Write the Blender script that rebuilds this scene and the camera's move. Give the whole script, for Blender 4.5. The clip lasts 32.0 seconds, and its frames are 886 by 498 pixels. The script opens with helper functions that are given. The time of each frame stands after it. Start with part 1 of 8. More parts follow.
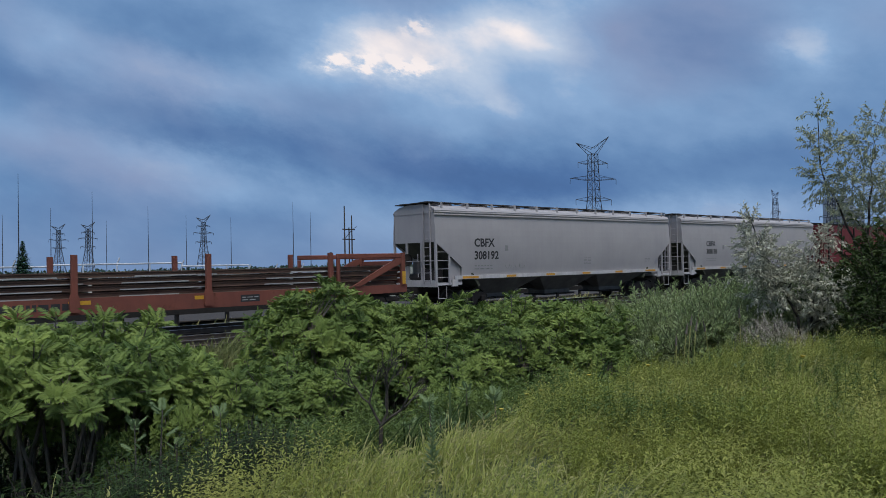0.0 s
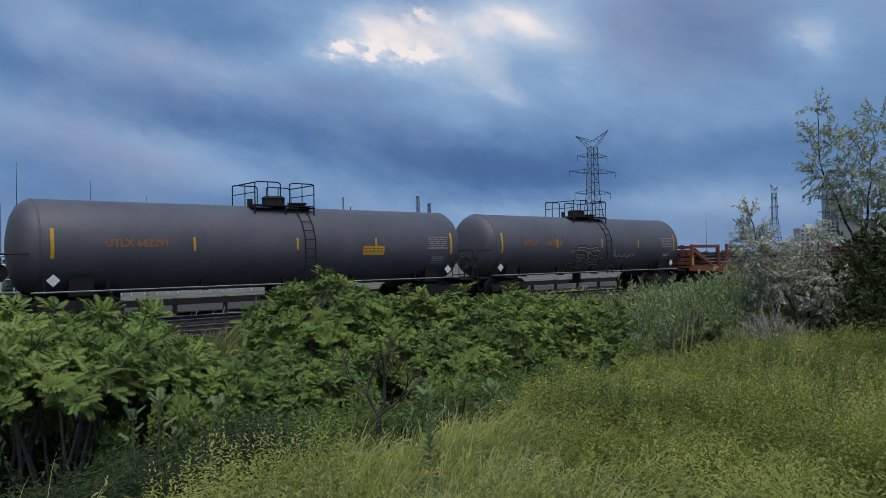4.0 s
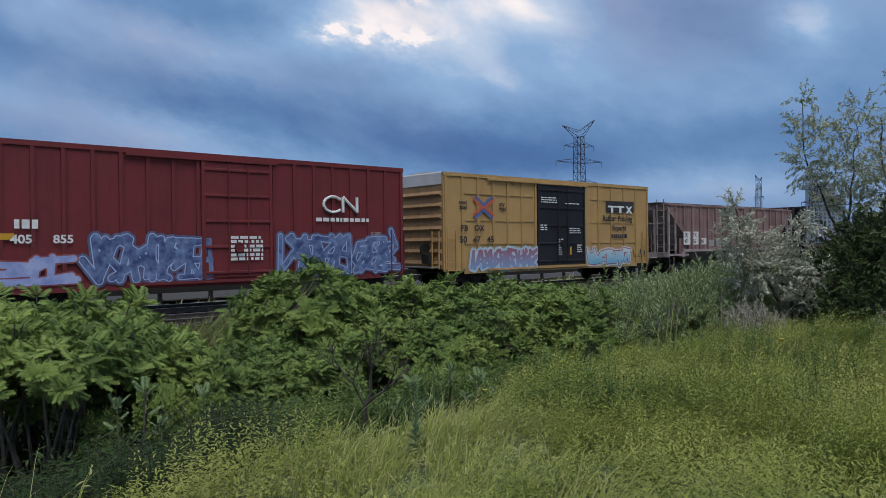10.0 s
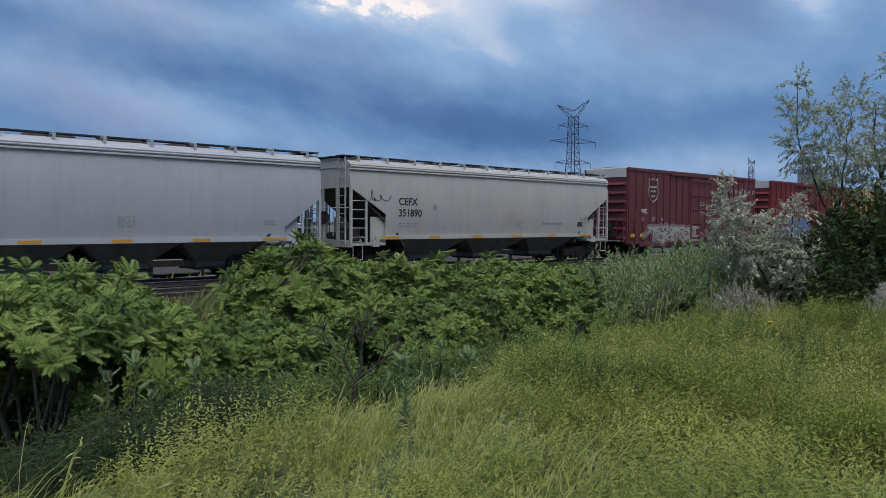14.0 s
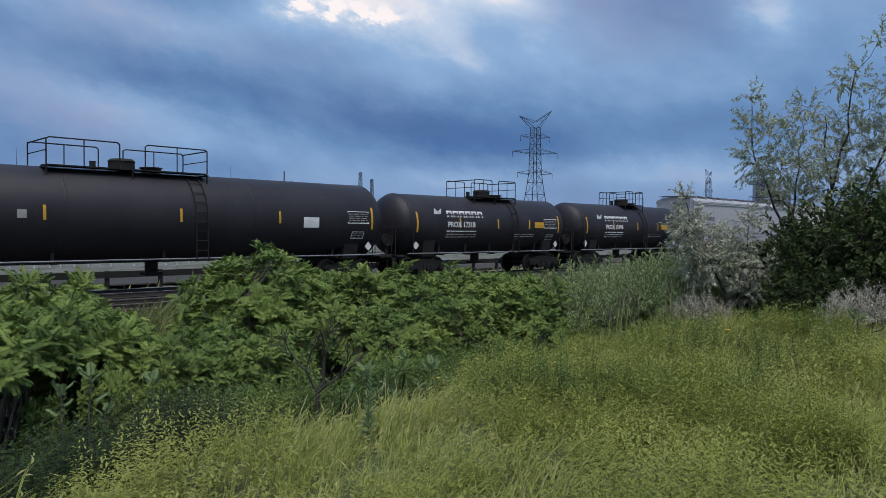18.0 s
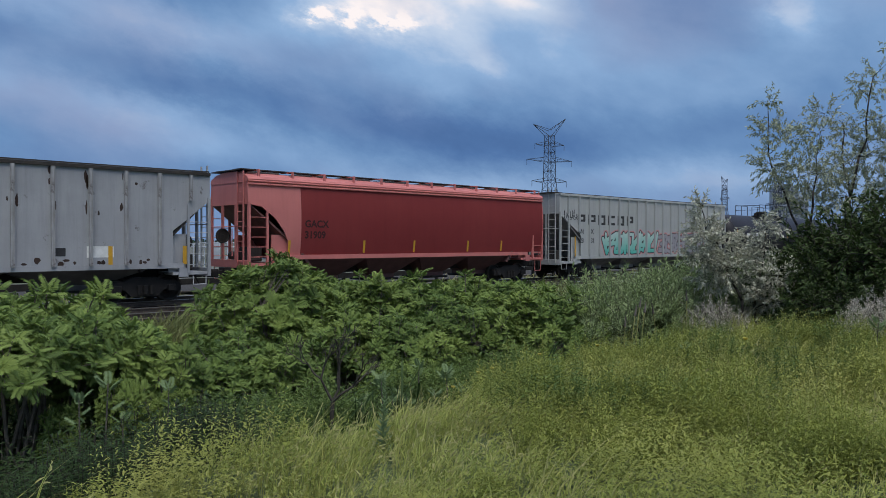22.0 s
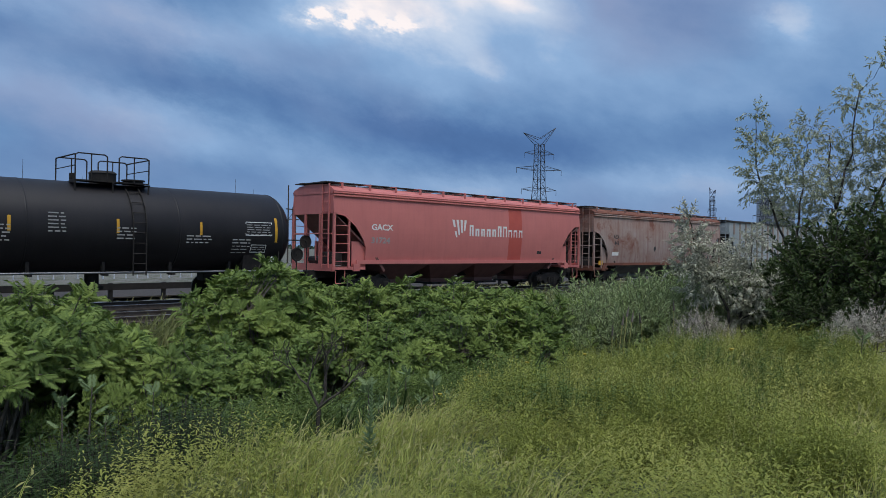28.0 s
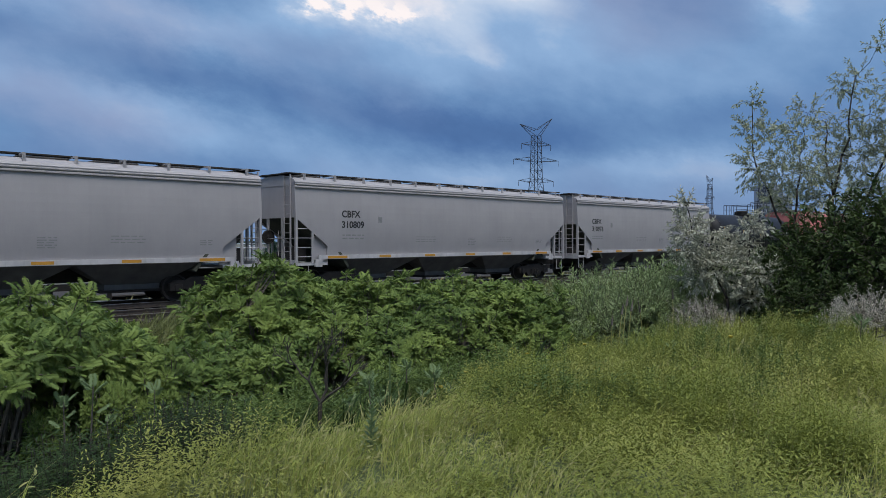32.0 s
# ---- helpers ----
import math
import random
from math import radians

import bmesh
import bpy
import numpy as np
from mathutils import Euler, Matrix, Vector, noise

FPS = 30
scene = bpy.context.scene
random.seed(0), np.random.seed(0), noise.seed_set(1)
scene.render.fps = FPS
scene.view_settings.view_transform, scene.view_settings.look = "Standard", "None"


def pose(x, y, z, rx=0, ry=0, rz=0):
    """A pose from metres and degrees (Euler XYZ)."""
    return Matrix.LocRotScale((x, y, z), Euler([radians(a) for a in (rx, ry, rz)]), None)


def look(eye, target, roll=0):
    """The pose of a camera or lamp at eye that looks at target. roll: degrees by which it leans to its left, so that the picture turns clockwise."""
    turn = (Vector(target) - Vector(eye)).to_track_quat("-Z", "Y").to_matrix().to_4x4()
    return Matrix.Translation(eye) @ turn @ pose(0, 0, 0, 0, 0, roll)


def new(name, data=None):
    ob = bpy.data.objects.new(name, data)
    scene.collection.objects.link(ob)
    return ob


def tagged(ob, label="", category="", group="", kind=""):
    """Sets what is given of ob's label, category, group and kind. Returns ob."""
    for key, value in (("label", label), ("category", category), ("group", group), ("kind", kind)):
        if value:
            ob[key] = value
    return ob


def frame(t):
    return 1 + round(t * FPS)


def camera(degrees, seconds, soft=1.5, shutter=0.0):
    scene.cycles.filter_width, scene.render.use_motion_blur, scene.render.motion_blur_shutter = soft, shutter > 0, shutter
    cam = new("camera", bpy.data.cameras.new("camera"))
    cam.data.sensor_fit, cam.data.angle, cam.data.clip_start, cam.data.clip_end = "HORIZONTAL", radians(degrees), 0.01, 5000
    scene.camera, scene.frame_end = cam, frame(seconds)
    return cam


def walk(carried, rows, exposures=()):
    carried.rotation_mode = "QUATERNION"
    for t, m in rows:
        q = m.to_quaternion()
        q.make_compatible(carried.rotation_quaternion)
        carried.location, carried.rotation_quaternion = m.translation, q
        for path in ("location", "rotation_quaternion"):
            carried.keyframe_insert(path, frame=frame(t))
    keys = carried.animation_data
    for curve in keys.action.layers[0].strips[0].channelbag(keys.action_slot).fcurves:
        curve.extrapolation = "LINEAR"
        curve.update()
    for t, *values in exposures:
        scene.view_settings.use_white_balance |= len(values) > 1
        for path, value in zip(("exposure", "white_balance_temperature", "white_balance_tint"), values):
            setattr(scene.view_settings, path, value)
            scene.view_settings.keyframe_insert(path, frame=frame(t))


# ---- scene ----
# World: x along the railway (the train runs towards +x), y away from the camera, z = 0 at the top of the rails.
cam = camera(62.5, 32.0, soft=0.6)


def aim(yaw, pitch, roll):
    """The hand-held camera's pose: it stands still and turns."""
    y, p = radians(yaw), radians(pitch)
    e = Vector((0.0, 0.0, 2.04))
    return look(e, e + Vector((math.cos(y) * math.cos(p), math.sin(y) * math.cos(p), math.sin(p))), roll)


PATH = [
    (0.0, aim(50.08, 1.12, -1.21)),
    (0.5, aim(50.19, 1.06, -1.22)),
    (1.0, aim(50.21, 0.86, -1.24)),
    (1.5, aim(50.30, 0.75, -1.20)),
    (2.0, aim(50.29, 0.71, -1.07)),
    (2.5, aim(50.28, 0.64, -1.03)),
    (3.0, aim(50.33, 0.59, -1.10)),
    (3.5, aim(50.24, 0.56, -0.94)),
    (5.5, aim(49.24, 0.18, -0.53)),
    (6.0, aim(49.28, 0.03, -0.43)),
    (6.5, aim(49.28, -0.09, -0.43)),
    (7.0, aim(49.29, -0.23, -0.34)),
    (7.5, aim(49.30, -0.37, -0.38)),
    (8.0, aim(49.49, -0.53, -0.23)),
    (8.5, aim(49.10, -0.54, -0.33)),
    (9.0, aim(49.07, -0.45, -0.42)),
    (9.5, aim(49.26, -0.41, -0.65)),
    (10.0, aim(48.94, -0.37, -0.61)),
    (10.5, aim(48.68, -0.32, -0.59)),
    (11.0, aim(48.57, -0.41, -0.52)),
    (11.5, aim(48.46, -0.57, -0.34)),
    (12.0, aim(48.48, -0.74, -0.19)),
    (12.5, aim(48.49, -0.99, -0.13)),
    (13.0, aim(48.49, -1.35, -0.06)),
    (13.5, aim(48.49, -1.63, 0.04)),
    (14.0, aim(48.33, -2.09, 0.28)),
    (14.5, aim(48.07, -2.52, 0.37)),
    (16.5, aim(46.18, -1.94, 0.43)),
    (17.0, aim(45.93, -1.74, 0.04)),
    (17.5, aim(45.54, -1.57, 0.07)),
    (18.0, aim(45.45, -1.30, 0.30)),
    (18.5, aim(45.55, -0.95, 0.18)),
    (19.0, aim(45.73, -0.72, 0.41)),
    (19.5, aim(46.05, -0.59, 0.49)),
    (20.0, aim(46.30, -0.62, 0.44)),
    (20.5, aim(46.49, -0.63, 0.29)),
    (21.0, aim(46.54, -0.63, 0.23)),
    (21.5, aim(46.52, -0.65, 0.33)),
    (22.0, aim(46.59, -0.64, 0.12)),
    (22.5, aim(46.57, -0.66, 0.31)),
    (23.0, aim(46.53, -0.68, 0.51)),
    (23.5, aim(46.29, -0.67, 0.49)),
    (24.0, aim(46.08, -0.63, 0.55)),
    (24.5, aim(46.04, -0.54, 0.44)),
    (25.0, aim(45.95, -0.39, 0.46)),
    (25.5, aim(45.90, -0.23, 0.40)),
    (27.5, aim(45.76, -0.01, 0.78)),
    (28.0, aim(45.72, -0.08, 0.89)),
    (28.5, aim(45.61, -0.14, 0.88)),
    (29.0, aim(45.69, -0.32, 0.82)),
    (29.5, aim(45.55, -0.40, 0.74)),
    (30.0, aim(45.56, -0.55, 0.81)),
    (30.5, aim(45.52, -0.68, 0.55)),
    (31.0, aim(45.46, -0.78, 0.34)),
    (31.5, aim(45.45, -0.74, 0.19)),
    (32.0, aim(45.59, -0.64, -0.14)),
]

walk(cam, PATH, exposures=[(0.0, -0.02), (1.0, -0.25), (2.0, -0.15), (3.5, -0.1), (6.0, 0.0), (13.0, 0.06), (19.0, 0.08), (32.0, 0.08)])

EYE = Vector((0.0, 0.0, 2.04))
TRACK_Y = 25.23          # centre line of the running track
VIEW = 47.6              # mean bearing of the view, degrees from +x


def bearing(px, r, z=0.0, base=49.26):
    """A place r metres off, by its offset across the view."""
    a = radians(base) - math.atan((px - 784) / 1292.0)
    return Vector((r * math.cos(a), r * math.sin(a), z))


# ---- light ----
def link(nt, a, b):
    nt.links.new(a, b)


def nd(nt, kind, **kw):
    n = nt.nodes.new(kind)
    for k, v in kw.items():
        n.inputs[k].default_value = v
    return n


def math_node(nt, op, a, b=None, clamp=False):
    n = nt.nodes.new("ShaderNodeMath")
    n.operation, n.use_clamp = op, clamp
    for i, v in enumerate((a, b)):
        if v is None:
            continue
        if isinstance(v, (int, float)):
            n.inputs[i].default_value = v
        else:
            link(nt, v, n.inputs[i])
    return n.outputs[0]


def ramp(nt, fac, stops):
    n = nt.nodes.new("ShaderNodeValToRGB")
    e = n.color_ramp.elements
    while len(e) < len(stops):
        e.new(0.5)
    for s, (p, c) in zip(e, stops):
        s.position, s.color = p, (*c, 1)
    link(nt, fac, n.inputs[0])
    return n.outputs[0]


def mix_col(nt, fac, a, b, kind="MIX"):
    n = nt.nodes.new("ShaderNodeMix")
    n.data_type, n.blend_type = "RGBA", kind
    for i, v in ((0, fac), (6, a), (7, b)):
        if isinstance(v, (int, float)):
            n.inputs[i].default_value = v
        elif isinstance(v, tuple):
            n.inputs[i].default_value = (*v, 1)
        else:
            link(nt, v, n.inputs[i])
    return n.outputs[2]


def cloud_group():
    """Colour of a broken evening cloud deck for a direction."""
    g = bpy.data.node_groups.new("cloud_deck", "ShaderNodeTree")
    g.interface.new_socket("Direction", in_out="INPUT", socket_type="NodeSocketVector")
    g.interface.new_socket("Color", in_out="OUTPUT", socket_type="NodeSocketColor")
    gi, go = g.nodes.new("NodeGroupInput"), g.nodes.new("NodeGroupOutput")
    rot = g.nodes.new("ShaderNodeVectorRotate")
    rot.rotation_type = "Z_AXIS"
    rot.inputs["Angle"].default_value = radians(90 - VIEW)
    link(g, gi.outputs[0], rot.inputs["Vector"])
    sep = g.nodes.new("ShaderNodeSeparateXYZ")
    link(g, rot.outputs[0], sep.inputs[0])
    X, Y, Z = sep.outputs
    comb = g.nodes.new("ShaderNodeCombineXYZ")
    link(g, X, comb.inputs[0])
    link(g, Y, comb.inputs[1])
    link(g, math_node(g, "ADD", math_node(g, "MULTIPLY", Z, 1.7), math_node(g, "MULTIPLY", X, 0.35)), comb.inputs[2])
    warp = nd(g, "ShaderNodeTexNoise", Scale=7.0, Detail=9.0, Roughness=0.7)
    link(g, comb.outputs[0], warp.inputs["Vector"])
    ws = g.nodes.new("ShaderNodeSeparateColor")
    link(g, warp.outputs["Color"], ws.inputs[0])
    big = nd(g, "ShaderNodeTexNoise", Scale=3.1, Detail=5.0, Roughness=0.5, Distortion=0.5)
    fine = nd(g, "ShaderNodeTexNoise", Scale=7.0, Detail=7.0, Roughness=0.55)
    tint = nd(g, "ShaderNodeTexNoise", Scale=4.0, Detail=3.0, Roughness=0.5)
    mp = nd(g, "ShaderNodeMapping")
    mp.inputs["Location"].default_value = (3.4, 1.9, 0.7)
    link(g, comb.outputs[0], mp.inputs[0])
    for n in (big, fine, tint):
        link(g, mp.outputs[0], n.inputs["Vector"])
    front = math_node(g, "MAXIMUM", Y, 0.05)
    U = math_node(g, "ADD", math_node(g, "DIVIDE", X, front), math_node(g, "MULTIPLY", math_node(g, "SUBTRACT", ws.outputs[0], 0.5), 0.10))
    W = math_node(g, "ADD", math_node(g, "DIVIDE", Z, front), math_node(g, "MULTIPLY", math_node(g, "SUBTRACT", ws.outputs[1], 0.5), 0.06))
    ahead = math_node(g, "GREATER_THAN", Y, 0.05)

    def lobe(px, py, wx, wy, lean=0.0):
        """A soft oval of the sky round a direction, leaning down to the side, ragged at its edge."""
        cx, cz = (px - 784) / 1292.0, (437 - py) / 1292.0
        c, n = math.cos(radians(lean)), math.sin(radians(lean))
        dx, dz = math_node(g, "SUBTRACT", U, cx), math_node(g, "SUBTRACT", W, cz)
        ax = math_node(g, "SUBTRACT", math_node(g, "MULTIPLY", dx, c / wx), math_node(g, "MULTIPLY", dz, n / wx))
        az = math_node(g, "ADD", math_node(g, "MULTIPLY", dx, n / wy), math_node(g, "MULTIPLY", dz, c / wy))
        d = math_node(g, "ADD", math_node(g, "MULTIPLY", ax, ax), math_node(g, "MULTIPLY", az, az))
        return math_node(g, "MULTIPLY", math_node(g, "EXPONENT", math_node(g, "MULTIPLY", d, -1.0)), ahead)

    v = math_node(g, "ADD", math_node(g, "MULTIPLY", math_node(g, "SUBTRACT", big.outputs[0], 0.5), 0.42), math_node(g, "MULTIPLY", math_node(g, "SUBTRACT", fine.outputs[0], 0.5), 0.36))
    v = math_node(g, "ADD", v, 0.59)
    puffs = nd(g, "ShaderNodeTexNoise", Scale=26.0, Detail=5.0, Roughness=0.6)
    link(g, mp.outputs[0], puffs.inputs["Vector"])
    ragged = math_node(g, "MULTIPLY", math_node(g, "SUBTRACT", puffs.outputs[0], 0.36), 4.2, True)
    # banks of cloud and gaps: across, up, half length, half width, lean, strength
    for px, py, wx, wy, lean, k in ((390, 20, 0.17, 0.045, 8, -0.20), (275, 72, 0.19, 0.026, 20, 0.17), (30, 12, 0.07, 0.035, 0, 0.10), (260, 246, 0.32, 0.032, 15, 0.15), (330, 165, 0.36, 0.034, 14, -0.17), (300, 190, 0.10, 0.020, 8, -0.10),
                                    (830, 285, 0.22, 0.042, 8, -0.18), (110, 318, 0.24, 0.045, 8, -0.10), (640, 50, 0.15, 0.05, 0, 0.16), (545, 64, 0.024, 0.012, 0, 0.34), (603, 70, 0.014, 0.012, 0, 0.32), (683, 77, 0.034, 0.014, 6, 0.40), (625, 66, 0.085, 0.030, 4, 0.07), (710, 0, 0.022, 0.013, 0, 0.30),
                                    (600, 15, 0.08, 0.035, 0, 0.14), (860, 138, 0.030, 0.014, 35, 0.09), (770, 188, 0.030, 0.016, 35, 0.07), (800, 100, 0.13, 0.045, 30, 0.08), (800, 40, 0.40, 0.09, 0, 0.15), (1200, 30, 0.10, 0.048, 10, -0.12), (1395, 62, 0.045, 0.034, 30, 0.24), (1240, 200, 0.10, 0.03, -15, 0.10),
                                    (1120, 262, 0.24, 0.045, -4, -0.12), (1230, 345, 0.24, 0.022, 0, 0.20), (830, 360, 0.14, 0.018, 0, 0.12), (480, 130, 0.14, 0.03, 12, -0.06), (1000, 110, 0.14, 0.06, 20, 0.10), (930, 15, 0.14, 0.05, 0, 0.14), (1480, 20, 0.10, 0.05, 0, 0.08), (1480, 200, 0.10, 0.10, 0, -0.04)):
        spot = math_node(g, "MULTIPLY", lobe(px, py, wx, wy, lean), k)
        v = math_node(g, "ADD", v, math_node(g, "MULTIPLY", spot, ragged) if k > 0.25 else spot)
    col = ramp(g, v, [(0.20, (0.048, 0.108, 0.265)), (0.38, (0.080, 0.170, 0.37)), (0.54, (0.140, 0.262, 0.48)), (0.74, (0.255, 0.405, 0.64)), (0.90, (0.50, 0.60, 0.76)), (1.08, (0.93, 0.86, 0.86))])
    mauve = math_node(g, "ADD", math_node(g, "MULTIPLY", math_node(g, "SUBTRACT", tint.outputs[0], 0.48), 3.0), math_node(g, "ADD", math_node(g, "MULTIPLY", lobe(275, 72, 0.24, 0.05, 20), 0.7), math_node(g, "ADD", math_node(g, "MULTIPLY", lobe(1200, 30, 0.14, 0.07), 0.8), math_node(g, "MULTIPLY", lobe(100, 230, 0.20, 0.05, 15), 0.5))), True)
    mauve = math_node(g, "MULTIPLY", mauve, math_node(g, "MULTIPLY", math_node(g, "SUBTRACT", v, 0.28), 2.6, True), True)
    col = mix_col(g, math_node(g, "MULTIPLY", mauve, 0.65), col, (0.25, 0.29, 0.46))
    hz = math_node(g, "SUBTRACT", 1.0, math_node(g, "DIVIDE", math_node(g, "ABSOLUTE", Z), 0.10), True)
    col = mix_col(g, math_node(g, "MULTIPLY", hz, 0.6), col, (0.185, 0.265, 0.44))
    link(g, col, go.inputs[0])
    return g


CLOUDS = cloud_group()

world = bpy.data.worlds.new("evening_sky")
scene.world = world
world.use_nodes = True
wt = world.node_tree
wt.nodes.clear()
sky = wt.nodes.new("ShaderNodeTexSky")
sky.sky_type, sky.sun_disc = "NISHITA", False
SUN_AZ, SUN_EL = -118.0, 67.0     # bearing of the light from +x, its height
sky.sun_elevation, sky.sun_rotation = radians(SUN_EL), radians(90 - SUN_AZ)
tc = wt.nodes.new("ShaderNodeTexCoord")
cg = wt.nodes.new("ShaderNodeGroup")
cg.node_tree = CLOUDS
link(wt, tc.outputs["Generated"], cg.inputs[0])
bg1, bg2, add = nd(wt, "ShaderNodeBackground", Strength=0.05), nd(wt, "ShaderNodeBackground", Strength=0.55), wt.nodes.new("ShaderNodeAddShader")
link(wt, sky.outputs[0], bg1.inputs[0])
link(wt, cg.outputs[0], bg2.inputs[0])
wsep = wt.nodes.new("ShaderNodeSeparateXYZ")
link(wt, tc.outputs["Generated"], wsep.inputs[0])
link(wt, math_node(wt, "ADD", math_node(wt, "MULTIPLY", math_node(wt, "MAXIMUM", wsep.outputs[2], 0.0), 0.75), 0.20), bg2.inputs["Strength"])
link(wt, bg1.outputs[0], add.inputs[0])
link(wt, bg2.outputs[0], add.inputs[1])
wo = wt.nodes.new("ShaderNodeOutputWorld")
link(wt, add.outputs[0], wo.inputs[0])

sun = new("sun", bpy.data.lights.new("sun", "SUN"))
sun.data.energy, sun.data.angle, sun.data.color = 2.7, radians(45), (1.0, 0.97, 0.92)
sun.matrix_world = look(Vector((math.cos(radians(SUN_AZ)) * math.cos(radians(SUN_EL)), math.sin(radians(SUN_AZ)) * math.cos(radians(SUN_EL)), math.sin(radians(SUN_EL)))) * 50, (0, 0, 0))


# ---- materials ----
def bsdf_mat(name):
    m = bpy.data.materials.new(name)
    m.use_nodes = True
    nt = m.node_tree
    return m, nt, nt.nodes["Principled BSDF"]


def surface(name, c1, c2, scale=2.0, rough=0.6, metal=0.0, bump=0.15, fine=30.0, streak=0.0, streak_col=None, rust=0.0, rust_col=(0.10, 0.035, 0.016), rust_scale=1.2, vary=0.0):
    """Painted, cast or natural surface: two tones in large noise, fine grain, upright streaks, rust patches."""
    m, nt, b = bsdf_mat(name)
    co = nt.nodes.new("ShaderNodeTexCoord").outputs["Object"]
    n1 = nd(nt, "ShaderNodeTexNoise", Scale=scale, Detail=5.0, Roughness=0.6)
    n2 = nd(nt, "ShaderNodeTexNoise", Scale=fine, Detail=3.0, Roughness=0.6)
    link(nt, co, n1.inputs["Vector"])
    link(nt, co, n2.inputs["Vector"])
    col = mix_col(nt, ramp(nt, n1.outputs[0], [(0.35, (0, 0, 0)), (0.68, (1, 1, 1))]), c1, c2)
    col = mix_col(nt, math_node(nt, "MULTIPLY", n2.outputs[0], 0.16), col, tuple(x * 0.45 for x in c1))
    if streak:
        mp = nd(nt, "ShaderNodeMapping")
        mp.inputs["Scale"].default_value = (2.6, 2.6, 0.16)
        link(nt, co, mp.inputs[0])
        n3 = nd(nt, "ShaderNodeTexNoise", Scale=1.6, Detail=6.0, Roughness=0.7)
        link(nt, mp.outputs[0], n3.inputs["Vector"])
        f = math_node(nt, "MULTIPLY", ramp(nt, n3.outputs[0], [(0.46, (0, 0, 0)), (0.74, (1, 1, 1))]), streak)
        col = mix_col(nt, f, col, streak_col or tuple(x * 0.45 for x in c1))
    if rust:
        n4 = nd(nt, "ShaderNodeTexNoise", Scale=rust_scale, Detail=8.0, Roughness=0.7, Distortion=0.4)
        link(nt, co, n4.inputs["Vector"])
        f = ramp(nt, n4.outputs[0], [(0.66 - 0.3 * rust, (0, 0, 0)), (0.74 - 0.26 * rust, (1, 1, 1))])
        col = mix_col(nt, math_node(nt, "MULTIPLY", f, 0.85), col, rust_col)
    if vary:
        oi = nt.nodes.new("ShaderNodeObjectInfo")
        col = mix_col(nt, math_node(nt, "MULTIPLY", oi.outputs["Random"], vary), col, tuple(x * 0.4 for x in c1))
    link(nt, col, b.inputs["Base Color"])
    b.inputs["Metallic"].default_value = metal
    b.inputs["Specular IOR Level"].default_value = 0.3
    rr = math_node(nt, "ADD", math_node(nt, "MULTIPLY", n1.outputs[0], 0.25), rough - 0.12, True)
    link(nt, rr, b.inputs["Roughness"])
    if bump:
        bp = nd(nt, "ShaderNodeBump", Strength=bump, Distance=0.02)
        link(nt, n2.outputs[0], bp.inputs["Height"])
        link(nt, bp.outputs[0], b.inputs["Normal"])
    return m


def leaf_mat(name, c1, c2, c3, trans=0.3, rough=0.55):
    """Leaves: hue by leaf, by plant and in broad patches; some light passes through."""
    m, nt, b = bsdf_mat(name)
    geo = nt.nodes.new("ShaderNodeNewGeometry")
    oi = nt.nodes.new("ShaderNodeObjectInfo")
    n1 = nd(nt, "ShaderNodeTexNoise", Scale=0.9, Detail=3.0)
    link(nt, geo.outputs["Position"], n1.inputs["Vector"])
    col = mix_col(nt, geo.outputs["Random Per Island"], c1, c2)
    col = mix_col(nt, ramp(nt, n1.outputs[0], [(0.42, (0, 0, 0)), (0.7, (1, 1, 1))]), col, c3)
    col = mix_col(nt, math_node(nt, "MULTIPLY", oi.outputs["Random"], 0.3), col, c2)
    link(nt, col, b.inputs["Base Color"])
    b.inputs["Roughness"].default_value = rough
    b.inputs["Specular IOR Level"].default_value = 0.15
    tr = nt.nodes.new("ShaderNodeBsdfTranslucent")
    link(nt, col, tr.inputs[0])
    mx = nd(nt, "ShaderNodeMixShader", Fac=trans)
    link(nt, b.outputs[0], mx.inputs[1])
    link(nt, tr.outputs[0], mx.inputs[2])
    link(nt, mx.outputs[0], nt.nodes["Material Output"].inputs[0])
    return m


M_BLACK = surface("black_running_gear", (0.013, 0.012, 0.011), (0.026, 0.022, 0.020), 4, 0.75, 0.0, 0.3)
M_WHEEL = surface("wheel_steel", (0.014, 0.013, 0.012), (0.028, 0.023, 0.020), 5, 0.75, 0.1, 0.3)
M_TREAD = surface("worn_wheel_rim", (0.055, 0.048, 0.043), (0.035, 0.03, 0.027), 9, 0.55, 0.4, 0.1)
M_GRIME = surface("grimy_underframe", (0.030, 0.027, 0.025), (0.058, 0.050, 0.045), 3, 0.8, 0.0, 0.3, streak=0.4)
M_YELLOW = surface("reflective_yellow", (0.62, 0.34, 0.03), (0.50, 0.27, 0.03), 6, 0.5)
M_DULLYELLOW = surface("orange_reflective", (0.58, 0.28, 0.035), (0.50, 0.25, 0.04), 6, 0.6)
M_WHITE = surface("white_lettering", (0.78, 0.78, 0.76), (0.62, 0.62, 0.60), 6, 0.6)
M_FADED = surface("faded_lettering", (0.36, 0.36, 0.35), (0.28, 0.28, 0.27), 9, 0.7)
M_BLACKPAINT = surface("black_lettering", (0.025, 0.025, 0.027), (0.045, 0.045, 0.047), 6, 0.6)
M_GREYTXT = surface("grey_lettering", (0.22, 0.22, 0.22), (0.30, 0.30, 0.29), 8, 0.7)
M_RAIL = surface("rail_steel", (0.075, 0.055, 0.045), (0.12, 0.10, 0.085), 7, 0.6, 0.3, 0.2)
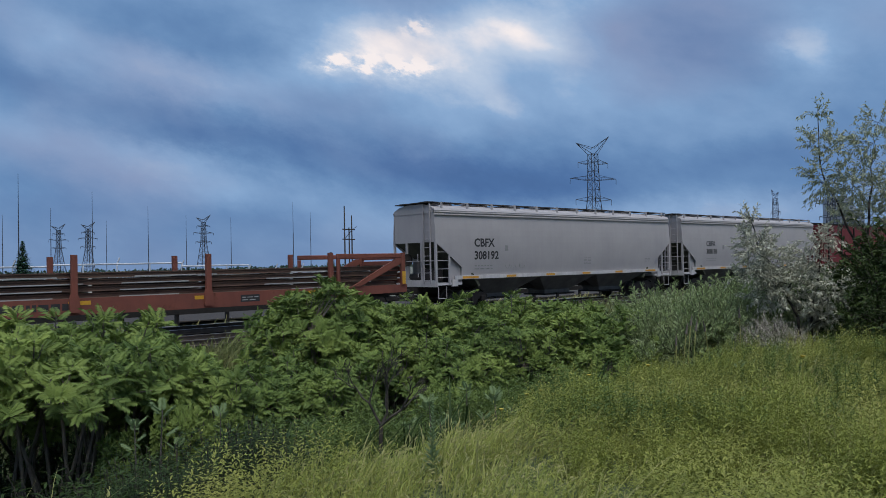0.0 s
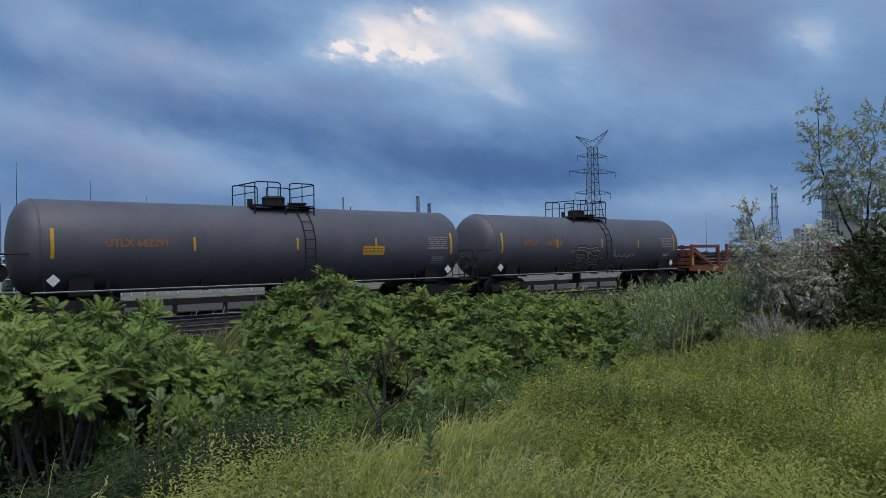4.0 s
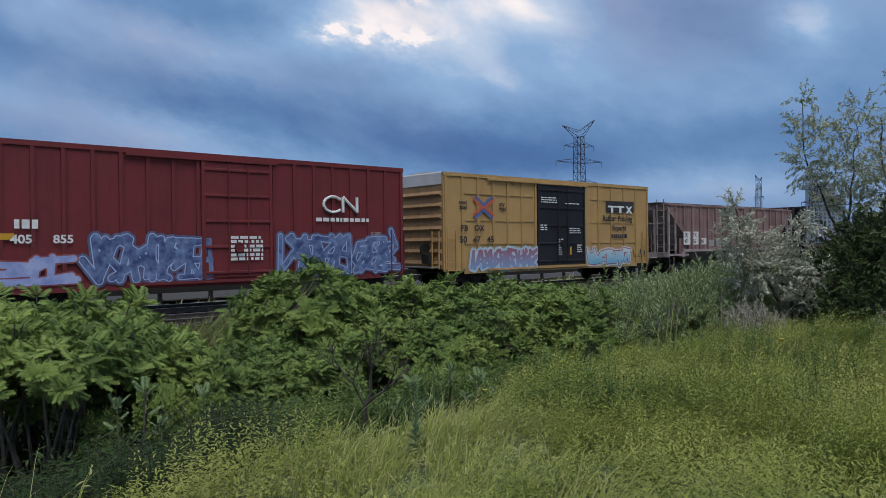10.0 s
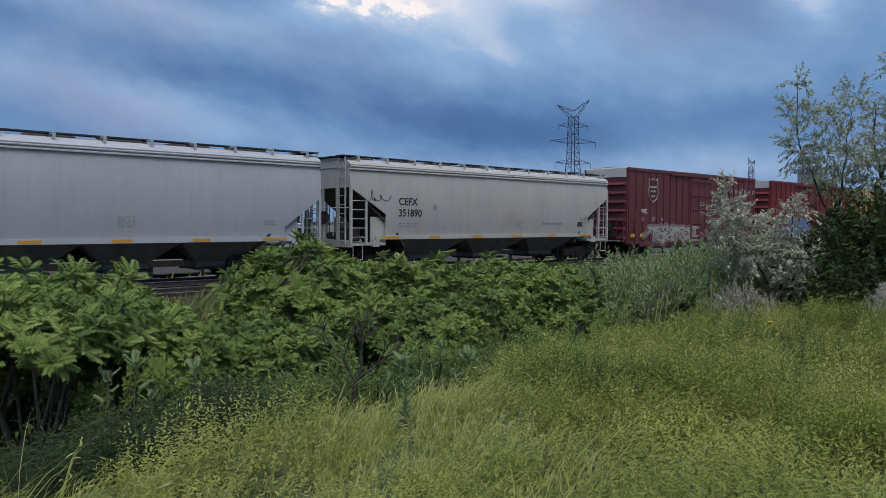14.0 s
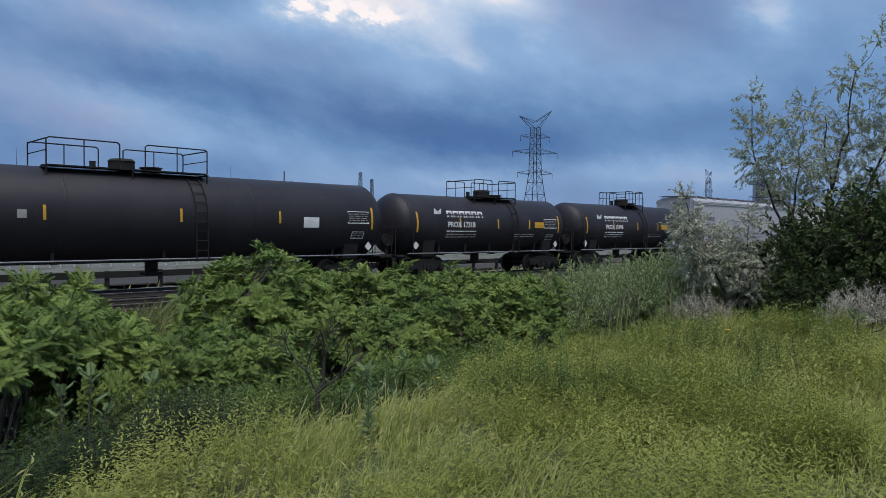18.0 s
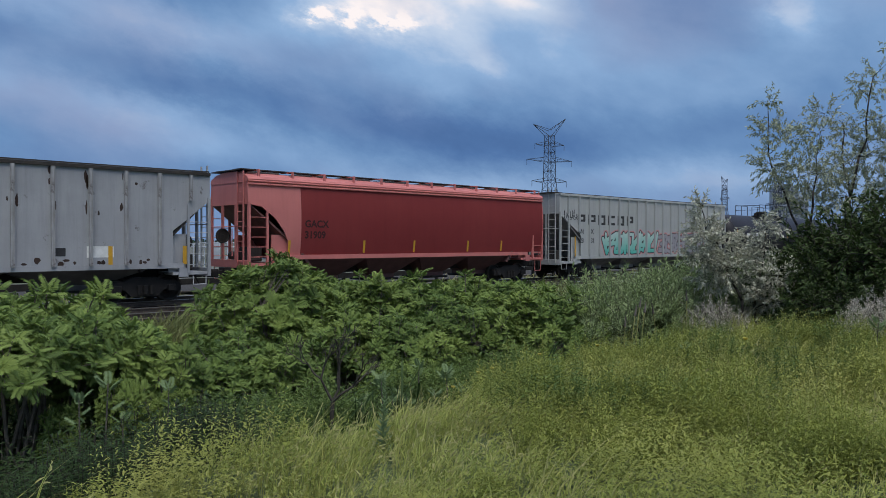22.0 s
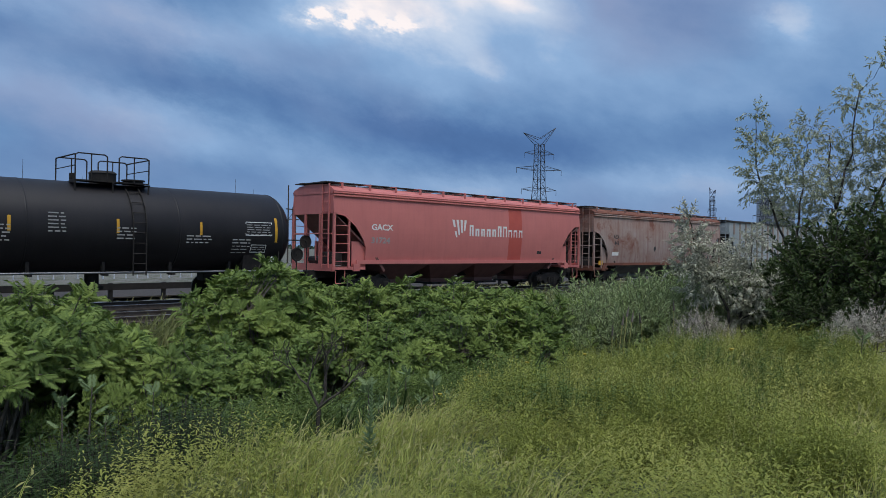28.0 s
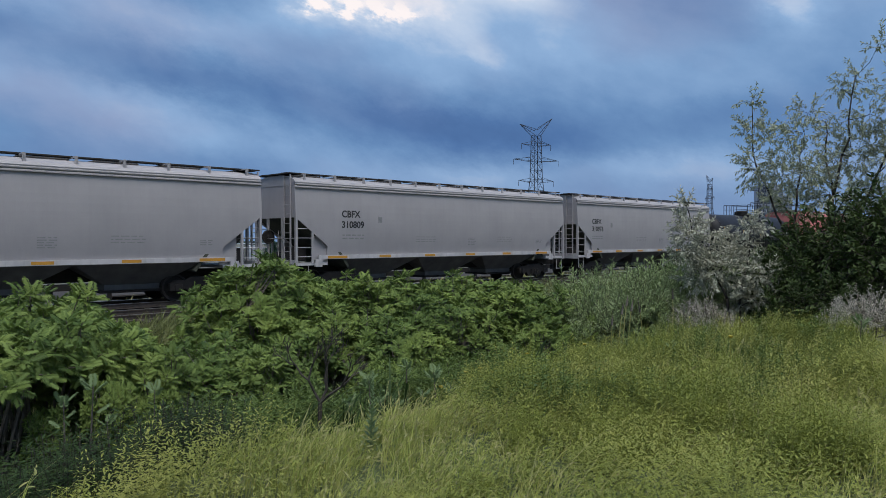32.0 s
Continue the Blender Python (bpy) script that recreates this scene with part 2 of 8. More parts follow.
M_RAILTOP = surface("polished_rail_head", (0.55, 0.54, 0.53), (0.42, 0.41, 0.40), 7, 0.3, 0.9, 0.05)
M_SLEEPER = surface("weathered_sleeper_wood", (0.045, 0.038, 0.032), (0.080, 0.068, 0.058), 5, 0.85, 0, 0.5, streak=0.2, vary=0.5)
M_GALV = surface("galvanised_steel", (0.30, 0.31, 0.33), (0.22, 0.23, 0.25), 3, 0.55, 0.4)
M_PYLON = surface("weathered_pylon_steel", (0.060, 0.068, 0.088), (0.042, 0.050, 0.066), 0.3, 0.7, 0.2, 0)
M_SUBST = surface("pale_substation_steel", (0.50, 0.53, 0.58), (0.38, 0.41, 0.46), 0.5, 0.6, 0.1, 0)
M_CONCRETE = surface("pale_concrete", (0.42, 0.41, 0.40), (0.32, 0.31, 0.30), 1.2, 0.85, 0, 0.3, streak=0.3)
M_BARK = surface("grey_bark", (0.09, 0.075, 0.062), (0.17, 0.15, 0.13), 6, 0.9, 0, 0.6)
M_BARKD = surface("dark_bark", (0.035, 0.03, 0.026), (0.075, 0.065, 0.055), 8, 0.9, 0, 0.6)
M_SUMAC = leaf_mat("sumac_leaf", (0.168, 0.238, 0.058), (0.062, 0.102, 0.028), (0.24, 0.31, 0.076), 0.18)
M_SUMACP = leaf_mat("pale_sumac_leaf", (0.22, 0.29, 0.14), (0.14, 0.20, 0.085), (0.19, 0.26, 0.12), 0.25)
# Near-black green: the shade below the sumac is painted into it.
M_WEED = leaf_mat("weed_leaf_painted_shade", (0.026, 0.048, 0.014), (0.042, 0.070, 0.020), (0.020, 0.038, 0.012), 0.12)
M_WEEDG = leaf_mat("weed_leaf", (0.095, 0.145, 0.038), (0.14, 0.19, 0.05), (0.065, 0.11, 0.03), 0.18)
M_GRASS = leaf_mat("meadow_grass", (0.32, 0.375, 0.082), (0.47, 0.45, 0.16), (0.22, 0.29, 0.062), 0.40)
M_SILVER = leaf_mat("silver_willow_leaf", (0.50, 0.51, 0.38), (0.28, 0.31, 0.19), (0.39, 0.42, 0.29), 0.32)
M_SILVERD = leaf_mat("grey_silver_leaf", (0.62, 0.61, 0.51), (0.36, 0.37, 0.28), (0.52, 0.52, 0.41), 0.28)
M_PALE = leaf_mat("pale_dry_leaf", (0.66, 0.62, 0.54), (0.48, 0.45, 0.38), (0.58, 0.54, 0.46), 0.3)
M_OLIVE = leaf_mat("dark_shrub_leaf", (0.050, 0.080, 0.024), (0.075, 0.105, 0.034), (0.040, 0.068, 0.020), 0.15)
M_SPRUCE = leaf_mat("spruce_needle", (0.02, 0.05, 0.03), (0.03, 0.07, 0.035), (0.02, 0.05, 0.03), 0.05)
M_FARLEAF = leaf_mat("distant_leaf", (0.19, 0.26, 0.10), (0.13, 0.20, 0.075), (0.23, 0.29, 0.12), 0.3)
M_WILLOW = leaf_mat("grey_willow_leaf", (0.25, 0.32, 0.14), (0.35, 0.41, 0.21), (0.18, 0.25, 0.09), 0.28)
M_ROUGH = leaf_mat("rough_grass_blade", (0.19, 0.22, 0.075), (0.24, 0.235, 0.105), (0.13, 0.17, 0.055), 0.35)
M_WOODS = leaf_mat("far_wood_leaf", (0.035, 0.062, 0.045), (0.05, 0.08, 0.055), (0.03, 0.055, 0.042), 0.1)
# Much darker than the car sides: underside shade is painted into this grey.
M_BAY = surface("dusty_shaded_hopper_bay", (0.15, 0.145, 0.14), (0.10, 0.097, 0.093), 1.5, 0.8, streak=0.4)
M_STRAW = leaf_mat("dry_grass_stem", (0.43, 0.41, 0.18), (0.34, 0.34, 0.13), (0.46, 0.43, 0.20), 0.35)
M_SPRIG = leaf_mat("meadow_weed_leaf", (0.345, 0.380, 0.082), (0.180, 0.212, 0.050), (0.45, 0.435, 0.135), 0.30)
M_FLOWER = surface("yellow_flower", (0.6, 0.45, 0.05), (0.5, 0.36, 0.04), 8, 0.6, bump=0)


# ---- mesh building ----
class Mesh:
    """Collects simple solids into one mesh."""

    def __init__(self):
        self.v, self.f = [], []

    def add(self, vs, fs):
        o = len(self.v)
        self.v += [tuple(p) for p in vs]
        self.f += [tuple(i + o for i in f) for f in fs]
        return self

    def box(self, x0, x1, y0, y1, z0, z1, c=0.0):
        if c <= 0:
            return self.add([(x, y, z) for x in (x0, x1) for y in (y0, y1) for z in (z0, z1)],
                            [(0, 1, 3, 2), (4, 6, 7, 5), (0, 4, 5, 1), (2, 3, 7, 6), (0, 2, 6, 4), (1, 5, 7, 3)])
        c = min(c, (x1 - x0) / 2.01, (y1 - y0) / 2.01, (z1 - z0) / 2.01)
        ring = lambda z, k: [(x0 + k, y0 + c + 0 * k, z), (x0 + c, y0 + k, z), (x1 - c, y0 + k, z), (x1 - k, y0 + c, z), (x1 - k, y1 - c, z), (x1 - c, y1 - k, z), (x0 + c, y1 - k, z), (x0 + k, y1 - c, z)]
        return self.loft([ring(z0, c * 0.8), ring(z0 + c, 0), ring(z1 - c, 0), ring(z1, c * 0.8)])

    def loft(self, rings, caps=True):
        n = len(rings[0])
        vs = [p for r in rings for p in r]
        fs = [(i * n + j, i * n + (j + 1) % n, (i + 1) * n + (j + 1) % n, (i + 1) * n + j) for i in range(len(rings) - 1) for j in range(n)]
        if caps:
            fs += [tuple(range(n))[::-1], tuple(range((len(rings) - 1) * n, len(rings) * n))]
        return self.add(vs, fs)

    def prism(self, poly, y0, y1):
        """A polygon in x and z, drawn out from y0 to y1."""
        return self.loft([[(x, y0, z) for x, z in poly], [(x, y1, z) for x, z in poly]])

    def cross(self, poly, x0, x1):
        """A polygon in y and z, drawn out along x."""
        return self.loft([[(x0, y, z) for y, z in poly], [(x1, y, z) for y, z in poly]])

    def rod(self, p, q, r=0.02, n=6, r2=None):
        p, q = Vector(p), Vector(q)
        d = (q - p).normalized()
        a = d.orthogonal().normalized()
        b = d.cross(a)
        rg = lambda c, rr: [c + rr * (math.cos(2 * math.pi * k / n) * a + math.sin(2 * math.pi * k / n) * b) for k in range(n)]
        return self.loft([rg(p, r), rg(q, r if r2 is None else r2)])

    def path(self, pts, r=0.02, n=6):
        for p, q in zip(pts, pts[1:]):
            self.rod(p, q, r, n)
        return self

    def disc(self, c, r, w, n=28, hub=0.3):
        """A wheel about the y axis with a dished web."""
        cx, cy, cz = c
        prof = [(hub * r * 0.35, -w * 0.9), (hub * r, -w * 0.9), (hub * r * 1.15, -w * 0.35), (r * 0.80, -w * 0.3), (r * 0.86, -w), (r, -w), (r, w * 0.8), (r * 1.05, w * 0.85), (r * 1.05, w), (r * 0.85, w)]
        rings = [[(cx + pr * math.cos(2 * math.pi * k / n), cy + py, cz + pr * math.sin(2 * math.pi * k / n)) for k in range(n)] for pr, py in prof]
        return self.loft(rings)

    def data(self, name, material, smooth=False):
        me = bpy.data.meshes.new(name)
        me.from_pydata(self.v, [], self.f)
        me.materials.append(material)
        if smooth:
            me.polygons.foreach_set("use_smooth", [True] * len(me.polygons))
        me.update()
        return me


def fix_normals(me):
    bm = bmesh.new()
    bm.from_mesh(me)
    bmesh.ops.recalc_face_normals(bm, faces=bm.faces)
    bm.to_mesh(me)
    bm.free()
    return me


def part(name, mesh, material, parent, label="", smooth=False, at=None):
    """One mesh object under a thing or part. mesh: a Mesh, or mesh data to share."""
    me = fix_normals(mesh.data(name, material, smooth)) if isinstance(mesh, Mesh) else mesh
    ob = new(name, me)
    ob.parent = parent
    if at is not None:
        ob.location = at
    if label:
        ob["label"] = label
    return ob


def thing(name, label, category, at=(0, 0, 0), group="", kind="", mesh=None, material=None, turn=0.0, smooth=False):
    ob = new(name, fix_normals(mesh.data(name, material, smooth)) if isinstance(mesh, Mesh) else mesh)
    ob.location, ob.rotation_euler = at, (0, 0, turn)
    return tagged(ob, label, category, group, kind)


TEXTS = {}


def text_mesh(body, size, wide=1.0):
    """Built-in lettering as a flat mesh: its corners and faces, in x and z."""
    key = (body, size, wide)
    if key not in TEXTS:
        cu = bpy.data.curves.new("lettering", "FONT")
        cu.body, cu.size, cu.resolution_u, cu.offset = body, size, 3, size * 0.029
        ob = new("lettering", cu)
        dg = bpy.context.evaluated_depsgraph_get()
        me = bpy.data.meshes.new_from_object(ob.evaluated_get(dg))
        TEXTS[key] = ([(v.co.x * wide, v.co.y) for v in me.vertices], [tuple(p.vertices) for p in me.polygons])
        bpy.data.objects.remove(ob)
        bpy.data.meshes.remove(me)
        bpy.data.curves.remove(cu)
    return TEXTS[key]


# ---- ground, railway ----
def smooth(a, b, x):
    t = min(1.0, max(0.0, (x - a) / (b - a)))
    return t * t * (3 - 2 * t)


def ground_z(x, y):
    """Bank where the camera stands, ditch, ballast bed, field beyond."""
    z = 0.42 - 1.6 * smooth(3.9, 9.6, y - 0.03 * x + 0.6 * noise.noise((x * 0.25, 1.7, 0.0)))
    z += 0.3 * smooth(17.0, 18.4, y)
    bed = smooth(17.9, 19.3, y) * (1 - smooth(27.6, 28.8, y))
    z += bed * 0.53
    z += (0.10 * noise.noise((x * 0.5, y * 0.5, 3.1)) + 0.22 * smooth(2.0, 6.0, x) * noise.noise((x * 0.7, y * 0.7, 6.3))) * (1 - bed) + 0.05 * noise.noise((x * 1.7, y * 1.7, 9.1)) * (1 - bed)
    far = smooth(60, 400, math.hypot(x, y))
    return z * (1 - far) + far * -0.8


def ground_sheet():
    xs = [-3000, -1200, -500, -220, -120, -70, -45] + [-30 + 0.8 * i for i in range(130)] + [76, 84, 95, 110, 130, 160, 200, 300, 500, 900, 1600, 3000]
    ys = [-3000, -900, -250, -80, -30, -14, -8] + [-5 + 0.5 * i for i in range(75)] + [33.5, 36, 40, 46, 55, 70, 90, 130, 200, 350, 700, 1500, 3000]
    vs = [(x, y, ground_z(x, y)) for x in xs for y in ys]
    n = len(ys)
    fs = [(i * n + j, (i + 1) * n + j, (i + 1) * n + j + 1, i * n + j + 1) for i in range(len(xs) - 1) for j in range(n - 1)]
    m, nt, b = bsdf_mat("ground_earth_grass_ballast")
    geo = nt.nodes.new("ShaderNodeNewGeometry")
    sp = nt.nodes.new("ShaderNodeSeparateXYZ")
    link(nt, geo.outputs["Position"], sp.inputs[0])
    n1 = nd(nt, "ShaderNodeTexNoise", Scale=0.7, Detail=6.0)
    n2 = nd(nt, "ShaderNodeTexNoise", Scale=14.0, Detail=4.0)
    vo = nd(nt, "ShaderNodeTexVoronoi", Scale=16.0)
    for k in (n1, n2, vo):
        link(nt, geo.outputs["Position"], k.inputs["Vector"])
    grass = mix_col(nt, n1.outputs[0], (0.045, 0.075, 0.022), (0.10, 0.12, 0.04))
    grass = mix_col(nt, math_node(nt, "MULTIPLY", n2.outputs[0], 0.4), grass, (0.035, 0.03, 0.02))
    stone = ramp(nt, vo.outputs["Color"], [(0.2, (0.030, 0.028, 0.026)), (0.8, (0.095, 0.088, 0.082))])
    yy = math_node(nt, "ADD", sp.outputs[1], math_node(nt, "MULTIPLY", math_node(nt, "SUBTRACT", n1.outputs[0], 0.5), 1.6))
    bed = math_node(nt, "MULTIPLY", math_node(nt, "GREATER_THAN", yy, 18.4), math_node(nt, "LESS_THAN", yy, 29.0))
    dull = mix_col(nt, ramp(nt, n1.outputs[0], [(0.4, (0, 0, 0)), (0.6, (1, 1, 1))]), (0.085, 0.09, 0.058), (0.15, 0.145, 0.13))
    grass = mix_col(nt, math_node(nt, "GREATER_THAN", yy, 29.0), grass, dull)
    link(nt, mix_col(nt, bed, grass, stone), b.inputs["Base Color"])
    b.inputs["Roughness"].default_value = 0.95
    bp = nd(nt, "ShaderNodeBump", Strength=0.8, Distance=0.05)
    link(nt, math_node(nt, "ADD", vo.outputs["Distance"], n2.outputs[0]), bp.inputs["Height"])
    link(nt, bp.outputs[0], b.inputs["Normal"])
    me = bpy.data.meshes.new("ground")
    me.from_pydata(vs, [], fs)
    me.materials.append(m)
    me.polygons.foreach_set("use_smooth", [True] * len(me.polygons))
    tagged(new("ground", me), "grassy bank falling to a ditch and a grey stone track bed", "ground", kind="structure")


ground_sheet()


def railway(yc, name, x0, x1, sleepers):
    """Two rails on wooden sleepers."""
    prof = [(-0.07, -0.17), (0.07, -0.17), (0.07, -0.155), (0.012, -0.14), (0.012, -0.045), (0.036, -0.035), (0.036, -0.006), (-0.036, -0.006), (-0.036, -0.035), (-0.012, -0.045), (-0.012, -0.14), (-0.07, -0.155)]
    top = thing(name, "railway track with worn steel rails on wooden sleepers", "railway track", (0, yc, 0), kind="structure")
    for s in (-0.755, 0.755):
        r = part("rail", Mesh().cross([(y + s, z) for y, z in prof], x0, x1), M_RAIL, top)
        part("rail_head", Mesh().box(x0, x1, s - 0.034, s + 0.034, -0.006, 0.0), M_RAILTOP, r, "polished rail head")
    sl = fix_normals(Mesh().box(-0.115, 0.115, -1.3, 1.3, -0.33, -0.17, 0.012).data("sleeper", M_SLEEPER))
    a, b = sleepers
    for i in range(int((b - a) / 0.55)):
        part("sleeper", sl, None, top, at=(a + i * 0.55 + random.uniform(-0.03, 0.03), random.uniform(-0.04, 0.04), random.uniform(-0.012, 0.006)))


railway(TRACK_Y, "main_track", -320, 600, (-6, 70))
railway(21.35, "siding_track", -320, 600, (-6, 60))


# ---- plants ----
def rand_dir(rng, up=0.0):
    v = Vector((rng.gauss(0, 1), rng.gauss(0, 1), rng.gauss(0, 1)))
    v.normalize()
    v.z += up
    return v.normalized()


def plain_mesh(name, V, F, material):
    me = bpy.data.meshes.new(name)
    me.from_pydata(V.tolist() if isinstance(V, np.ndarray) else [tuple(v) for v in V], [], F)
    me.materials.append(material)
    me.update()
    return me


def unit(a):
    return a / np.maximum(np.linalg.norm(a, axis=-1, keepdims=True), 1e-9)


def stamp(shapes, P, X, U, S, rng):
    """Many copies of a few small leaf shapes: at P, along X, with their upper side to U, scaled by S."""
    X = unit(X)
    U = unit(U - (U * X).sum(-1, keepdims=True) * X)
    Y = np.cross(U, X)
    R = np.stack([X, Y, U], 1)
    pick = rng.integers(0, len(shapes), len(P))
    VV, FF, o = [], [], 0
    for k, (tv, tf) in enumerate(shapes):
        i = np.nonzero(pick == k)[0]
        if not len(i):
            continue
        v = np.einsum("va,nab->nvb", tv, R[i]) * S[i, None, None] + P[i, None, :]
        VV.append(v.reshape(-1, 3))
        n = len(tv)
        FF += [tuple(c + o + j * n for c in f) for j in range(len(i)) for f in tf]
        o += n * len(i)
    return np.concatenate(VV), FF


def leaf_shape(width, fold=0.25, curl=0.15):
    """One plain leaf a unit long, folded along its rib and curling down."""
    v = np.array([(0, 0, 0), (0.28, width * 0.8, fold * width - 0.01), (0.62, width * 0.85, fold * width - curl * 0.4), (1, 0, -curl), (0.62, -width * 0.85, fold * width - curl * 0.4), (0.28, -width * 0.8, fold * width - 0.01), (0.5, 0, -curl * 0.2)])
    return v, [(0, 6, 2, 1), (6, 3, 2), (0, 5, 4, 6), (6, 4, 3)]


def frond_shape(seed, pairs=9, arch=0.55, width=0.046):
    """A feathered leaf a unit long: an arching stalk with drooping leaflets in pairs."""
    rng = random.Random(seed)
    V, F = [], []
    at = lambda t: Vector((t - 0.10 * arch * t * t, 0.05 * math.sin(3 * t + seed), 0.30 * arch * t - arch * 0.85 * t * t))
    for i in range(pairs + 1):
        t = 0.14 + 0.80 * i / pairs
        q, tang = at(t), (at(t + 0.02) - at(t - 0.02)).normalized()
        k = len(V)
        V += [q + Vector((0, 0.007, 0)), q - Vector((0, 0.007, 0))]
        if i:
            F.append((prev, prev + 1, k + 1, k))
        else:
            V.append(Vector((0, 0, 0)))
            F.append((k, k + 2, k + 1))
        prev = k
        ll = 0.34 * (0.62 + 0.75 * t - 0.95 * t * t) / 0.75 * rng.uniform(0.88, 1.1)
        for s in ((1, -1) if i < pairs else (0,)):
            a = (Vector((0, s * 0.85, -0.30 - 0.25 * rng.random())) + tang * (0.55 if s else 1.0)).normalized()
            w = (tang - a * tang.dot(a))
            w = (w if w.length > 0.1 else Vector((0, 1, 0))).normalized() * width * rng.uniform(0.85, 1.1)
            root = V[k if s >= 0 else k + 1]
            j = len(V)
            V += [root + a * ll * 0.42 + w, root + a * ll + Vector((0, 0, -0.03)), root + a * ll * 0.42 - w]
            F.append((k if s >= 0 else k + 1, j, j + 1, j + 2))
    return np.array([tuple(v) for v in V]), F


FRONDS = [frond_shape(s, 8 + s % 2, 0.12 + 0.11 * s, 0.052) for s in range(5)]
SPRIG_FRONDS = [frond_shape(s + 9, 10, 0.12 + 0.1 * s, 0.05) for s in range(3)]


def sumac_meshes(seed, R, H, tips, L=0.21, low=-0.1, crown=0.56):
    """Crown and stems of a sumac: rosettes of fronds over a lumpy dome, on bare forked stems."""
    rng, rr = random.Random(seed), np.random.default_rng(seed)
    st = Mesh()
    zc = crown * H
    hubs = []
    for k in range(9):
        a, r = 2 * math.pi * (k + rng.random() * 0.7) / 9, R * rng.uniform(0.05, 0.22)
        base = Vector((r * math.cos(a), r * math.sin(a), -0.15))
        knee = base + Vector((rng.uniform(-0.15, 0.15), rng.uniform(-0.15, 0.15), H * rng.uniform(0.2, 0.3)))
        hub = Vector((R * 0.5 * math.cos(a), R * 0.5 * math.sin(a), zc * rng.uniform(0.95, 1.25)))
        st.rod(base, knee, 0.028, 6, 0.022).rod(knee, hub, 0.022, 6, 0.014)
        hubs.append(hub)
    P, X, U, S = [], [], [], []
    for _ in range(tips):
        a, se = rng.uniform(0, 2 * math.pi), rng.uniform(low, 1.0)
        ce = math.sqrt(max(0.0, 1 - se * se))
        n = 0.88 + 0.50 * noise.noise((2.2 * ce * math.cos(a) + seed, 2.2 * ce * math.sin(a), 2.2 * se)) - (0.25 * rng.random() if rng.random() < 0.3 else 0)
        out = Vector((ce * math.cos(a), ce * math.sin(a), se))
        tip = Vector((R * out.x * n, R * out.y * n, zc + (H - zc) * out.z * n))
        axis = (out * 0.8 + Vector((0, 0, 0.75)) + rand_dir(rng) * 0.25).normalized()
        hub = min(hubs, key=lambda h: (h - tip).length)
        mid = hub.lerp(tip, 0.55) + Vector((rng.uniform(-0.08, 0.08), rng.uniform(-0.08, 0.08), -0.10))
        st.rod(hub, mid, 0.012, 5, 0.009).rod(mid, tip, 0.009, 5, 0.006)
        b = axis.orthogonal().normalized()
        c = axis.cross(b)
        k = rng.randint(7, 10)
        ph = rng.uniform(0, 6.28)
        for i in range(k):
            t = ph + 2 * math.pi * (i + 0.5 * rng.random()) / k
            el = rng.uniform(0.15, 1.05)
            d = (b * math.cos(t) + c * math.sin(t)) * math.cos(el) + axis * math.sin(el)
            P.append(tip - axis * rng.uniform(0, 0.10))
            X.append(d)
            U.append(axis)
            S.append(L * rng.uniform(0.65, 1.12))
    V, F = stamp(FRONDS, np.array(P), np.array(X), np.array(U), np.array(S), rr)
    return V, F, st


SUMAC = []
for seed, (R, H, tips) in enumerate([(1.15, 2.3, 225), (1.0, 2.0, 190), (1.3, 2.4, 260), (0.85, 2.2, 165)]):
    V, F, st = sumac_meshes(seed + 11, R, H, tips)
    SUMAC.append((plain_mesh("crown", V, F, M_SUMAC), st.data("stem", M_BARK), H))
for seed, (R, H, tips) in enumerate([(1.2, 2.3, 150), (1.0, 2.3, 120)]):
    V, F, st = sumac_meshes(seed + 21, R, H, tips, 0.21, 0.05, 0.76)
    SUMAC.append((plain_mesh("crown", V, F, M_SUMAC), st.data("stem", M_BARK), H))


def place_sumac(px, r, h, k, label="green staghorn sumac shrub with feathered leaves", wide=1.0):
    p = bearing(px, r)
    ob = thing("sumac_shrub", label, "shrub", (p.x, p.y, ground_z(p.x, p.y)), "sumac thicket along the ditch", turn=random.uniform(0, 6.28))
    s = h / SUMAC[k][2]
    ob.scale = (s * wide, s * wide, s)
    part("crown", SUMAC[k][0], None, ob)
    part("stem", SUMAC[k][1], None, ob, "thin grey stems")


# across the view, distance, height
for px, r, h in [(-150, 9.2, 2.3), (-20, 9.8, 2.45), (75, 9.3, 2.25), (165, 9.7, 2.3), (110, 11.0, 2.55), (255, 10.2, 2.15), (330, 10.0, 1.8), (-90, 11.6, 2.65), (20, 11.4, 2.6), (200, 12.2, 2.4), (290, 11.6, 2.05),
                 (425, 10.6, 1.75), (500, 10.8, 1.7), (560, 11.6, 1.75), (470, 12.4, 1.85), (400, 12.4, 1.65), (540, 13.6, 2.1), (530, 15.6, 2.6), (600, 14.8, 2.4), (650, 13.0, 1.9), (610, 16.6, 2.55), (690, 15.2, 2.35),
                 (730, 13.4, 1.95), (770, 15.6, 2.45), (800, 12.8, 1.75), (840, 14.2, 2.15), (890, 13.6, 2.05), (870, 15.8, 2.45), (940, 14.4, 2.2), (960, 16.2, 2.45), (1010, 15.0, 2.1), (1060, 16.8, 2.25), (1120, 17.6, 2.1), (1030, 13.8, 1.4), (1085, 14.6, 1.5), (760, 11.6, 1.3), (548, 14.4, 2.75),
                 (560, 17.6, 2.3), (680, 17.8, 2.35), (820, 18.0, 2.35), (40, 14.5, 2.3), (-20, 17.0, 2.2), (160, 16.4, 2.0)]:
    place_sumac(px, r, h, random.choice((4, 5)) if px < 300 and r < 10.6 else random.randrange(4), wide=random.uniform(0.9, 1.1))


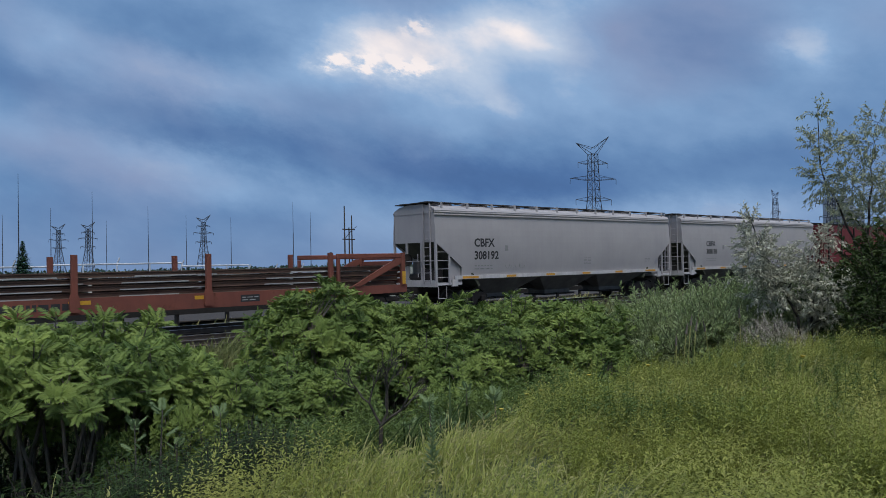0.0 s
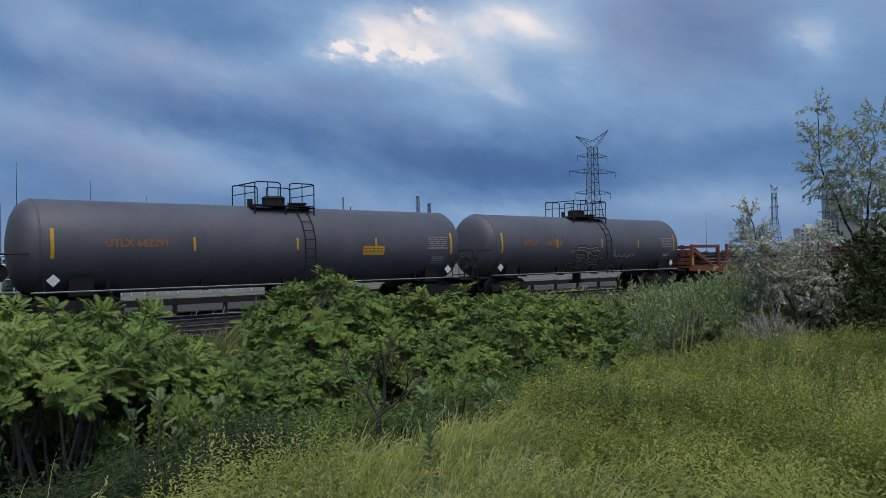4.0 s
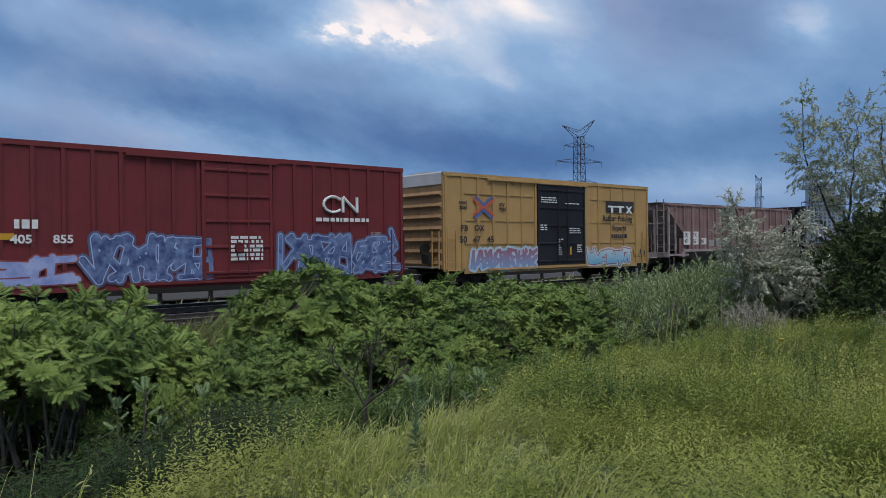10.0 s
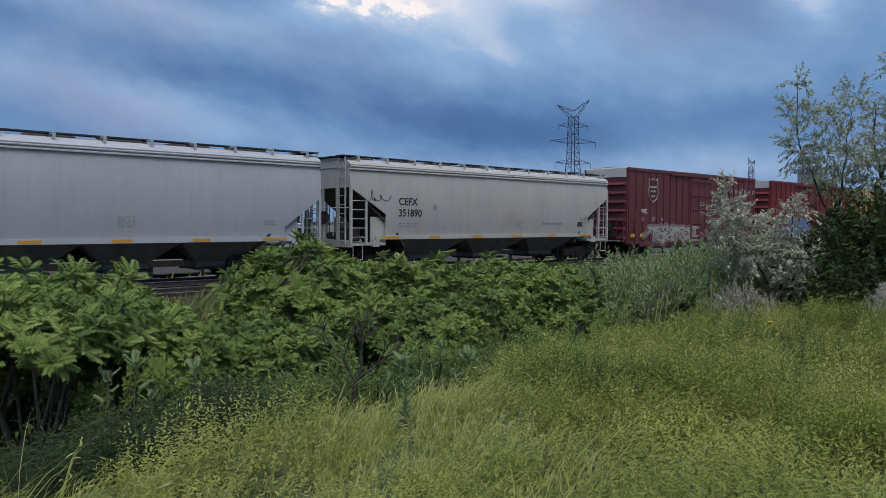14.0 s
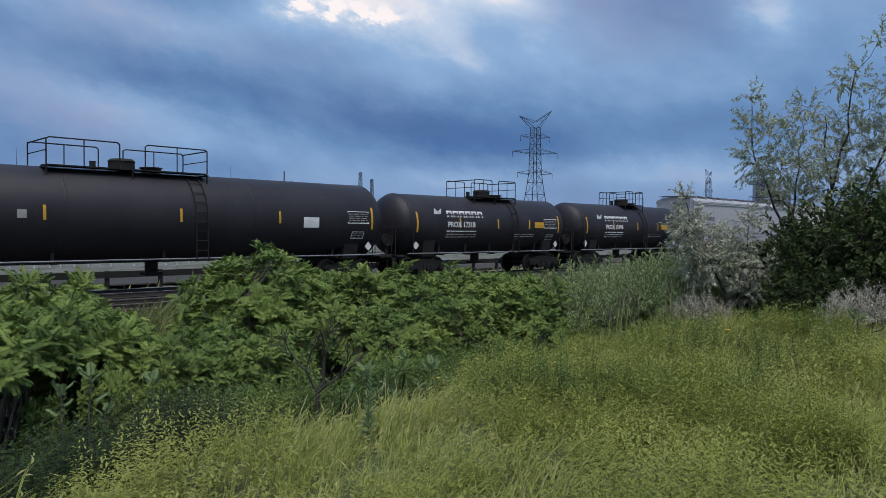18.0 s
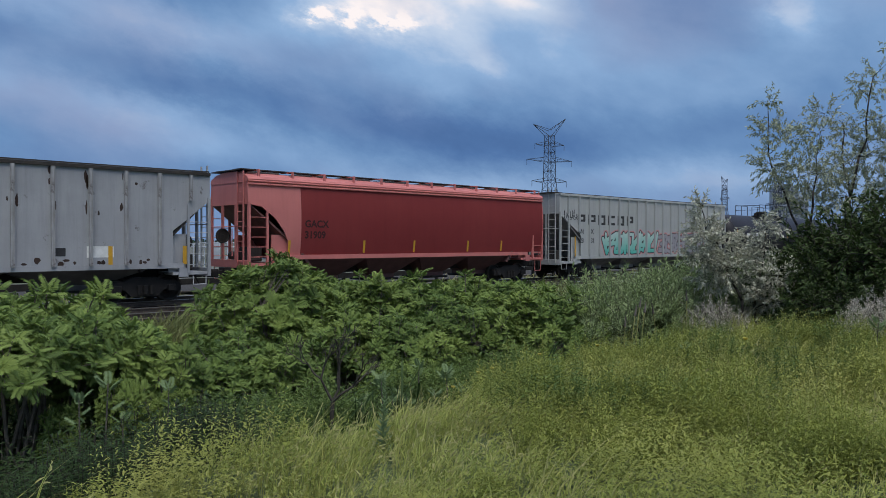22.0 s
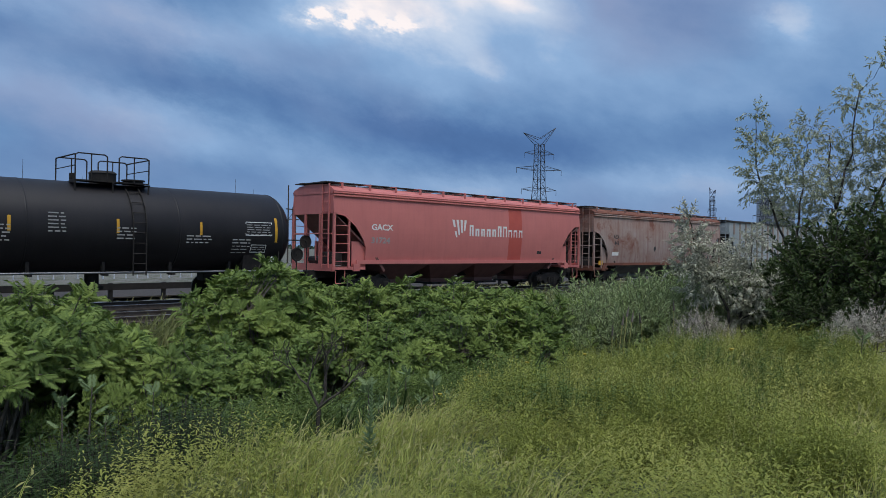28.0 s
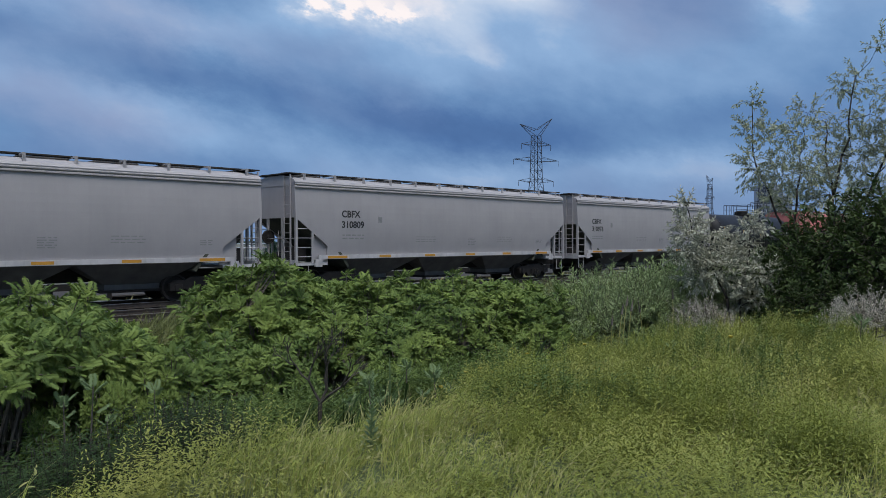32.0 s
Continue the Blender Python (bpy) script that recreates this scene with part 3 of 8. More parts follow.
for px, r, h in [(371, 8.6, 1.2), (296, 8.8, 1.5), (188, 8.8, 1.25)]:
    place_sumac(px, r, h, 3, wide=0.55)


def sapling_mesh(seed, k, L, h):
    """A young sumac: one thin stem with a few upright pale fronds."""
    rng = random.Random(seed)
    P, X, U, S = [], [], [], []
    for i in range(k):
        t, el = 2 * math.pi * (i + 0.4 * rng.random()) / k, rng.uniform(0.5, 1.25)
        d = Vector((math.cos(t) * math.cos(el), math.sin(t) * math.cos(el), math.sin(el)))
        P.append((0, 0, h * rng.uniform(0.72, 1.0)))
        X.append(d)
        U.append((-math.cos(t), -math.sin(t), 0.8))
        S.append(L * rng.uniform(0.7, 1.1))
    V, F = stamp(SPRIG_FRONDS, np.array(P), np.array(X), np.array(U), np.array(S), np.random.default_rng(seed))
    return plain_mesh("crown", V, F, M_SUMACP), Mesh().rod((0, 0, -0.1), (0.02, 0.01, h * 0.6), 0.011, 6, 0.009).rod((0.02, 0.01, h * 0.6), (0, 0, h), 0.009, 6, 0.005).data("stem", M_BARK)


SAPLING = [sapling_mesh(31, 7, 0.22, 0.75), sapling_mesh(32, 5, 0.25, 0.75), sapling_mesh(33, 8, 0.20, 0.75), sapling_mesh(34, 6, 0.17, 1.2), sapling_mesh(35, 5, 0.19, 1.2)]
for px, r, h in [(735, 8.6, 0.85), (802, 8.8, 0.95), (850, 9.0, 0.85), (780, 9.4, 0.7), (880, 9.2, 0.6), (830, 8.3, 0.5), (700, 9.2, 0.7), (755, 8.2, 0.5), (212, 7.8, 1.35), (262, 8.0, 1.45), (366, 8.0, 1.25), (285, 7.9, 1.0), (520, 8.6, 0.95),
                 (980, 9.0, 0.55), (1010, 9.4, 0.5), (1640, 10.8, 0.8), (1280, 9.2, 0.45)]:
    p = bearing(px, r)
    ob = thing("sumac_sapling", "pale grey-green young sumac sapling in the grass", "plant", (p.x, p.y, ground_z(p.x, p.y)), "young sumacs on the bank", turn=random.uniform(0, 6.28))
    k = random.randrange(3) if h < 0.9 else 3 + random.randrange(2)
    s = h / (0.95 if k < 3 else 1.35)
    ob.scale = (s, s, s)
    part("crown", SAPLING[k][0], None, ob)
    part("stem", SAPLING[k][1], None, ob)


def weed_mesh(seed, stems, rx, h, L, per=20, wide=0.13, dome=0.45):
    """A clump of upright leafy stems, each with narrow leaves spiralling up to a tuft."""
    rng, rr = random.Random(seed), np.random.default_rng(seed)
    st = Mesh()
    P, X, U, S = [], [], [], []
    for _ in range(stems):
        a, q = rng.uniform(0, 6.28), math.sqrt(rng.random())
        base = Vector((rx * q * math.cos(a), rx * q * math.sin(a), -0.05))
        hh = h * (1 - dome * q * q) * rng.uniform(0.65, 1.05)
        tip = base + Vector((rng.gauss(0.05, 0.10) * h, rng.gauss(0, 0.10) * h, hh))
        st.rod(base, tip, 0.004, 4, 0.002)
        ph = rng.uniform(0, 6.28)
        for i in range(per):
            t = 0.15 + 0.87 * (i + rng.random()) / per
            c = ph + i * 2.4
            el = -0.15 + 0.95 * max(0.0, t - 0.35) + rng.uniform(-0.3, 0.3)
            P.append(base.lerp(tip, t))
            X.append((math.cos(c) * math.cos(el), math.sin(c) * math.cos(el), math.sin(el)))
            U.append((0, 0, 1.0) if el < 1.2 else (math.cos(c), math.sin(c), 0))
            S.append(L * (1.15 - 0.5 * t) * rng.uniform(0.75, 1.2))
    V, F = stamp([leaf_shape(wide, 0.3, 0.12), leaf_shape(wide * 0.8, 0.3, 0.35)], np.array(P), np.array(X), np.array(U), np.array(S), rr)
    return V, F, st


WEEDS = [weed_mesh(40, 34, 0.55, 1.0, 0.125), weed_mesh(41, 26, 0.45, 0.85, 0.11), weed_mesh(42, 40, 0.70, 1.2, 0.13)]
WEED_H = (1.0, 0.85, 1.2)
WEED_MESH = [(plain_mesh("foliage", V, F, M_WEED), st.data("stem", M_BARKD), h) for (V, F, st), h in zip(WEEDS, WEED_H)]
WEEDG_MESH = [(plain_mesh("foliage", V, F, M_WEEDG), st.data("stem", M_WEEDG), h) for (V, F, st), h in zip(WEEDS, WEED_H)]
SPRIG_MESH = [(plain_mesh("foliage", V, F, M_SPRIG), st.data("stem", M_SPRIG), h) for (V, F, st), h in zip(WEEDS, WEED_H)]


def place_bush(px, r, h, meshes, k, name, label, group, wide=1.0, base=49.26):
    p = bearing(px, r, base=base)
    ob = thing(name, label, "shrub", (p.x, p.y, ground_z(p.x, p.y)), group, turn=random.uniform(0, 6.28))
    s = h / meshes[k][2]
    ob.scale = (s * wide, s * wide, s)
    part("foliage", meshes[k][0], None, ob)
    tagged(part("stem", meshes[k][1], None, ob), kind="stuff")


# Dark-coloured weeds fill the hollow so that it reads as deep shade.
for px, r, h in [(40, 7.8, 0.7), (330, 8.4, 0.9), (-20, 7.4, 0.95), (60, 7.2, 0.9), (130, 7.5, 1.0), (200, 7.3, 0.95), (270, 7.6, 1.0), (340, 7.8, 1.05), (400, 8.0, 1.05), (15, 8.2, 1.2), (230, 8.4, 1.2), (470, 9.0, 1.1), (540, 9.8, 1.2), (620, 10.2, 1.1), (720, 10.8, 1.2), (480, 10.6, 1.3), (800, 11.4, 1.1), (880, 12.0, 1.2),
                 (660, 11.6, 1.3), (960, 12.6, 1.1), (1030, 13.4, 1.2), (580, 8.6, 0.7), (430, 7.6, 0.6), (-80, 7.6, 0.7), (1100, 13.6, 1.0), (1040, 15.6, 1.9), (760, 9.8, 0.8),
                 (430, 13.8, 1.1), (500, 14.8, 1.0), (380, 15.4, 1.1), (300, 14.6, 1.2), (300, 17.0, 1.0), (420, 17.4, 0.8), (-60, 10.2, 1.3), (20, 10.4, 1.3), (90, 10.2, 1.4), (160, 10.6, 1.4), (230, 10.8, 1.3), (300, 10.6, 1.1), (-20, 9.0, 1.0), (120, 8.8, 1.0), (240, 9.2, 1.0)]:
    place_bush(px, r, h, WEED_MESH, random.randrange(3), "weed_clump", "dense green weeds below the sumac, shade painted into their colour", "weeds in the ditch", 1.35)
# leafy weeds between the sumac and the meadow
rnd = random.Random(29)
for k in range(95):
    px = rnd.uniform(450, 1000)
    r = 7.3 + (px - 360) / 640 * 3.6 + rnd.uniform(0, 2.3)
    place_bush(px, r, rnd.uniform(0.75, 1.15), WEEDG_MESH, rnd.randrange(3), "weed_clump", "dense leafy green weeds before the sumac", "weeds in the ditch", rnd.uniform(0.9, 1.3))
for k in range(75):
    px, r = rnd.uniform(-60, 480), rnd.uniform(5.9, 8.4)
    place_bush(px, r, rnd.uniform(0.45, 0.8), WEED_MESH, rnd.randrange(3), "weed_clump", "dense green weeds below the sumac, shade painted into their colour", "weeds in the ditch", rnd.uniform(0.9, 1.3))
for k in range(70):
    px, r = rnd.uniform(900, 1640), rnd.uniform(6.5, 13.0)
    p = bearing(px, r)
    if p.y < 6.2 + 0.06 * p.x:
        place_bush(px, r, rnd.uniform(0.42, 0.68), WEEDG_MESH, rnd.randrange(3), "weed_clump", "dark green leafy weed clump in the meadow", "weed clumps on the bank", rnd.uniform(0.7, 1.2))
rnd = random.Random(17)
for k in range(270):
    px, r = rnd.uniform(900, 1640), rnd.uniform(5.5, 14.5)
    p = bearing(px, r)
    if p.y < 6.4 + 0.06 * p.x:
        place_bush(px, r, rnd.uniform(0.28, 0.70), SPRIG_MESH, rnd.randrange(3), "goldenrod_clump", "yellow-green leafy weed clump in the grass", "weed clumps on the bank", rnd.uniform(0.7, 1.1))
for k in range(150):
    px, r = rnd.uniform(-50, 1600), rnd.uniform(3.6, 8.5)
    p = bearing(px, r)
    if p.y < min(max(4.35 - 0.05 * p.x, 3.9 + 0.33 * p.x), 6.6 + 0.06 * p.x):
        place_bush(px, r, rnd.uniform(0.18, 0.42), SPRIG_MESH, rnd.randrange(3), "goldenrod_clump", "yellow-green leafy weed clump in the grass", "weed clumps on the bank", rnd.uniform(0.8, 1.2))


def sprayed(seed, trunks, lobes, L, w, density=46, twig=0.42, per=22, droop=0.5, thick=1.0, fan=0.45, up=0.35):
    """A tree or bush: bent trunks, limbs to lobes of the crown, and in each lobe curved twigs set with leaves."""
    rng, rr = random.Random(seed), np.random.default_rng(seed)
    st = Mesh()
    nodes = []
    for line in trunks:
        r0 = line[0]
        pts = [Vector(p) for p in line[1:]]
        fine = [pts[0]]
        for a, b in zip(pts, pts[1:]):
            for k in (1, 2, 3):
                q = a.lerp(b, k / 3)
                fine.append(q + (rand_dir(rng) * 0.05 * (b - a).length if k < 3 else Vector()))
        for i, (a, b) in enumerate(zip(fine, fine[1:])):
            f0, f1 = 1 - 0.85 * i / len(fine), 1 - 0.85 * (i + 1) / len(fine)
            st.rod(a, b, r0 * f0, 7, r0 * f1)
            nodes.append((b, r0 * f1))
    P, X, U, S = [], [], [], []
    for c, r in lobes:
        c = Vector(c)
        low = [n for n in nodes if n[0].z < c.z + 0.1] or nodes
        src, sr = min(low, key=lambda n: (n[0] - c).length + 0.35 * abs(n[0].z - c.z + r))
        mid = src.lerp(c, 0.5) + Vector((rng.gauss(0, 0.06), rng.gauss(0, 0.06), -0.05)) * (c - src).length
        lr = max(0.006, min(sr * 0.7, 0.012 + 0.02 * r) * thick)
        st.rod(src, mid, lr, 6, lr * 0.8).rod(mid, c, lr * 0.8, 5, lr * 0.5)
        subs = [c]
        for _ in range(3 + int(5 * r)):
            q = c + rand_dir(rng, 0.15) * r * rng.uniform(0.4, 0.8)
            m2 = c.lerp(q, 0.5) + rand_dir(rng) * 0.06
            st.rod(c, m2, lr * 0.5, 5, lr * 0.4).rod(m2, q, lr * 0.4, 4, 0.004)
            subs.append(q)
        for _ in range(int(density * r * (0.35 + r)) + 3):
            q = rng.choice(subs)
            p = q.lerp(c + rand_dir(rng) * r * rng.uniform(0.6, 1.0), rng.uniform(0.1, 0.9))
            d = ((p - c).normalized() * 0.8 + rand_dir(rng) * 0.6 + Vector((0, 0, up))).normalized()
            tl = twig * rng.uniform(0.55, 1.2)
            a = p
            dd = d.copy()
            for seg in range(3):
                b = a + dd * tl / 3
                st.rod(a, b, 0.0035 * thick, 3, 0.0025 * thick)
                n = per // 3
                for i in range(n):
                    side = dd.cross(rand_dir(rng)).normalized()
                    P.append(a.lerp(b, (i + rng.random()) / n))
                    X.append(dd * 0.75 + side * fan * 1.6 + Vector((0, 0, -0.3 * droop)))
                    U.append(Vector((0, 0, 1)) + rand_dir(rng) * 0.7)
                    S.append(L * rng.uniform(0.65, 1.2))
                a = b
                dd = (dd + Vector((0, 0, -droop * 0.45)) + rand_dir(rng) * 0.15).normalized()
    V, F = stamp([leaf_shape(w, 0.2, 0.15), leaf_shape(w, 0.4, 0.35)], np.array(P), np.array([tuple(x) for x in X]), np.array([tuple(x) for x in U]), np.array(S), rr)
    return V, F, st


def bush_lobes(seed, n, rx, h, r):
    """Lobes of a round bush and the stems that carry them."""
    rng = random.Random(seed)
    lobes, trunks = [], []
    for k in range(n):
        a, q = 2.4 * k + rng.random(), math.sqrt((k + 0.5) / n)
        c = (rx * q * math.cos(a), rx * q * math.sin(a), h * (1 - 0.45 * q * q) * rng.uniform(0.45, 0.92))
        lobes.append((c, r * rng.uniform(0.7, 1.2)))
    for k in range(5):
        a = 1.26 * k + rng.random()
        trunks.append((0.016, (0.1 * math.cos(a), 0.1 * math.sin(a), -0.1), (0.3 * rx * math.cos(a), 0.3 * rx * math.sin(a), h * 0.4), (0.55 * rx * math.cos(a), 0.55 * rx * math.sin(a), h * 0.75)))
    return trunks, lobes


WILLOW_MESH, OLIVE_MESH, PALE_MESH = [], [], []
for s in range(3):
    V, F, st = sprayed(80 + s, *bush_lobes(80 + s, 11, 0.75, 1.5, 0.36), L=0.085, w=0.10, density=85, twig=0.40, per=24, droop=0.0, up=0.9)
    WILLOW_MESH.append((plain_mesh("foliage", V, F, M_WILLOW), st.data("stem", M_BARKD), 1.5))
    V, F, st = sprayed(70 + s, *bush_lobes(70 + s, 12, 0.95, 1.5, 0.38), L=0.075, w=0.24, density=70, twig=0.36, per=18, droop=0.3, thick=1.6)
    OLIVE_MESH.append((plain_mesh("foliage", V, F, M_OLIVE), st.data("stem", M_BARKD), 1.5))
for s in range(2):
    V, F, st = sprayed(60 + s, *bush_lobes(60 + s, 8, 0.5, 1.0, 0.24), L=0.055, w=0.10, density=110, twig=0.30, per=21, droop=0.1, thick=1.3, up=0.6)
    PALE_MESH.append((plain_mesh("foliage", V, F, M_PALE), st.data("stem", M_BARK), 1.0))
for px, r, h in [(1150, 15.6, 1.9), (1205, 15.0, 2.0), (1190, 16.8, 2.1), (1265, 16.0, 2.0), (1130, 14.6, 1.3), (1245, 14.6, 1.5), (1300, 15.6, 1.7), (1320, 16.6, 2.0), (1400, 16.8, 1.8), (1060, 17.0, 2.2), (1100, 17.4, 2.3), (1140, 17.4, 2.3), (1230, 17.4, 2.4), (1275, 17.6, 2.3), (1090, 15.4, 1.5), (1360, 17.4, 2.0)]:
    place_bush(px, r, h, WILLOW_MESH, random.randrange(3), "willow_shrub", "grey-green young willow shrub on the bank", "willow shrubs by the bank", 1.0)
for px, r, h in [(1335, 14.2, 0.95), (1362, 14.4, 0.75), (1616, 12.4, 0.75), (1650, 12.6, 0.9)]:
    place_bush(px, r, h, PALE_MESH, random.randrange(2), "silver_shrub", "pale silver-leaved low shrub with dry grey twigs", "silver shrubs under the tree", 1.0)
for px, r, h in [(1530, 15.4, 1.5), (1580, 14.8, 1.75), (1640, 14.8, 2.1), (1560, 17.0, 2.0), (1700, 15.0, 2.3), (1480, 17.2, 1.3), (1750, 15.6, 2.5), (1620, 17.2, 2.3), (1500, 14.6, 0.9), (1600, 13.8, 1.0)]:
    place_bush(px, r, h, OLIVE_MESH, random.randrange(3), "bramble_shrub", "dark green tangled shrub under the tree", "dark shrubs under the tree", 1.0)


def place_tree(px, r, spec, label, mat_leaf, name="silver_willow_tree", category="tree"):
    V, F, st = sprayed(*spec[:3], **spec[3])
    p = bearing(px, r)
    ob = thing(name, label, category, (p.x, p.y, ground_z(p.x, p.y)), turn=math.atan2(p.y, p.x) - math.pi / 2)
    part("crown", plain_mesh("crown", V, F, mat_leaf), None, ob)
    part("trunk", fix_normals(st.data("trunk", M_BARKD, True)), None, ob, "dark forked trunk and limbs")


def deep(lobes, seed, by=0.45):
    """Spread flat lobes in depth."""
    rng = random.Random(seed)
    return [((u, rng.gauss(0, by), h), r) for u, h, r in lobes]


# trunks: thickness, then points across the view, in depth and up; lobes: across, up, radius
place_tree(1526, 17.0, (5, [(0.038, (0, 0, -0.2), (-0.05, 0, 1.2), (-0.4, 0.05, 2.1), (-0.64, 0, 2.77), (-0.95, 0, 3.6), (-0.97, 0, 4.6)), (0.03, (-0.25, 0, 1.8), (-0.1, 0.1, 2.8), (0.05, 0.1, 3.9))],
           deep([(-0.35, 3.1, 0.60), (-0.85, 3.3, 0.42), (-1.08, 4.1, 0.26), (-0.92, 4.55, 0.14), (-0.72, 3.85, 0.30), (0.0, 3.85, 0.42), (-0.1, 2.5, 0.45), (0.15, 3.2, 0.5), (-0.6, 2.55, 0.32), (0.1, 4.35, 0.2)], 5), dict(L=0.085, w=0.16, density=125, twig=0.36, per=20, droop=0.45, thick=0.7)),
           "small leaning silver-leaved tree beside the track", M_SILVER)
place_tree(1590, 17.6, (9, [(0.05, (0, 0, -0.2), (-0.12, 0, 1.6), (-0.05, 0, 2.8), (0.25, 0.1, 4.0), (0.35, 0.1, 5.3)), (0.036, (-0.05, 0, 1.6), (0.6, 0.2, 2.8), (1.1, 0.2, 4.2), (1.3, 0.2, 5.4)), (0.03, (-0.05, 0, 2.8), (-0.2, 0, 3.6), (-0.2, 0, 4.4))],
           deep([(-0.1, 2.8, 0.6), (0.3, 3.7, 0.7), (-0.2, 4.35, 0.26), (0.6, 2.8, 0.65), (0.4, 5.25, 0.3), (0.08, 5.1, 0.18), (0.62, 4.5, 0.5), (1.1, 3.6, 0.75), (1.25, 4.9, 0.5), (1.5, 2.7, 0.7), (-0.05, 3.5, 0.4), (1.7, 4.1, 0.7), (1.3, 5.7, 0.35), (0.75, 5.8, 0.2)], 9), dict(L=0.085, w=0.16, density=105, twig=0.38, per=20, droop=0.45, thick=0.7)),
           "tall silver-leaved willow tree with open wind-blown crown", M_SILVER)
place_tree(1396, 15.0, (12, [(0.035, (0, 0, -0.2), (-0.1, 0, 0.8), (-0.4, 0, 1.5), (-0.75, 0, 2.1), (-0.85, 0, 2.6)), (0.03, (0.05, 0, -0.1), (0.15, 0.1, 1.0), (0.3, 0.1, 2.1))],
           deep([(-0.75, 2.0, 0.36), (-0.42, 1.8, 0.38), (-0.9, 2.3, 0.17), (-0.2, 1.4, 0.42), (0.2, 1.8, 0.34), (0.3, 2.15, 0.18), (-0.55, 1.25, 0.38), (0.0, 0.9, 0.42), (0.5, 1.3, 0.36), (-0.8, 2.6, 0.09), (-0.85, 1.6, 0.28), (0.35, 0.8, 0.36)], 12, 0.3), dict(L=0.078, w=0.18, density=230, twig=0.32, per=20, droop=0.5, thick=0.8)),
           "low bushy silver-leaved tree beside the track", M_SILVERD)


def bare_shrub():
    rng = random.Random(3)
    p = bearing(650, 8.6)
    ob = thing("bare_shrub", "small leafless dark branching shrub in the weeds", "shrub", (p.x, p.y, ground_z(p.x, p.y)), turn=math.atan2(p.y, p.x) - math.pi / 2)
    st = Mesh()

    def grow(a, d, L, r, k):
        m = a + d * L * 0.5 + rand_dir(rng) * L * 0.12
        q = a + d * L
        st.rod(a, m, r, 6, r * 0.88).rod(m, q, r * 0.88, 6, r * 0.75)
        if k:
            for _ in range(2 if k > 2 else 3):
                grow(q if rng.random() < 0.7 else m, (d + rand_dir(rng) * 0.65 + Vector((0.16, 0, 0.18))).normalized(), L * rng.uniform(0.62, 0.85), r * 0.66, k - 1)

    root = Vector((0, 0, 0.5))
    st.rod((-0.03, 0, -0.1), root, 0.028, 7, 0.024)
    for d in ((-0.45, 0, 0.9), (0.25, 0.1, 0.95), (0.75, 0, 0.55)):
        grow(root, Vector(d).normalized(), 0.30, 0.018, 4)
    part("branch", fix_normals(st.data("branch", M_BARKD)), None, ob)


bare_shrub()


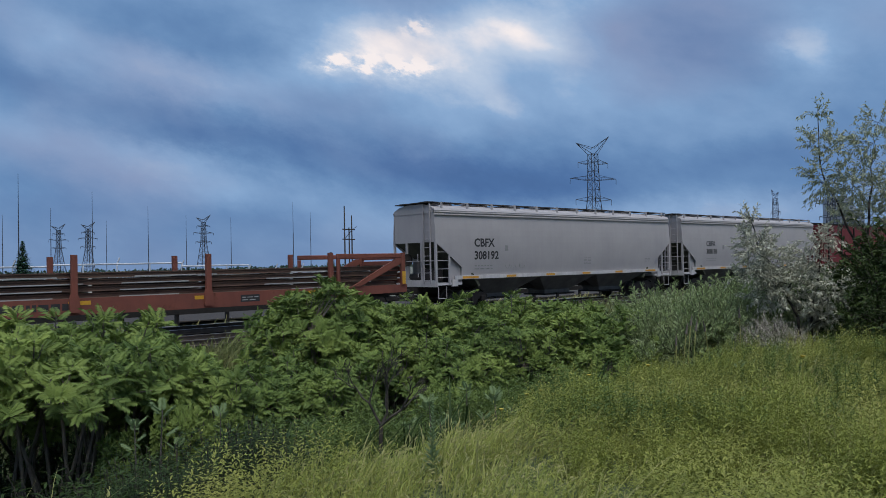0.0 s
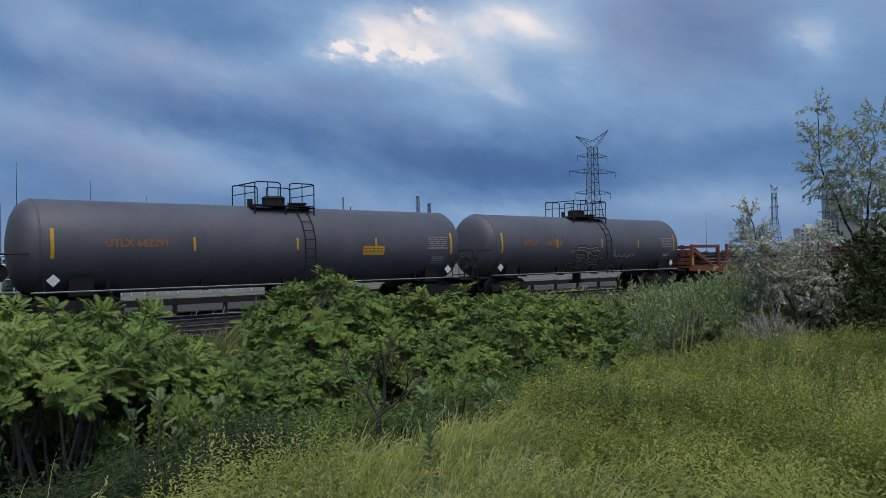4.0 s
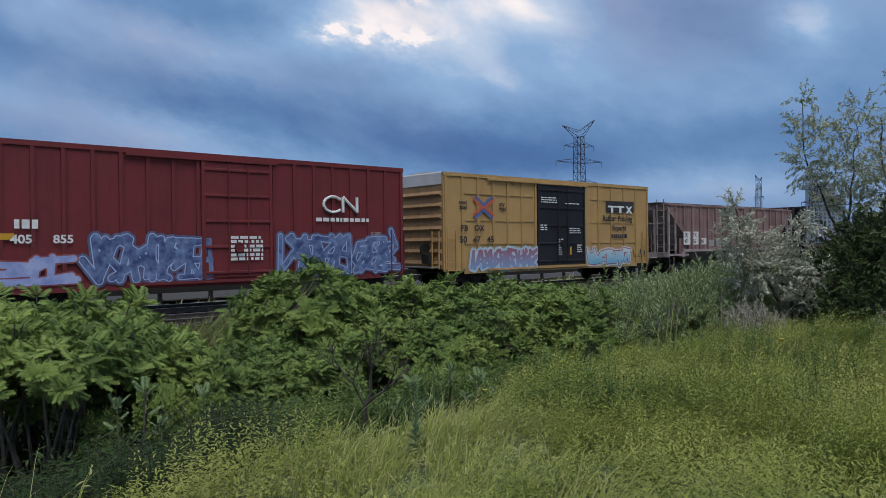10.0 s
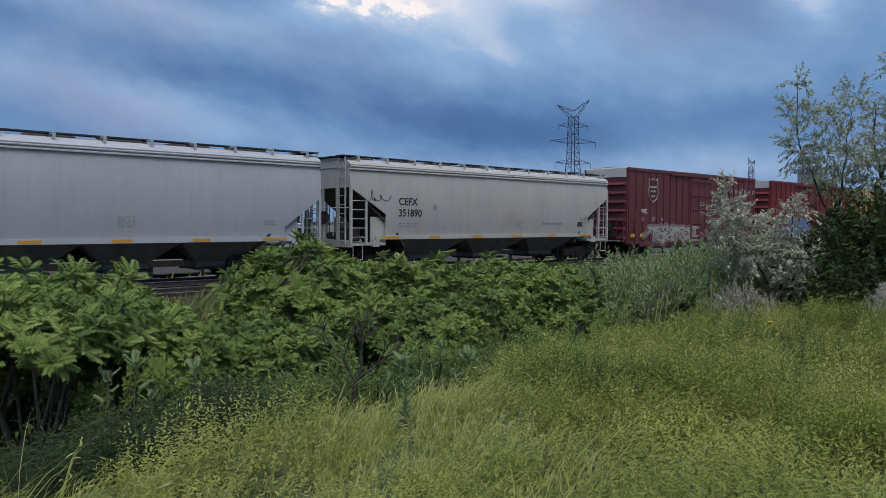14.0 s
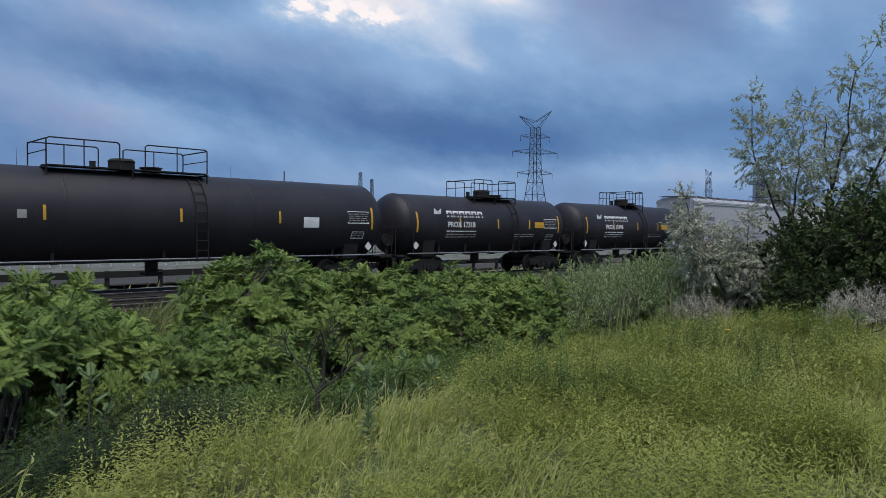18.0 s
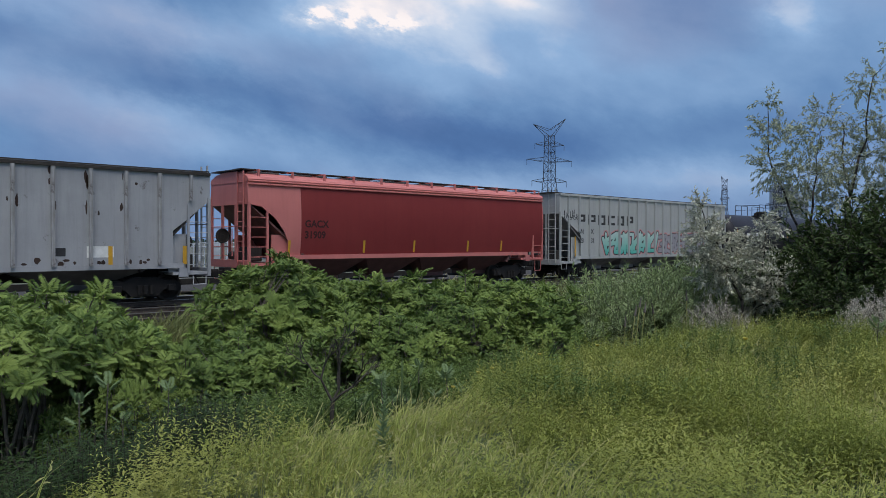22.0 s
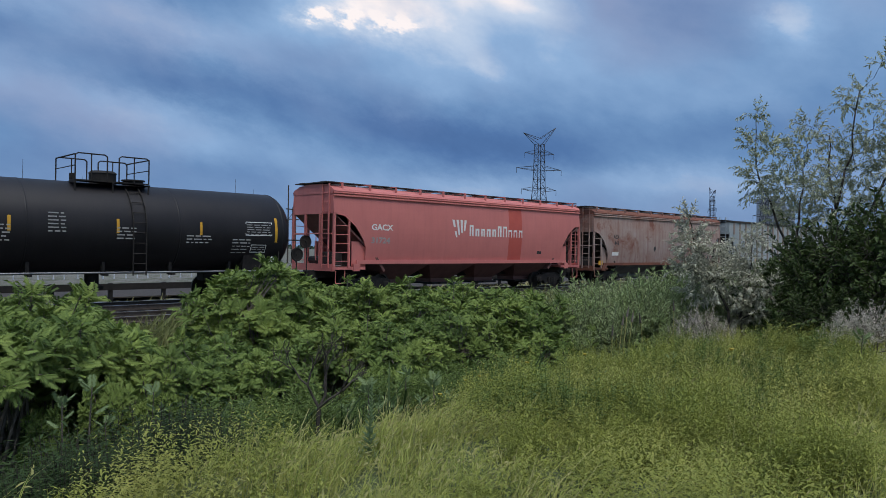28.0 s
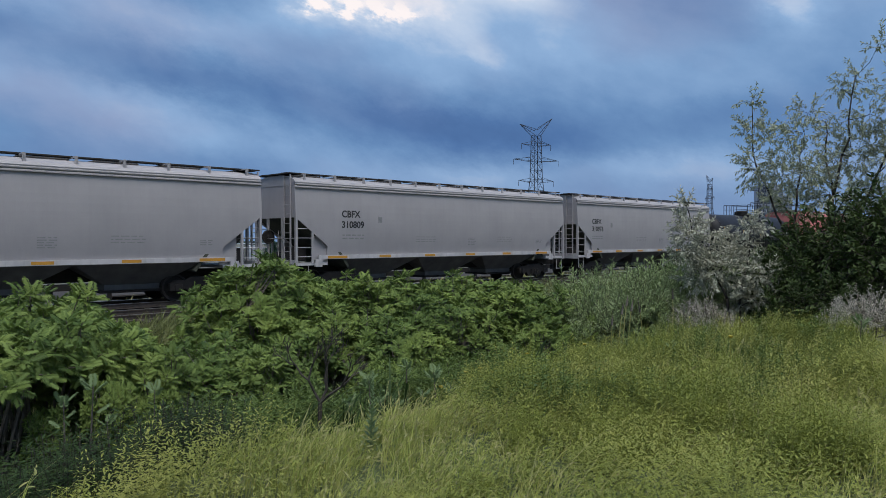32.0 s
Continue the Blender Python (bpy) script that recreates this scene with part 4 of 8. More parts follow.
def meadow():
    """Long grass on the bank: arching blades in tufts, nodding seed heads, leafy weeds between."""
    rng = np.random.default_rng(5)
    heights = lambda x, y: np.array([ground_z(p, q) for p, q in zip(x.tolist(), y.tolist())])

    def tufts(n, xr, yr, per, h0, h1, w, mat, name, label, keep=None, spread=0.06, seeds=None, far=6.0, kind="grass"):
        x, y = rng.uniform(*xr, n), rng.uniform(*yr, n)
        d, a = np.hypot(x, y), np.degrees(np.arctan2(y, x))
        swell = np.array([noise.noise((p * 0.8, q * 0.8, 5.0)) + 0.5 * noise.noise((p * 2.1, q * 2.1, 2.0)) for p, q in zip(x, y)])
        ok = (d > 1.8) & (a > 4) & (a < 93) & (rng.random(n) < np.clip(far / d, 0.12, 1))
        if keep is not None:
            ok &= keep(x, y, swell)
        x, y, d, swell = x[ok], y[ok], d[ok], swell[ok]
        z = heights(x, y)
        th = rng.uniform(h0, h1, len(x)) * np.clip(1 + 1.1 * swell, 0.4, 1.5)
        wind = rng.normal(0.35, 0.18, len(x))
        rep = lambda q: np.repeat(q, per)
        m = len(x) * per
        x, y, z, d, th, wind = rep(x), rep(y), rep(z), rep(d), rep(th), rep(wind)
        wide = np.clip(d / 5, 0.8, 2.6)
        x, y = x + rng.normal(0, spread, m) * wide, y + rng.normal(0, spread, m) * wide
        h = th * rng.uniform(0.55, 1.15, m)
        t = rng.uniform(0, 2 * np.pi, m)
        out = rng.uniform(0.1, 0.75, m) * h
        lx, ly = np.cos(t) * out + wind * h, np.sin(t) * out - 0.25 * wind * h
        droop = rng.uniform(0.15, 0.75, m)
        wd = w * np.clip(d / 5, 0.8, 2.2) * rng.uniform(0.6, 1.3, m)
        pa = t + np.pi / 2 + rng.normal(0, 0.6, m)
        wx, wy = np.cos(pa) * wd, np.sin(pa) * wd
        rows = []
        for s, ww in ((0.0, 0.8), (0.4, 1.0), (0.75, 0.7)):
            px_, py_, pz_ = x + lx * s ** 1.7, y + ly * s ** 1.7, z - 0.03 + h * (s * 1.25 - droop * s ** 2.6)
            rows += [np.stack([px_ - wx * ww, py_ - wy * ww, pz_], 1), np.stack([px_ + wx * ww, py_ + wy * ww, pz_], 1)]
        tip = np.stack([x + lx, y + ly, z - 0.03 + h * (1.25 - droop)], 1)
        V = np.stack(rows + [tip], 1).reshape(-1, 3)
        F = [f for i in range(0, 7 * m, 7) for f in ((i, i + 1, i + 3, i + 2), (i + 2, i + 3, i + 5, i + 4), (i + 4, i + 5, i + 6))]
        tagged(new(name, plain_mesh(name, V, F, mat)), label, kind, kind="stuff")
        if seeds:
            pick = rng.random(m) < seeds
            p = tip[pick]
            ax = np.stack([lx, ly, h * (0.9 - 1.6 * droop)], 1)[pick]
            sc = rng.uniform(0.035, 0.075, len(p)) * np.clip(d[pick] / 6, 0.9, 1.5)
            hv, hf = stamp([leaf_shape(0.10, 0.6, 0.3), leaf_shape(0.16, 0.8, 0.5)], p - unit(ax) * sc[:, None] * 0.4, ax, rng.normal(0, 1, (len(p), 3)), sc, rng)
            tagged(new("seed_heads", plain_mesh("seed_heads", hv, hf, M_STRAW)), "pale nodding seed heads on the meadow grass", "grass", kind="stuff")

    edge = lambda x: np.minimum(4.0 + 0.36 * x, 5.9 + 0.06 * x)
    bank = lambda x, y, t: (y < edge(x) + 0.5 * t) & (t > -0.42)
    tufts(11000, (0, 26), (-1, 8.5), 18, 0.13, 0.27, 0.0034, M_GRASS, "meadow_grass", "long green meadow grass bending in the wind", keep=bank, seeds=0.28)
    tufts(1500, (0, 22), (0, 7.6), 4, 0.28, 0.45, 0.0022, M_STRAW, "dry_grass_stems", "pale dry seed stems above the grass", keep=bank, spread=0.12)
    # These blades take the weed colour with the ditch's shade painted in.
    tufts(5200, (-2, 60), (6.5, 19.2), 8, 0.25, 0.6, 0.009, M_WEED, "ditch_grass", "rough ditch grass with shade painted into its colour", far=12, spread=0.12)
    tufts(9000, (-2, 60), (15.5, 19.5), 11, 0.35, 0.8, 0.006, M_ROUGH, "trackside_grass", "rough green grass along the edge of the track bed", far=40, spread=0.1)
    tufts(1500, (-10, 90), (28.6, 33), 6, 0.3, 0.6, 0.012, M_STRAW, "field_edge_grass", "dry grass beyond the track bed", far=60, spread=0.15)

    # leafy sprigs between the blades
    n = 44000
    x, y = rng.uniform(0, 24, n), rng.uniform(0, 8.6, n)
    d, a = np.hypot(x, y), np.degrees(np.arctan2(y, x))
    swell = np.array([noise.noise((p * 0.7, q * 0.7, 8.0)) for p, q in zip(x, y)])
    ok = (d > 2.2) & (a > 6) & (a < 90) & (y < np.minimum(np.maximum(4.35 - 0.05 * x, 3.9 + 0.33 * x), 6.6 + 0.06 * x) + swell) & (rng.random(n) < np.clip(7.0 / d, 0.2, 1) * np.clip(0.5 + 1.6 * swell, 0.10, 1))
    x, y, swell = x[ok], y[ok], swell[ok]
    n = len(x)
    z, h = heights(x, y), rng.uniform(0.16, 0.40, n) * (1 + 0.8 * np.clip(swell, -0.3, 0.6))
    lx, ly = rng.normal(0, 0.09, n) + 0.05, rng.normal(0, 0.09, n)
    P, X, U, S = [], [], [], []
    for k in range(14):
        t = (k + 2.5) / 16
        c = rng.uniform(0, 2 * np.pi, n)
        el = rng.uniform(-0.3, 0.5, n) + 0.5 * t
        P.append(np.stack([x + lx * t * t, y + ly * t * t, z + h * t], 1))
        X.append(np.stack([np.cos(c) * np.cos(el), np.sin(c) * np.cos(el), np.sin(el)], 1))
        U.append(np.tile((0.02, 0.0, 1.0), (n, 1)))
        S.append(rng.uniform(0.026, 0.058, n) * (1.25 - 0.6 * t))
    V, F = stamp([leaf_shape(0.17, 0.3, 0.2)], np.concatenate(P), np.concatenate(X), np.concatenate(U), np.concatenate(S), rng)
    tagged(new("meadow_weeds", plain_mesh("meadow_weeds", V, F, M_SPRIG)), "leafy green weeds mixed into the grass", "weeds", kind="stuff")


meadow()


def flowers():
    """Yellow heads on thin stalks, and a few brown dry stalks."""
    rng = random.Random(23)
    for px, r, h in [(930, 10.2, 0.55), (952, 10.6, 0.5), (905, 10.0, 0.5), (985, 11.0, 0.5), (1015, 11.4, 0.55), (945, 11.2, 0.6), (860, 9.2, 0.5), (1120, 10.8, 0.5), (1390, 9.0, 0.5)]:
        p = bearing(px, r)
        ob = thing("yellow_wildflower", "yellow wildflower on a thin green stalk", "flower", (p.x, p.y, ground_z(p.x, p.y)), "yellow flowers in the meadow")
        part("stalk", Mesh().rod((0, 0, -0.02), (0.03, 0, h), 0.006, 5, 0.004), M_SPRIG, ob)
        part("blossom", Mesh().rod((0.03, 0, h - 0.01), (0.03, 0, h + 0.012), 0.016, 7, 0.034), M_FLOWER, ob)
    for px, r, h in [(1182, 12.6, 0.95), (1190, 12.8, 1.1), (1200, 12.5, 0.9), (1230, 13.0, 0.9), (1170, 12.9, 0.85), (1285, 13.4, 1.0)]:
        p = bearing(px, r)
        ob = thing("dry_stalk", "brown dry seed stalk above the grass", "plant", (p.x, p.y, ground_z(p.x, p.y)), "dry stalks at the edge of the bank")
        x = rng.uniform(-0.15, 0.15)
        part("stalk", Mesh().path([(0, 0, -0.02), (x * 0.4, 0, h * 0.6), (x, 0, h)], 0.008), M_STRAW, ob)
        part("seed_head", Mesh().rod((x, 0, h - 0.02), (x * 1.4, 0, h + 0.16), 0.022, 6, 0.006), M_BARK, ob)
    p = bearing(738, 5.6)
    ob = thing("mullein_plant", "pale woolly mullein stalk in the grass", "plant", (p.x, p.y, ground_z(p.x, p.y)))
    ob.scale = (0.72, 0.72, 0.68)
    part("stalk", Mesh().rod((0, 0, -0.02), (0.02, 0, 0.62), 0.014, 6, 0.010), M_SUMACP, ob)
    V, F = [], []
    for i in range(110):
        t = i / 60
        a = i * 2.4
        q = Vector((0.02 * t, 0, 0.06 + 0.58 * t))
        d = Vector((math.cos(a), math.sin(a), 0.5 + 0.5 * t)).normalized()
        w = Vector((-math.sin(a), math.cos(a), 0)) * 0.022 * (1.2 - 0.5 * t)
        L = 0.15 * (1.1 - 0.65 * t)
        k = len(V)
        V += [q, q + d * L * 0.5 + w, q + d * L, q + d * L * 0.5 - w]
        F += [(k, k + 1, k + 2, k + 3)]
    part("foliage", plain_mesh("foliage", V, F, M_SUMACP), None, ob)


flowers()


# ---- the train ----
CARS = []          # each car and where its middle lies along the train
PAINT = {}


def paint(key, c1, c2, **kw):
    if key not in PAINT:
        PAINT[key] = surface(key, c1, c2, **kw)
    return PAINT[key]


def shared(key, make, material, smooth=False, store={}):
    if key not in store:
        store[key] = fix_normals(make().data(key, material, smooth))
    return store[key]


def wheel_mesh():
    return Mesh().disc((0, 0, 0), 0.457, 0.07)


def rim_mesh():
    m = Mesh()
    n = 28
    ring = lambda r, y: [(r * math.cos(6.2832 * k / n), y, r * math.sin(6.2832 * k / n)) for k in range(n)]
    return m.loft([ring(0.40, -0.074), ring(0.455, -0.074), ring(0.462, -0.06), ring(0.462, 0.055)], False)


def side_frame_mesh():
    p = [(-1.18, 0.36), (-1.18, 0.60), (-0.98, 0.72), (-0.66, 0.70), (-0.42, 0.82), (0.42, 0.82), (0.66, 0.70), (0.98, 0.72), (1.18, 0.60), (1.18, 0.36), (0.92, 0.36), (0.80, 0.46), (0.62, 0.40), (0.44, 0.20), (-0.44, 0.20), (-0.62, 0.40), (-0.80, 0.46), (-0.92, 0.36)]
    m = Mesh().prism(p, -0.10, 0.10)
    for k in range(3):
        x = -0.2 + 0.2 * k
        m.rod((x, -0.13, 0.27), (x, -0.13, 0.56), 0.075, 8)
    for s in (-0.89, 0.89):
        m.box(s - 0.14, s + 0.14, -0.16, 0.12, 0.34, 0.58, 0.03)
    return m


def truck(car, x):
    wm, rm = shared("wheel", wheel_mesh, M_WHEEL), shared("rim", rim_mesh, M_TREAD)
    sf = shared("side_frame", side_frame_mesh, M_BLACK)
    for s in (-1, 1):
        part("side_frame", sf, None, car, at=(x, s * 1.02, 0))
        for a in (-0.89, 0.89):
            w = part("wheel", wm, None, car, at=(x + a, s * 0.755, 0.457))
            if s > 0:
                w.rotation_euler = (0, 0, math.pi)
            part("rim", rm, None, w, "worn steel rim")
    b = Mesh().box(-0.2, 0.2, -1.1, 1.1, 0.50, 0.80, 0.04)
    for a in (-0.89, 0.89):
        b.rod((a, -0.75, 0.457), (a, 0.75, 0.457), 0.08, 8)
    part("bolster", shared("bolster", lambda: b, M_BLACK), None, car, at=(x, 0, 0))


def coupler_mesh():
    m = Mesh().box(-0.05, 0.75, -0.09, 0.09, 0.74, 0.94, 0.02)
    m.box(0.55, 0.86, -0.17, 0.12, 0.70, 0.99, 0.05)
    return m.path([(0.1, 0.25, 0.75), (0.3, 0.3, 0.45), (0.75, 0.25, 0.5)], 0.025)


def gear(car, L, inset=2.1, over=0.55):
    """Trucks, couplers and draft gear of a car whose body is L long."""
    for s in (-1, 1):
        truck(car, s * (L / 2 - inset))
        c = part("coupler", shared("coupler", coupler_mesh, M_BLACK), None, car, at=(s * (L / 2 + over - 0.42), 0, 0))
        if s < 0:
            c.rotation_euler = (0, 0, math.pi)


def ladder(car, x, y, z0, z1, material, w=0.42, along="x", step=0.36, name="ladder"):
    m = Mesh()
    d = Vector((1, 0, 0)) if along == "x" else Vector((0, 1, 0))
    o = Vector((x, y, 0))
    for s in (-0.5, 0.5):
        p = o + d * w * s
        m.box(p.x - 0.025, p.x + 0.025, p.y - 0.025, p.y + 0.025, z0, z1)
    k = z0 + 0.12
    while k < z1 - 0.02:
        m.rod(o + d * w * 0.5 + Vector((0, 0, k)), o - d * w * 0.5 + Vector((0, 0, k)), 0.014, 5)
        k += step
    return part(name, m, material, car)


def lettering(car, body, x, z, size, material, depth, wide=1.0, name="lettering", label=""):
    """Letters on the near side, laid on the skin whose depth at a height is depth(z)."""
    vs, fs = text_mesh(body, size, wide)
    m = Mesh().add([(x + a, -depth(z + b) - 0.007, z + b) for a, b in vs], fs)
    return part(name, m.data(name, material), None, car, label)


def plate(car, x0, x1, z0, z1, material, depth, name="decal", off=0.005, label=""):
    """A thin rectangle on the near side that follows the skin."""
    n = max(1, int((z1 - z0) / 0.12))
    vs, fs = [], []
    for i in range(n + 1):
        z = z0 + (z1 - z0) * i / n
        for x in (x0, x1):
            vs.append((x, -depth(z) - off, z))
    for i in range(n):
        fs.append((2 * i, 2 * i + 1, 2 * i + 3, 2 * i + 2))
    o = len(vs)
    vs += [(x, y + off * 0.8, z) for x, y, z in vs]
    for i in range(n):
        fs += [(2 * i, 2 * i + 2, o + 2 * i + 2, o + 2 * i), (2 * i + 1, o + 2 * i + 1, o + 2 * i + 3, 2 * i + 3)]
    fs += [(0, o, o + 1, 1), (2 * n, 2 * n + 1, o + 2 * n + 1, o + 2 * n)]
    return part(name, Mesh().add(vs, fs).data(name, material), None, car, label)


def bars(car, x, z, w, rows, material, depth, h=0.045, gap=0.075, seed=1, name="small_print"):
    """Small print as rows of short bars."""
    rng = random.Random(seed)
    m = Mesh()
    for r in range(rows):
        zz, a = z - r * gap, x
        while a < x + w - 0.05:
            l = min(rng.uniform(0.08, 0.3), x + w - a)
            y = -depth(zz) - 0.006
            m.add([(a, y, zz), (a + l, y, zz), (a + l, y, zz + h), (a, y, zz + h)], [(0, 1, 2, 3)])
            a += l + 0.06
    return part(name, m.data(name, material), None, car)


# stroke skeletons for sprayed letter shapes, in a unit square
GLYPHS = [[[(1, 0.95), (0.2, 1), (0, 0.6), (0.9, 0.45), (1, 0.1), (0, 0)]], [[(0, 1), (0.08, 0.05), (0.9, 0), (1, 1)]], [[(0, 0), (0, 1), (1, 0), (1, 1)]],
          [[(1, 1), (0, 0.95), (0.05, 0), (1, 0.05)], [(0, 0.5), (0.75, 0.55)]], [[(0, 0), (0.1, 1), (0.9, 0.85), (0.7, 0.5), (0.1, 0.5)], [(0.5, 0.5), (1, 0)]],
          [[(0, 1), (1, 0.95)], [(0.5, 1), (0.45, 0)]], [[(0, 0), (0.45, 1), (1, 0)], [(0.2, 0.4), (0.8, 0.4)]], [[(0.5, 1), (0, 0.6), (0.2, 0.05), (0.85, 0), (1, 0.6), (0.5, 1)]],
          [[(0, 1), (0, 0)], [(1, 1), (0.05, 0.5), (1, 0)]], [[(0, 1), (0, 0)], [(1, 1), (1, 0)], [(0, 0.5), (1, 0.55)]]]


def graffiti(car, x0, x1, z0, z1, fills, outline, depth, seed, letters=5, name="graffiti", label="", thick=0.13, line=0.045):
    """Spray-painted block letters: fat strokes with a dark edge, cloud of colour behind."""
    rng = random.Random(seed)
    layers = {"edge": Mesh(), "fill": Mesh(), "glow": Mesh()}

    def capsule(m, p, q, r, off):
        d = Vector((q[0] - p[0], q[1] - p[1]))
        a = math.atan2(d.y, d.x)
        pts = []
        for k in range(7):
            t = a + math.pi / 2 + math.pi * k / 6
            pts.append((p[0] + r * math.cos(t), p[1] + r * math.sin(t)))
        for k in range(7):
            t = a - math.pi / 2 + math.pi * k / 6
            pts.append((q[0] + r * math.cos(t), q[1] + r * math.sin(t)))
        m.add([(u, -depth(v) - off, v) for u, v in pts], [tuple(range(14))])

    w = (x1 - x0) / letters
    H = z1 - z0
    th = thick * 0.62
    k = 0
    for i in range(letters):
        l, b, t = x0 + w * i + th, z0 + th + rng.uniform(0, 0.05) * H, z1 - th - rng.uniform(0, 0.22) * H
        ww, lean = w * rng.uniform(1.2, 1.7) - 2 * th, rng.uniform(-0.3, 0.4)
        fx, fz, rot, shape = rng.random() < 0.6, rng.random() < 0.6, rng.random() < 0.35, rng.choice(GLYPHS)
        shape = shape + [[(rng.random(), 0), (rng.random(), 1), (rng.uniform(0.6, 1.5), rng.random())], [(rng.random(), rng.random()), (rng.random() * 1.4, rng.random()), (rng.random() * 1.3, rng.random() * 0.3)]]
        shape = [[((v, u) if rot else (u, v)) for u, v in s_] for s_ in shape]
        shape = [[(1 - u if fx else u, 1 - v if fz else v) for u, v in s_] for s_ in shape]
        for line_ in shape:
            pts = [(l + ww * u + lean * v * w + rng.uniform(-0.03, 0.03), b + (t - b) * v + rng.uniform(-0.04, 0.04)) for u, v in line_]
            for p, q in zip(pts, pts[1:]):
                rr = th * rng.uniform(0.8, 1.15)
                capsule(layers["edge"], p, q, rr + line, 0.006 + 0.00005 * k)
                capsule(layers["fill"], p, q, rr, 0.012 + 0.00005 * k)
                capsule(layers["glow"], p, q, rr + line + 0.07, 0.0035 + 0.00003 * k)
                k += 1
    g = part(name, layers["fill"].data(name, fills[0]), None, car, label)
    part("outline", layers["edge"].data("outline", outline), None, g)
    if len(fills) > 1:
        part("colour_cloud", layers["glow"].data("colour_cloud", fills[1]), None, g)


def fade(key, low, high, z0, z1):
    """Spray paint that fades from one tone to another with height."""
    if key not in PAINT:
        m, nt, b = bsdf_mat(key)
        sp = nt.nodes.new("ShaderNodeSeparateXYZ")
        co = nt.nodes.new("ShaderNodeTexCoord").outputs["Object"]
        n1 = nd(nt, "ShaderNodeTexNoise", Scale=3.0, Detail=4.0)
        link(nt, co, n1.inputs["Vector"])
        link(nt, co, sp.inputs[0])
        f = math_node(nt, "DIVIDE", math_node(nt, "SUBTRACT", math_node(nt, "ADD", sp.outputs[2], math_node(nt, "MULTIPLY", n1.outputs[0], 0.5)), z0 + 0.25), z1 - z0, True)
        link(nt, mix_col(nt, f, low, high), b.inputs["Base Color"])
        b.inputs["Roughness"].default_value = 0.6
        PAINT[key] = m
    return PAINT[key]


def spray(key, c1, c2):
    return paint(key, c1, c2, scale=3.6, rough=0.55, bump=0.05, fine=14)


G_TEAL, G_PINK, G_GREY = spray("teal_spray", (0.10, 0.42, 0.36), (0.40, 0.55, 0.50)), spray("pink_spray", (0.60, 0.22, 0.22), (0.50, 0.30, 0.30)), spray("grey_spray", (0.34, 0.32, 0.34), (0.26, 0.25, 0.28))
G_BLUE, G_PALE, G_DARK = spray("blue_spray", (0.22, 0.28, 0.55), (0.40, 0.45, 0.68)), spray("pale_spray", (0.58, 0.60, 0.62), (0.45, 0.47, 0.50)), spray("dark_spray", (0.02, 0.02, 0.025), (0.04, 0.04, 0.045))
G_SKY, G_RED = spray("light_blue_spray", (0.22, 0.45, 0.62), (0.55, 0.65, 0.72)), spray("wine_spray", (0.26, 0.06, 0.07), (0.35, 0.12, 0.12))


def scrawl(car, x, z, w, h, depth, seed, material=None):
    """A quick spray-can signature."""
    rng = random.Random(seed)
    m = Mesh()
    a = x
    while a < x + w:
        s = rng.uniform(0.16, 0.34)
        hh, ph, tw = h * rng.uniform(0.45, 1.0), rng.uniform(0, 6.28), rng.uniform(3.5, 7.0)
        pts = [(a + s * (k / 9) + 0.3 * s * math.cos(ph + tw * k / 9), z + hh * (0.5 + 0.5 * math.sin(ph + tw * k / 9))) for k in range(10)]
        for p, q in zip(pts, pts[1:]):
            m.rod((p[0], -depth(p[1]) - 0.004, p[1]), (q[0], -depth(q[1]) - 0.004, q[1]), 0.014, 4)
        a += s * rng.uniform(0.9, 1.3)
    part("scrawl", m.data("scrawl", material or G_DARK), None, car)


def car_root(name, label, u0, u1, category="freight car"):
    ob = thing(name, label, category, ((u0 + u1) / 2, TRACK_Y, 0), "cars of the passing freight train")
    CARS.append((ob, (u0 + u1) / 2))
    return ob, u1 - u0


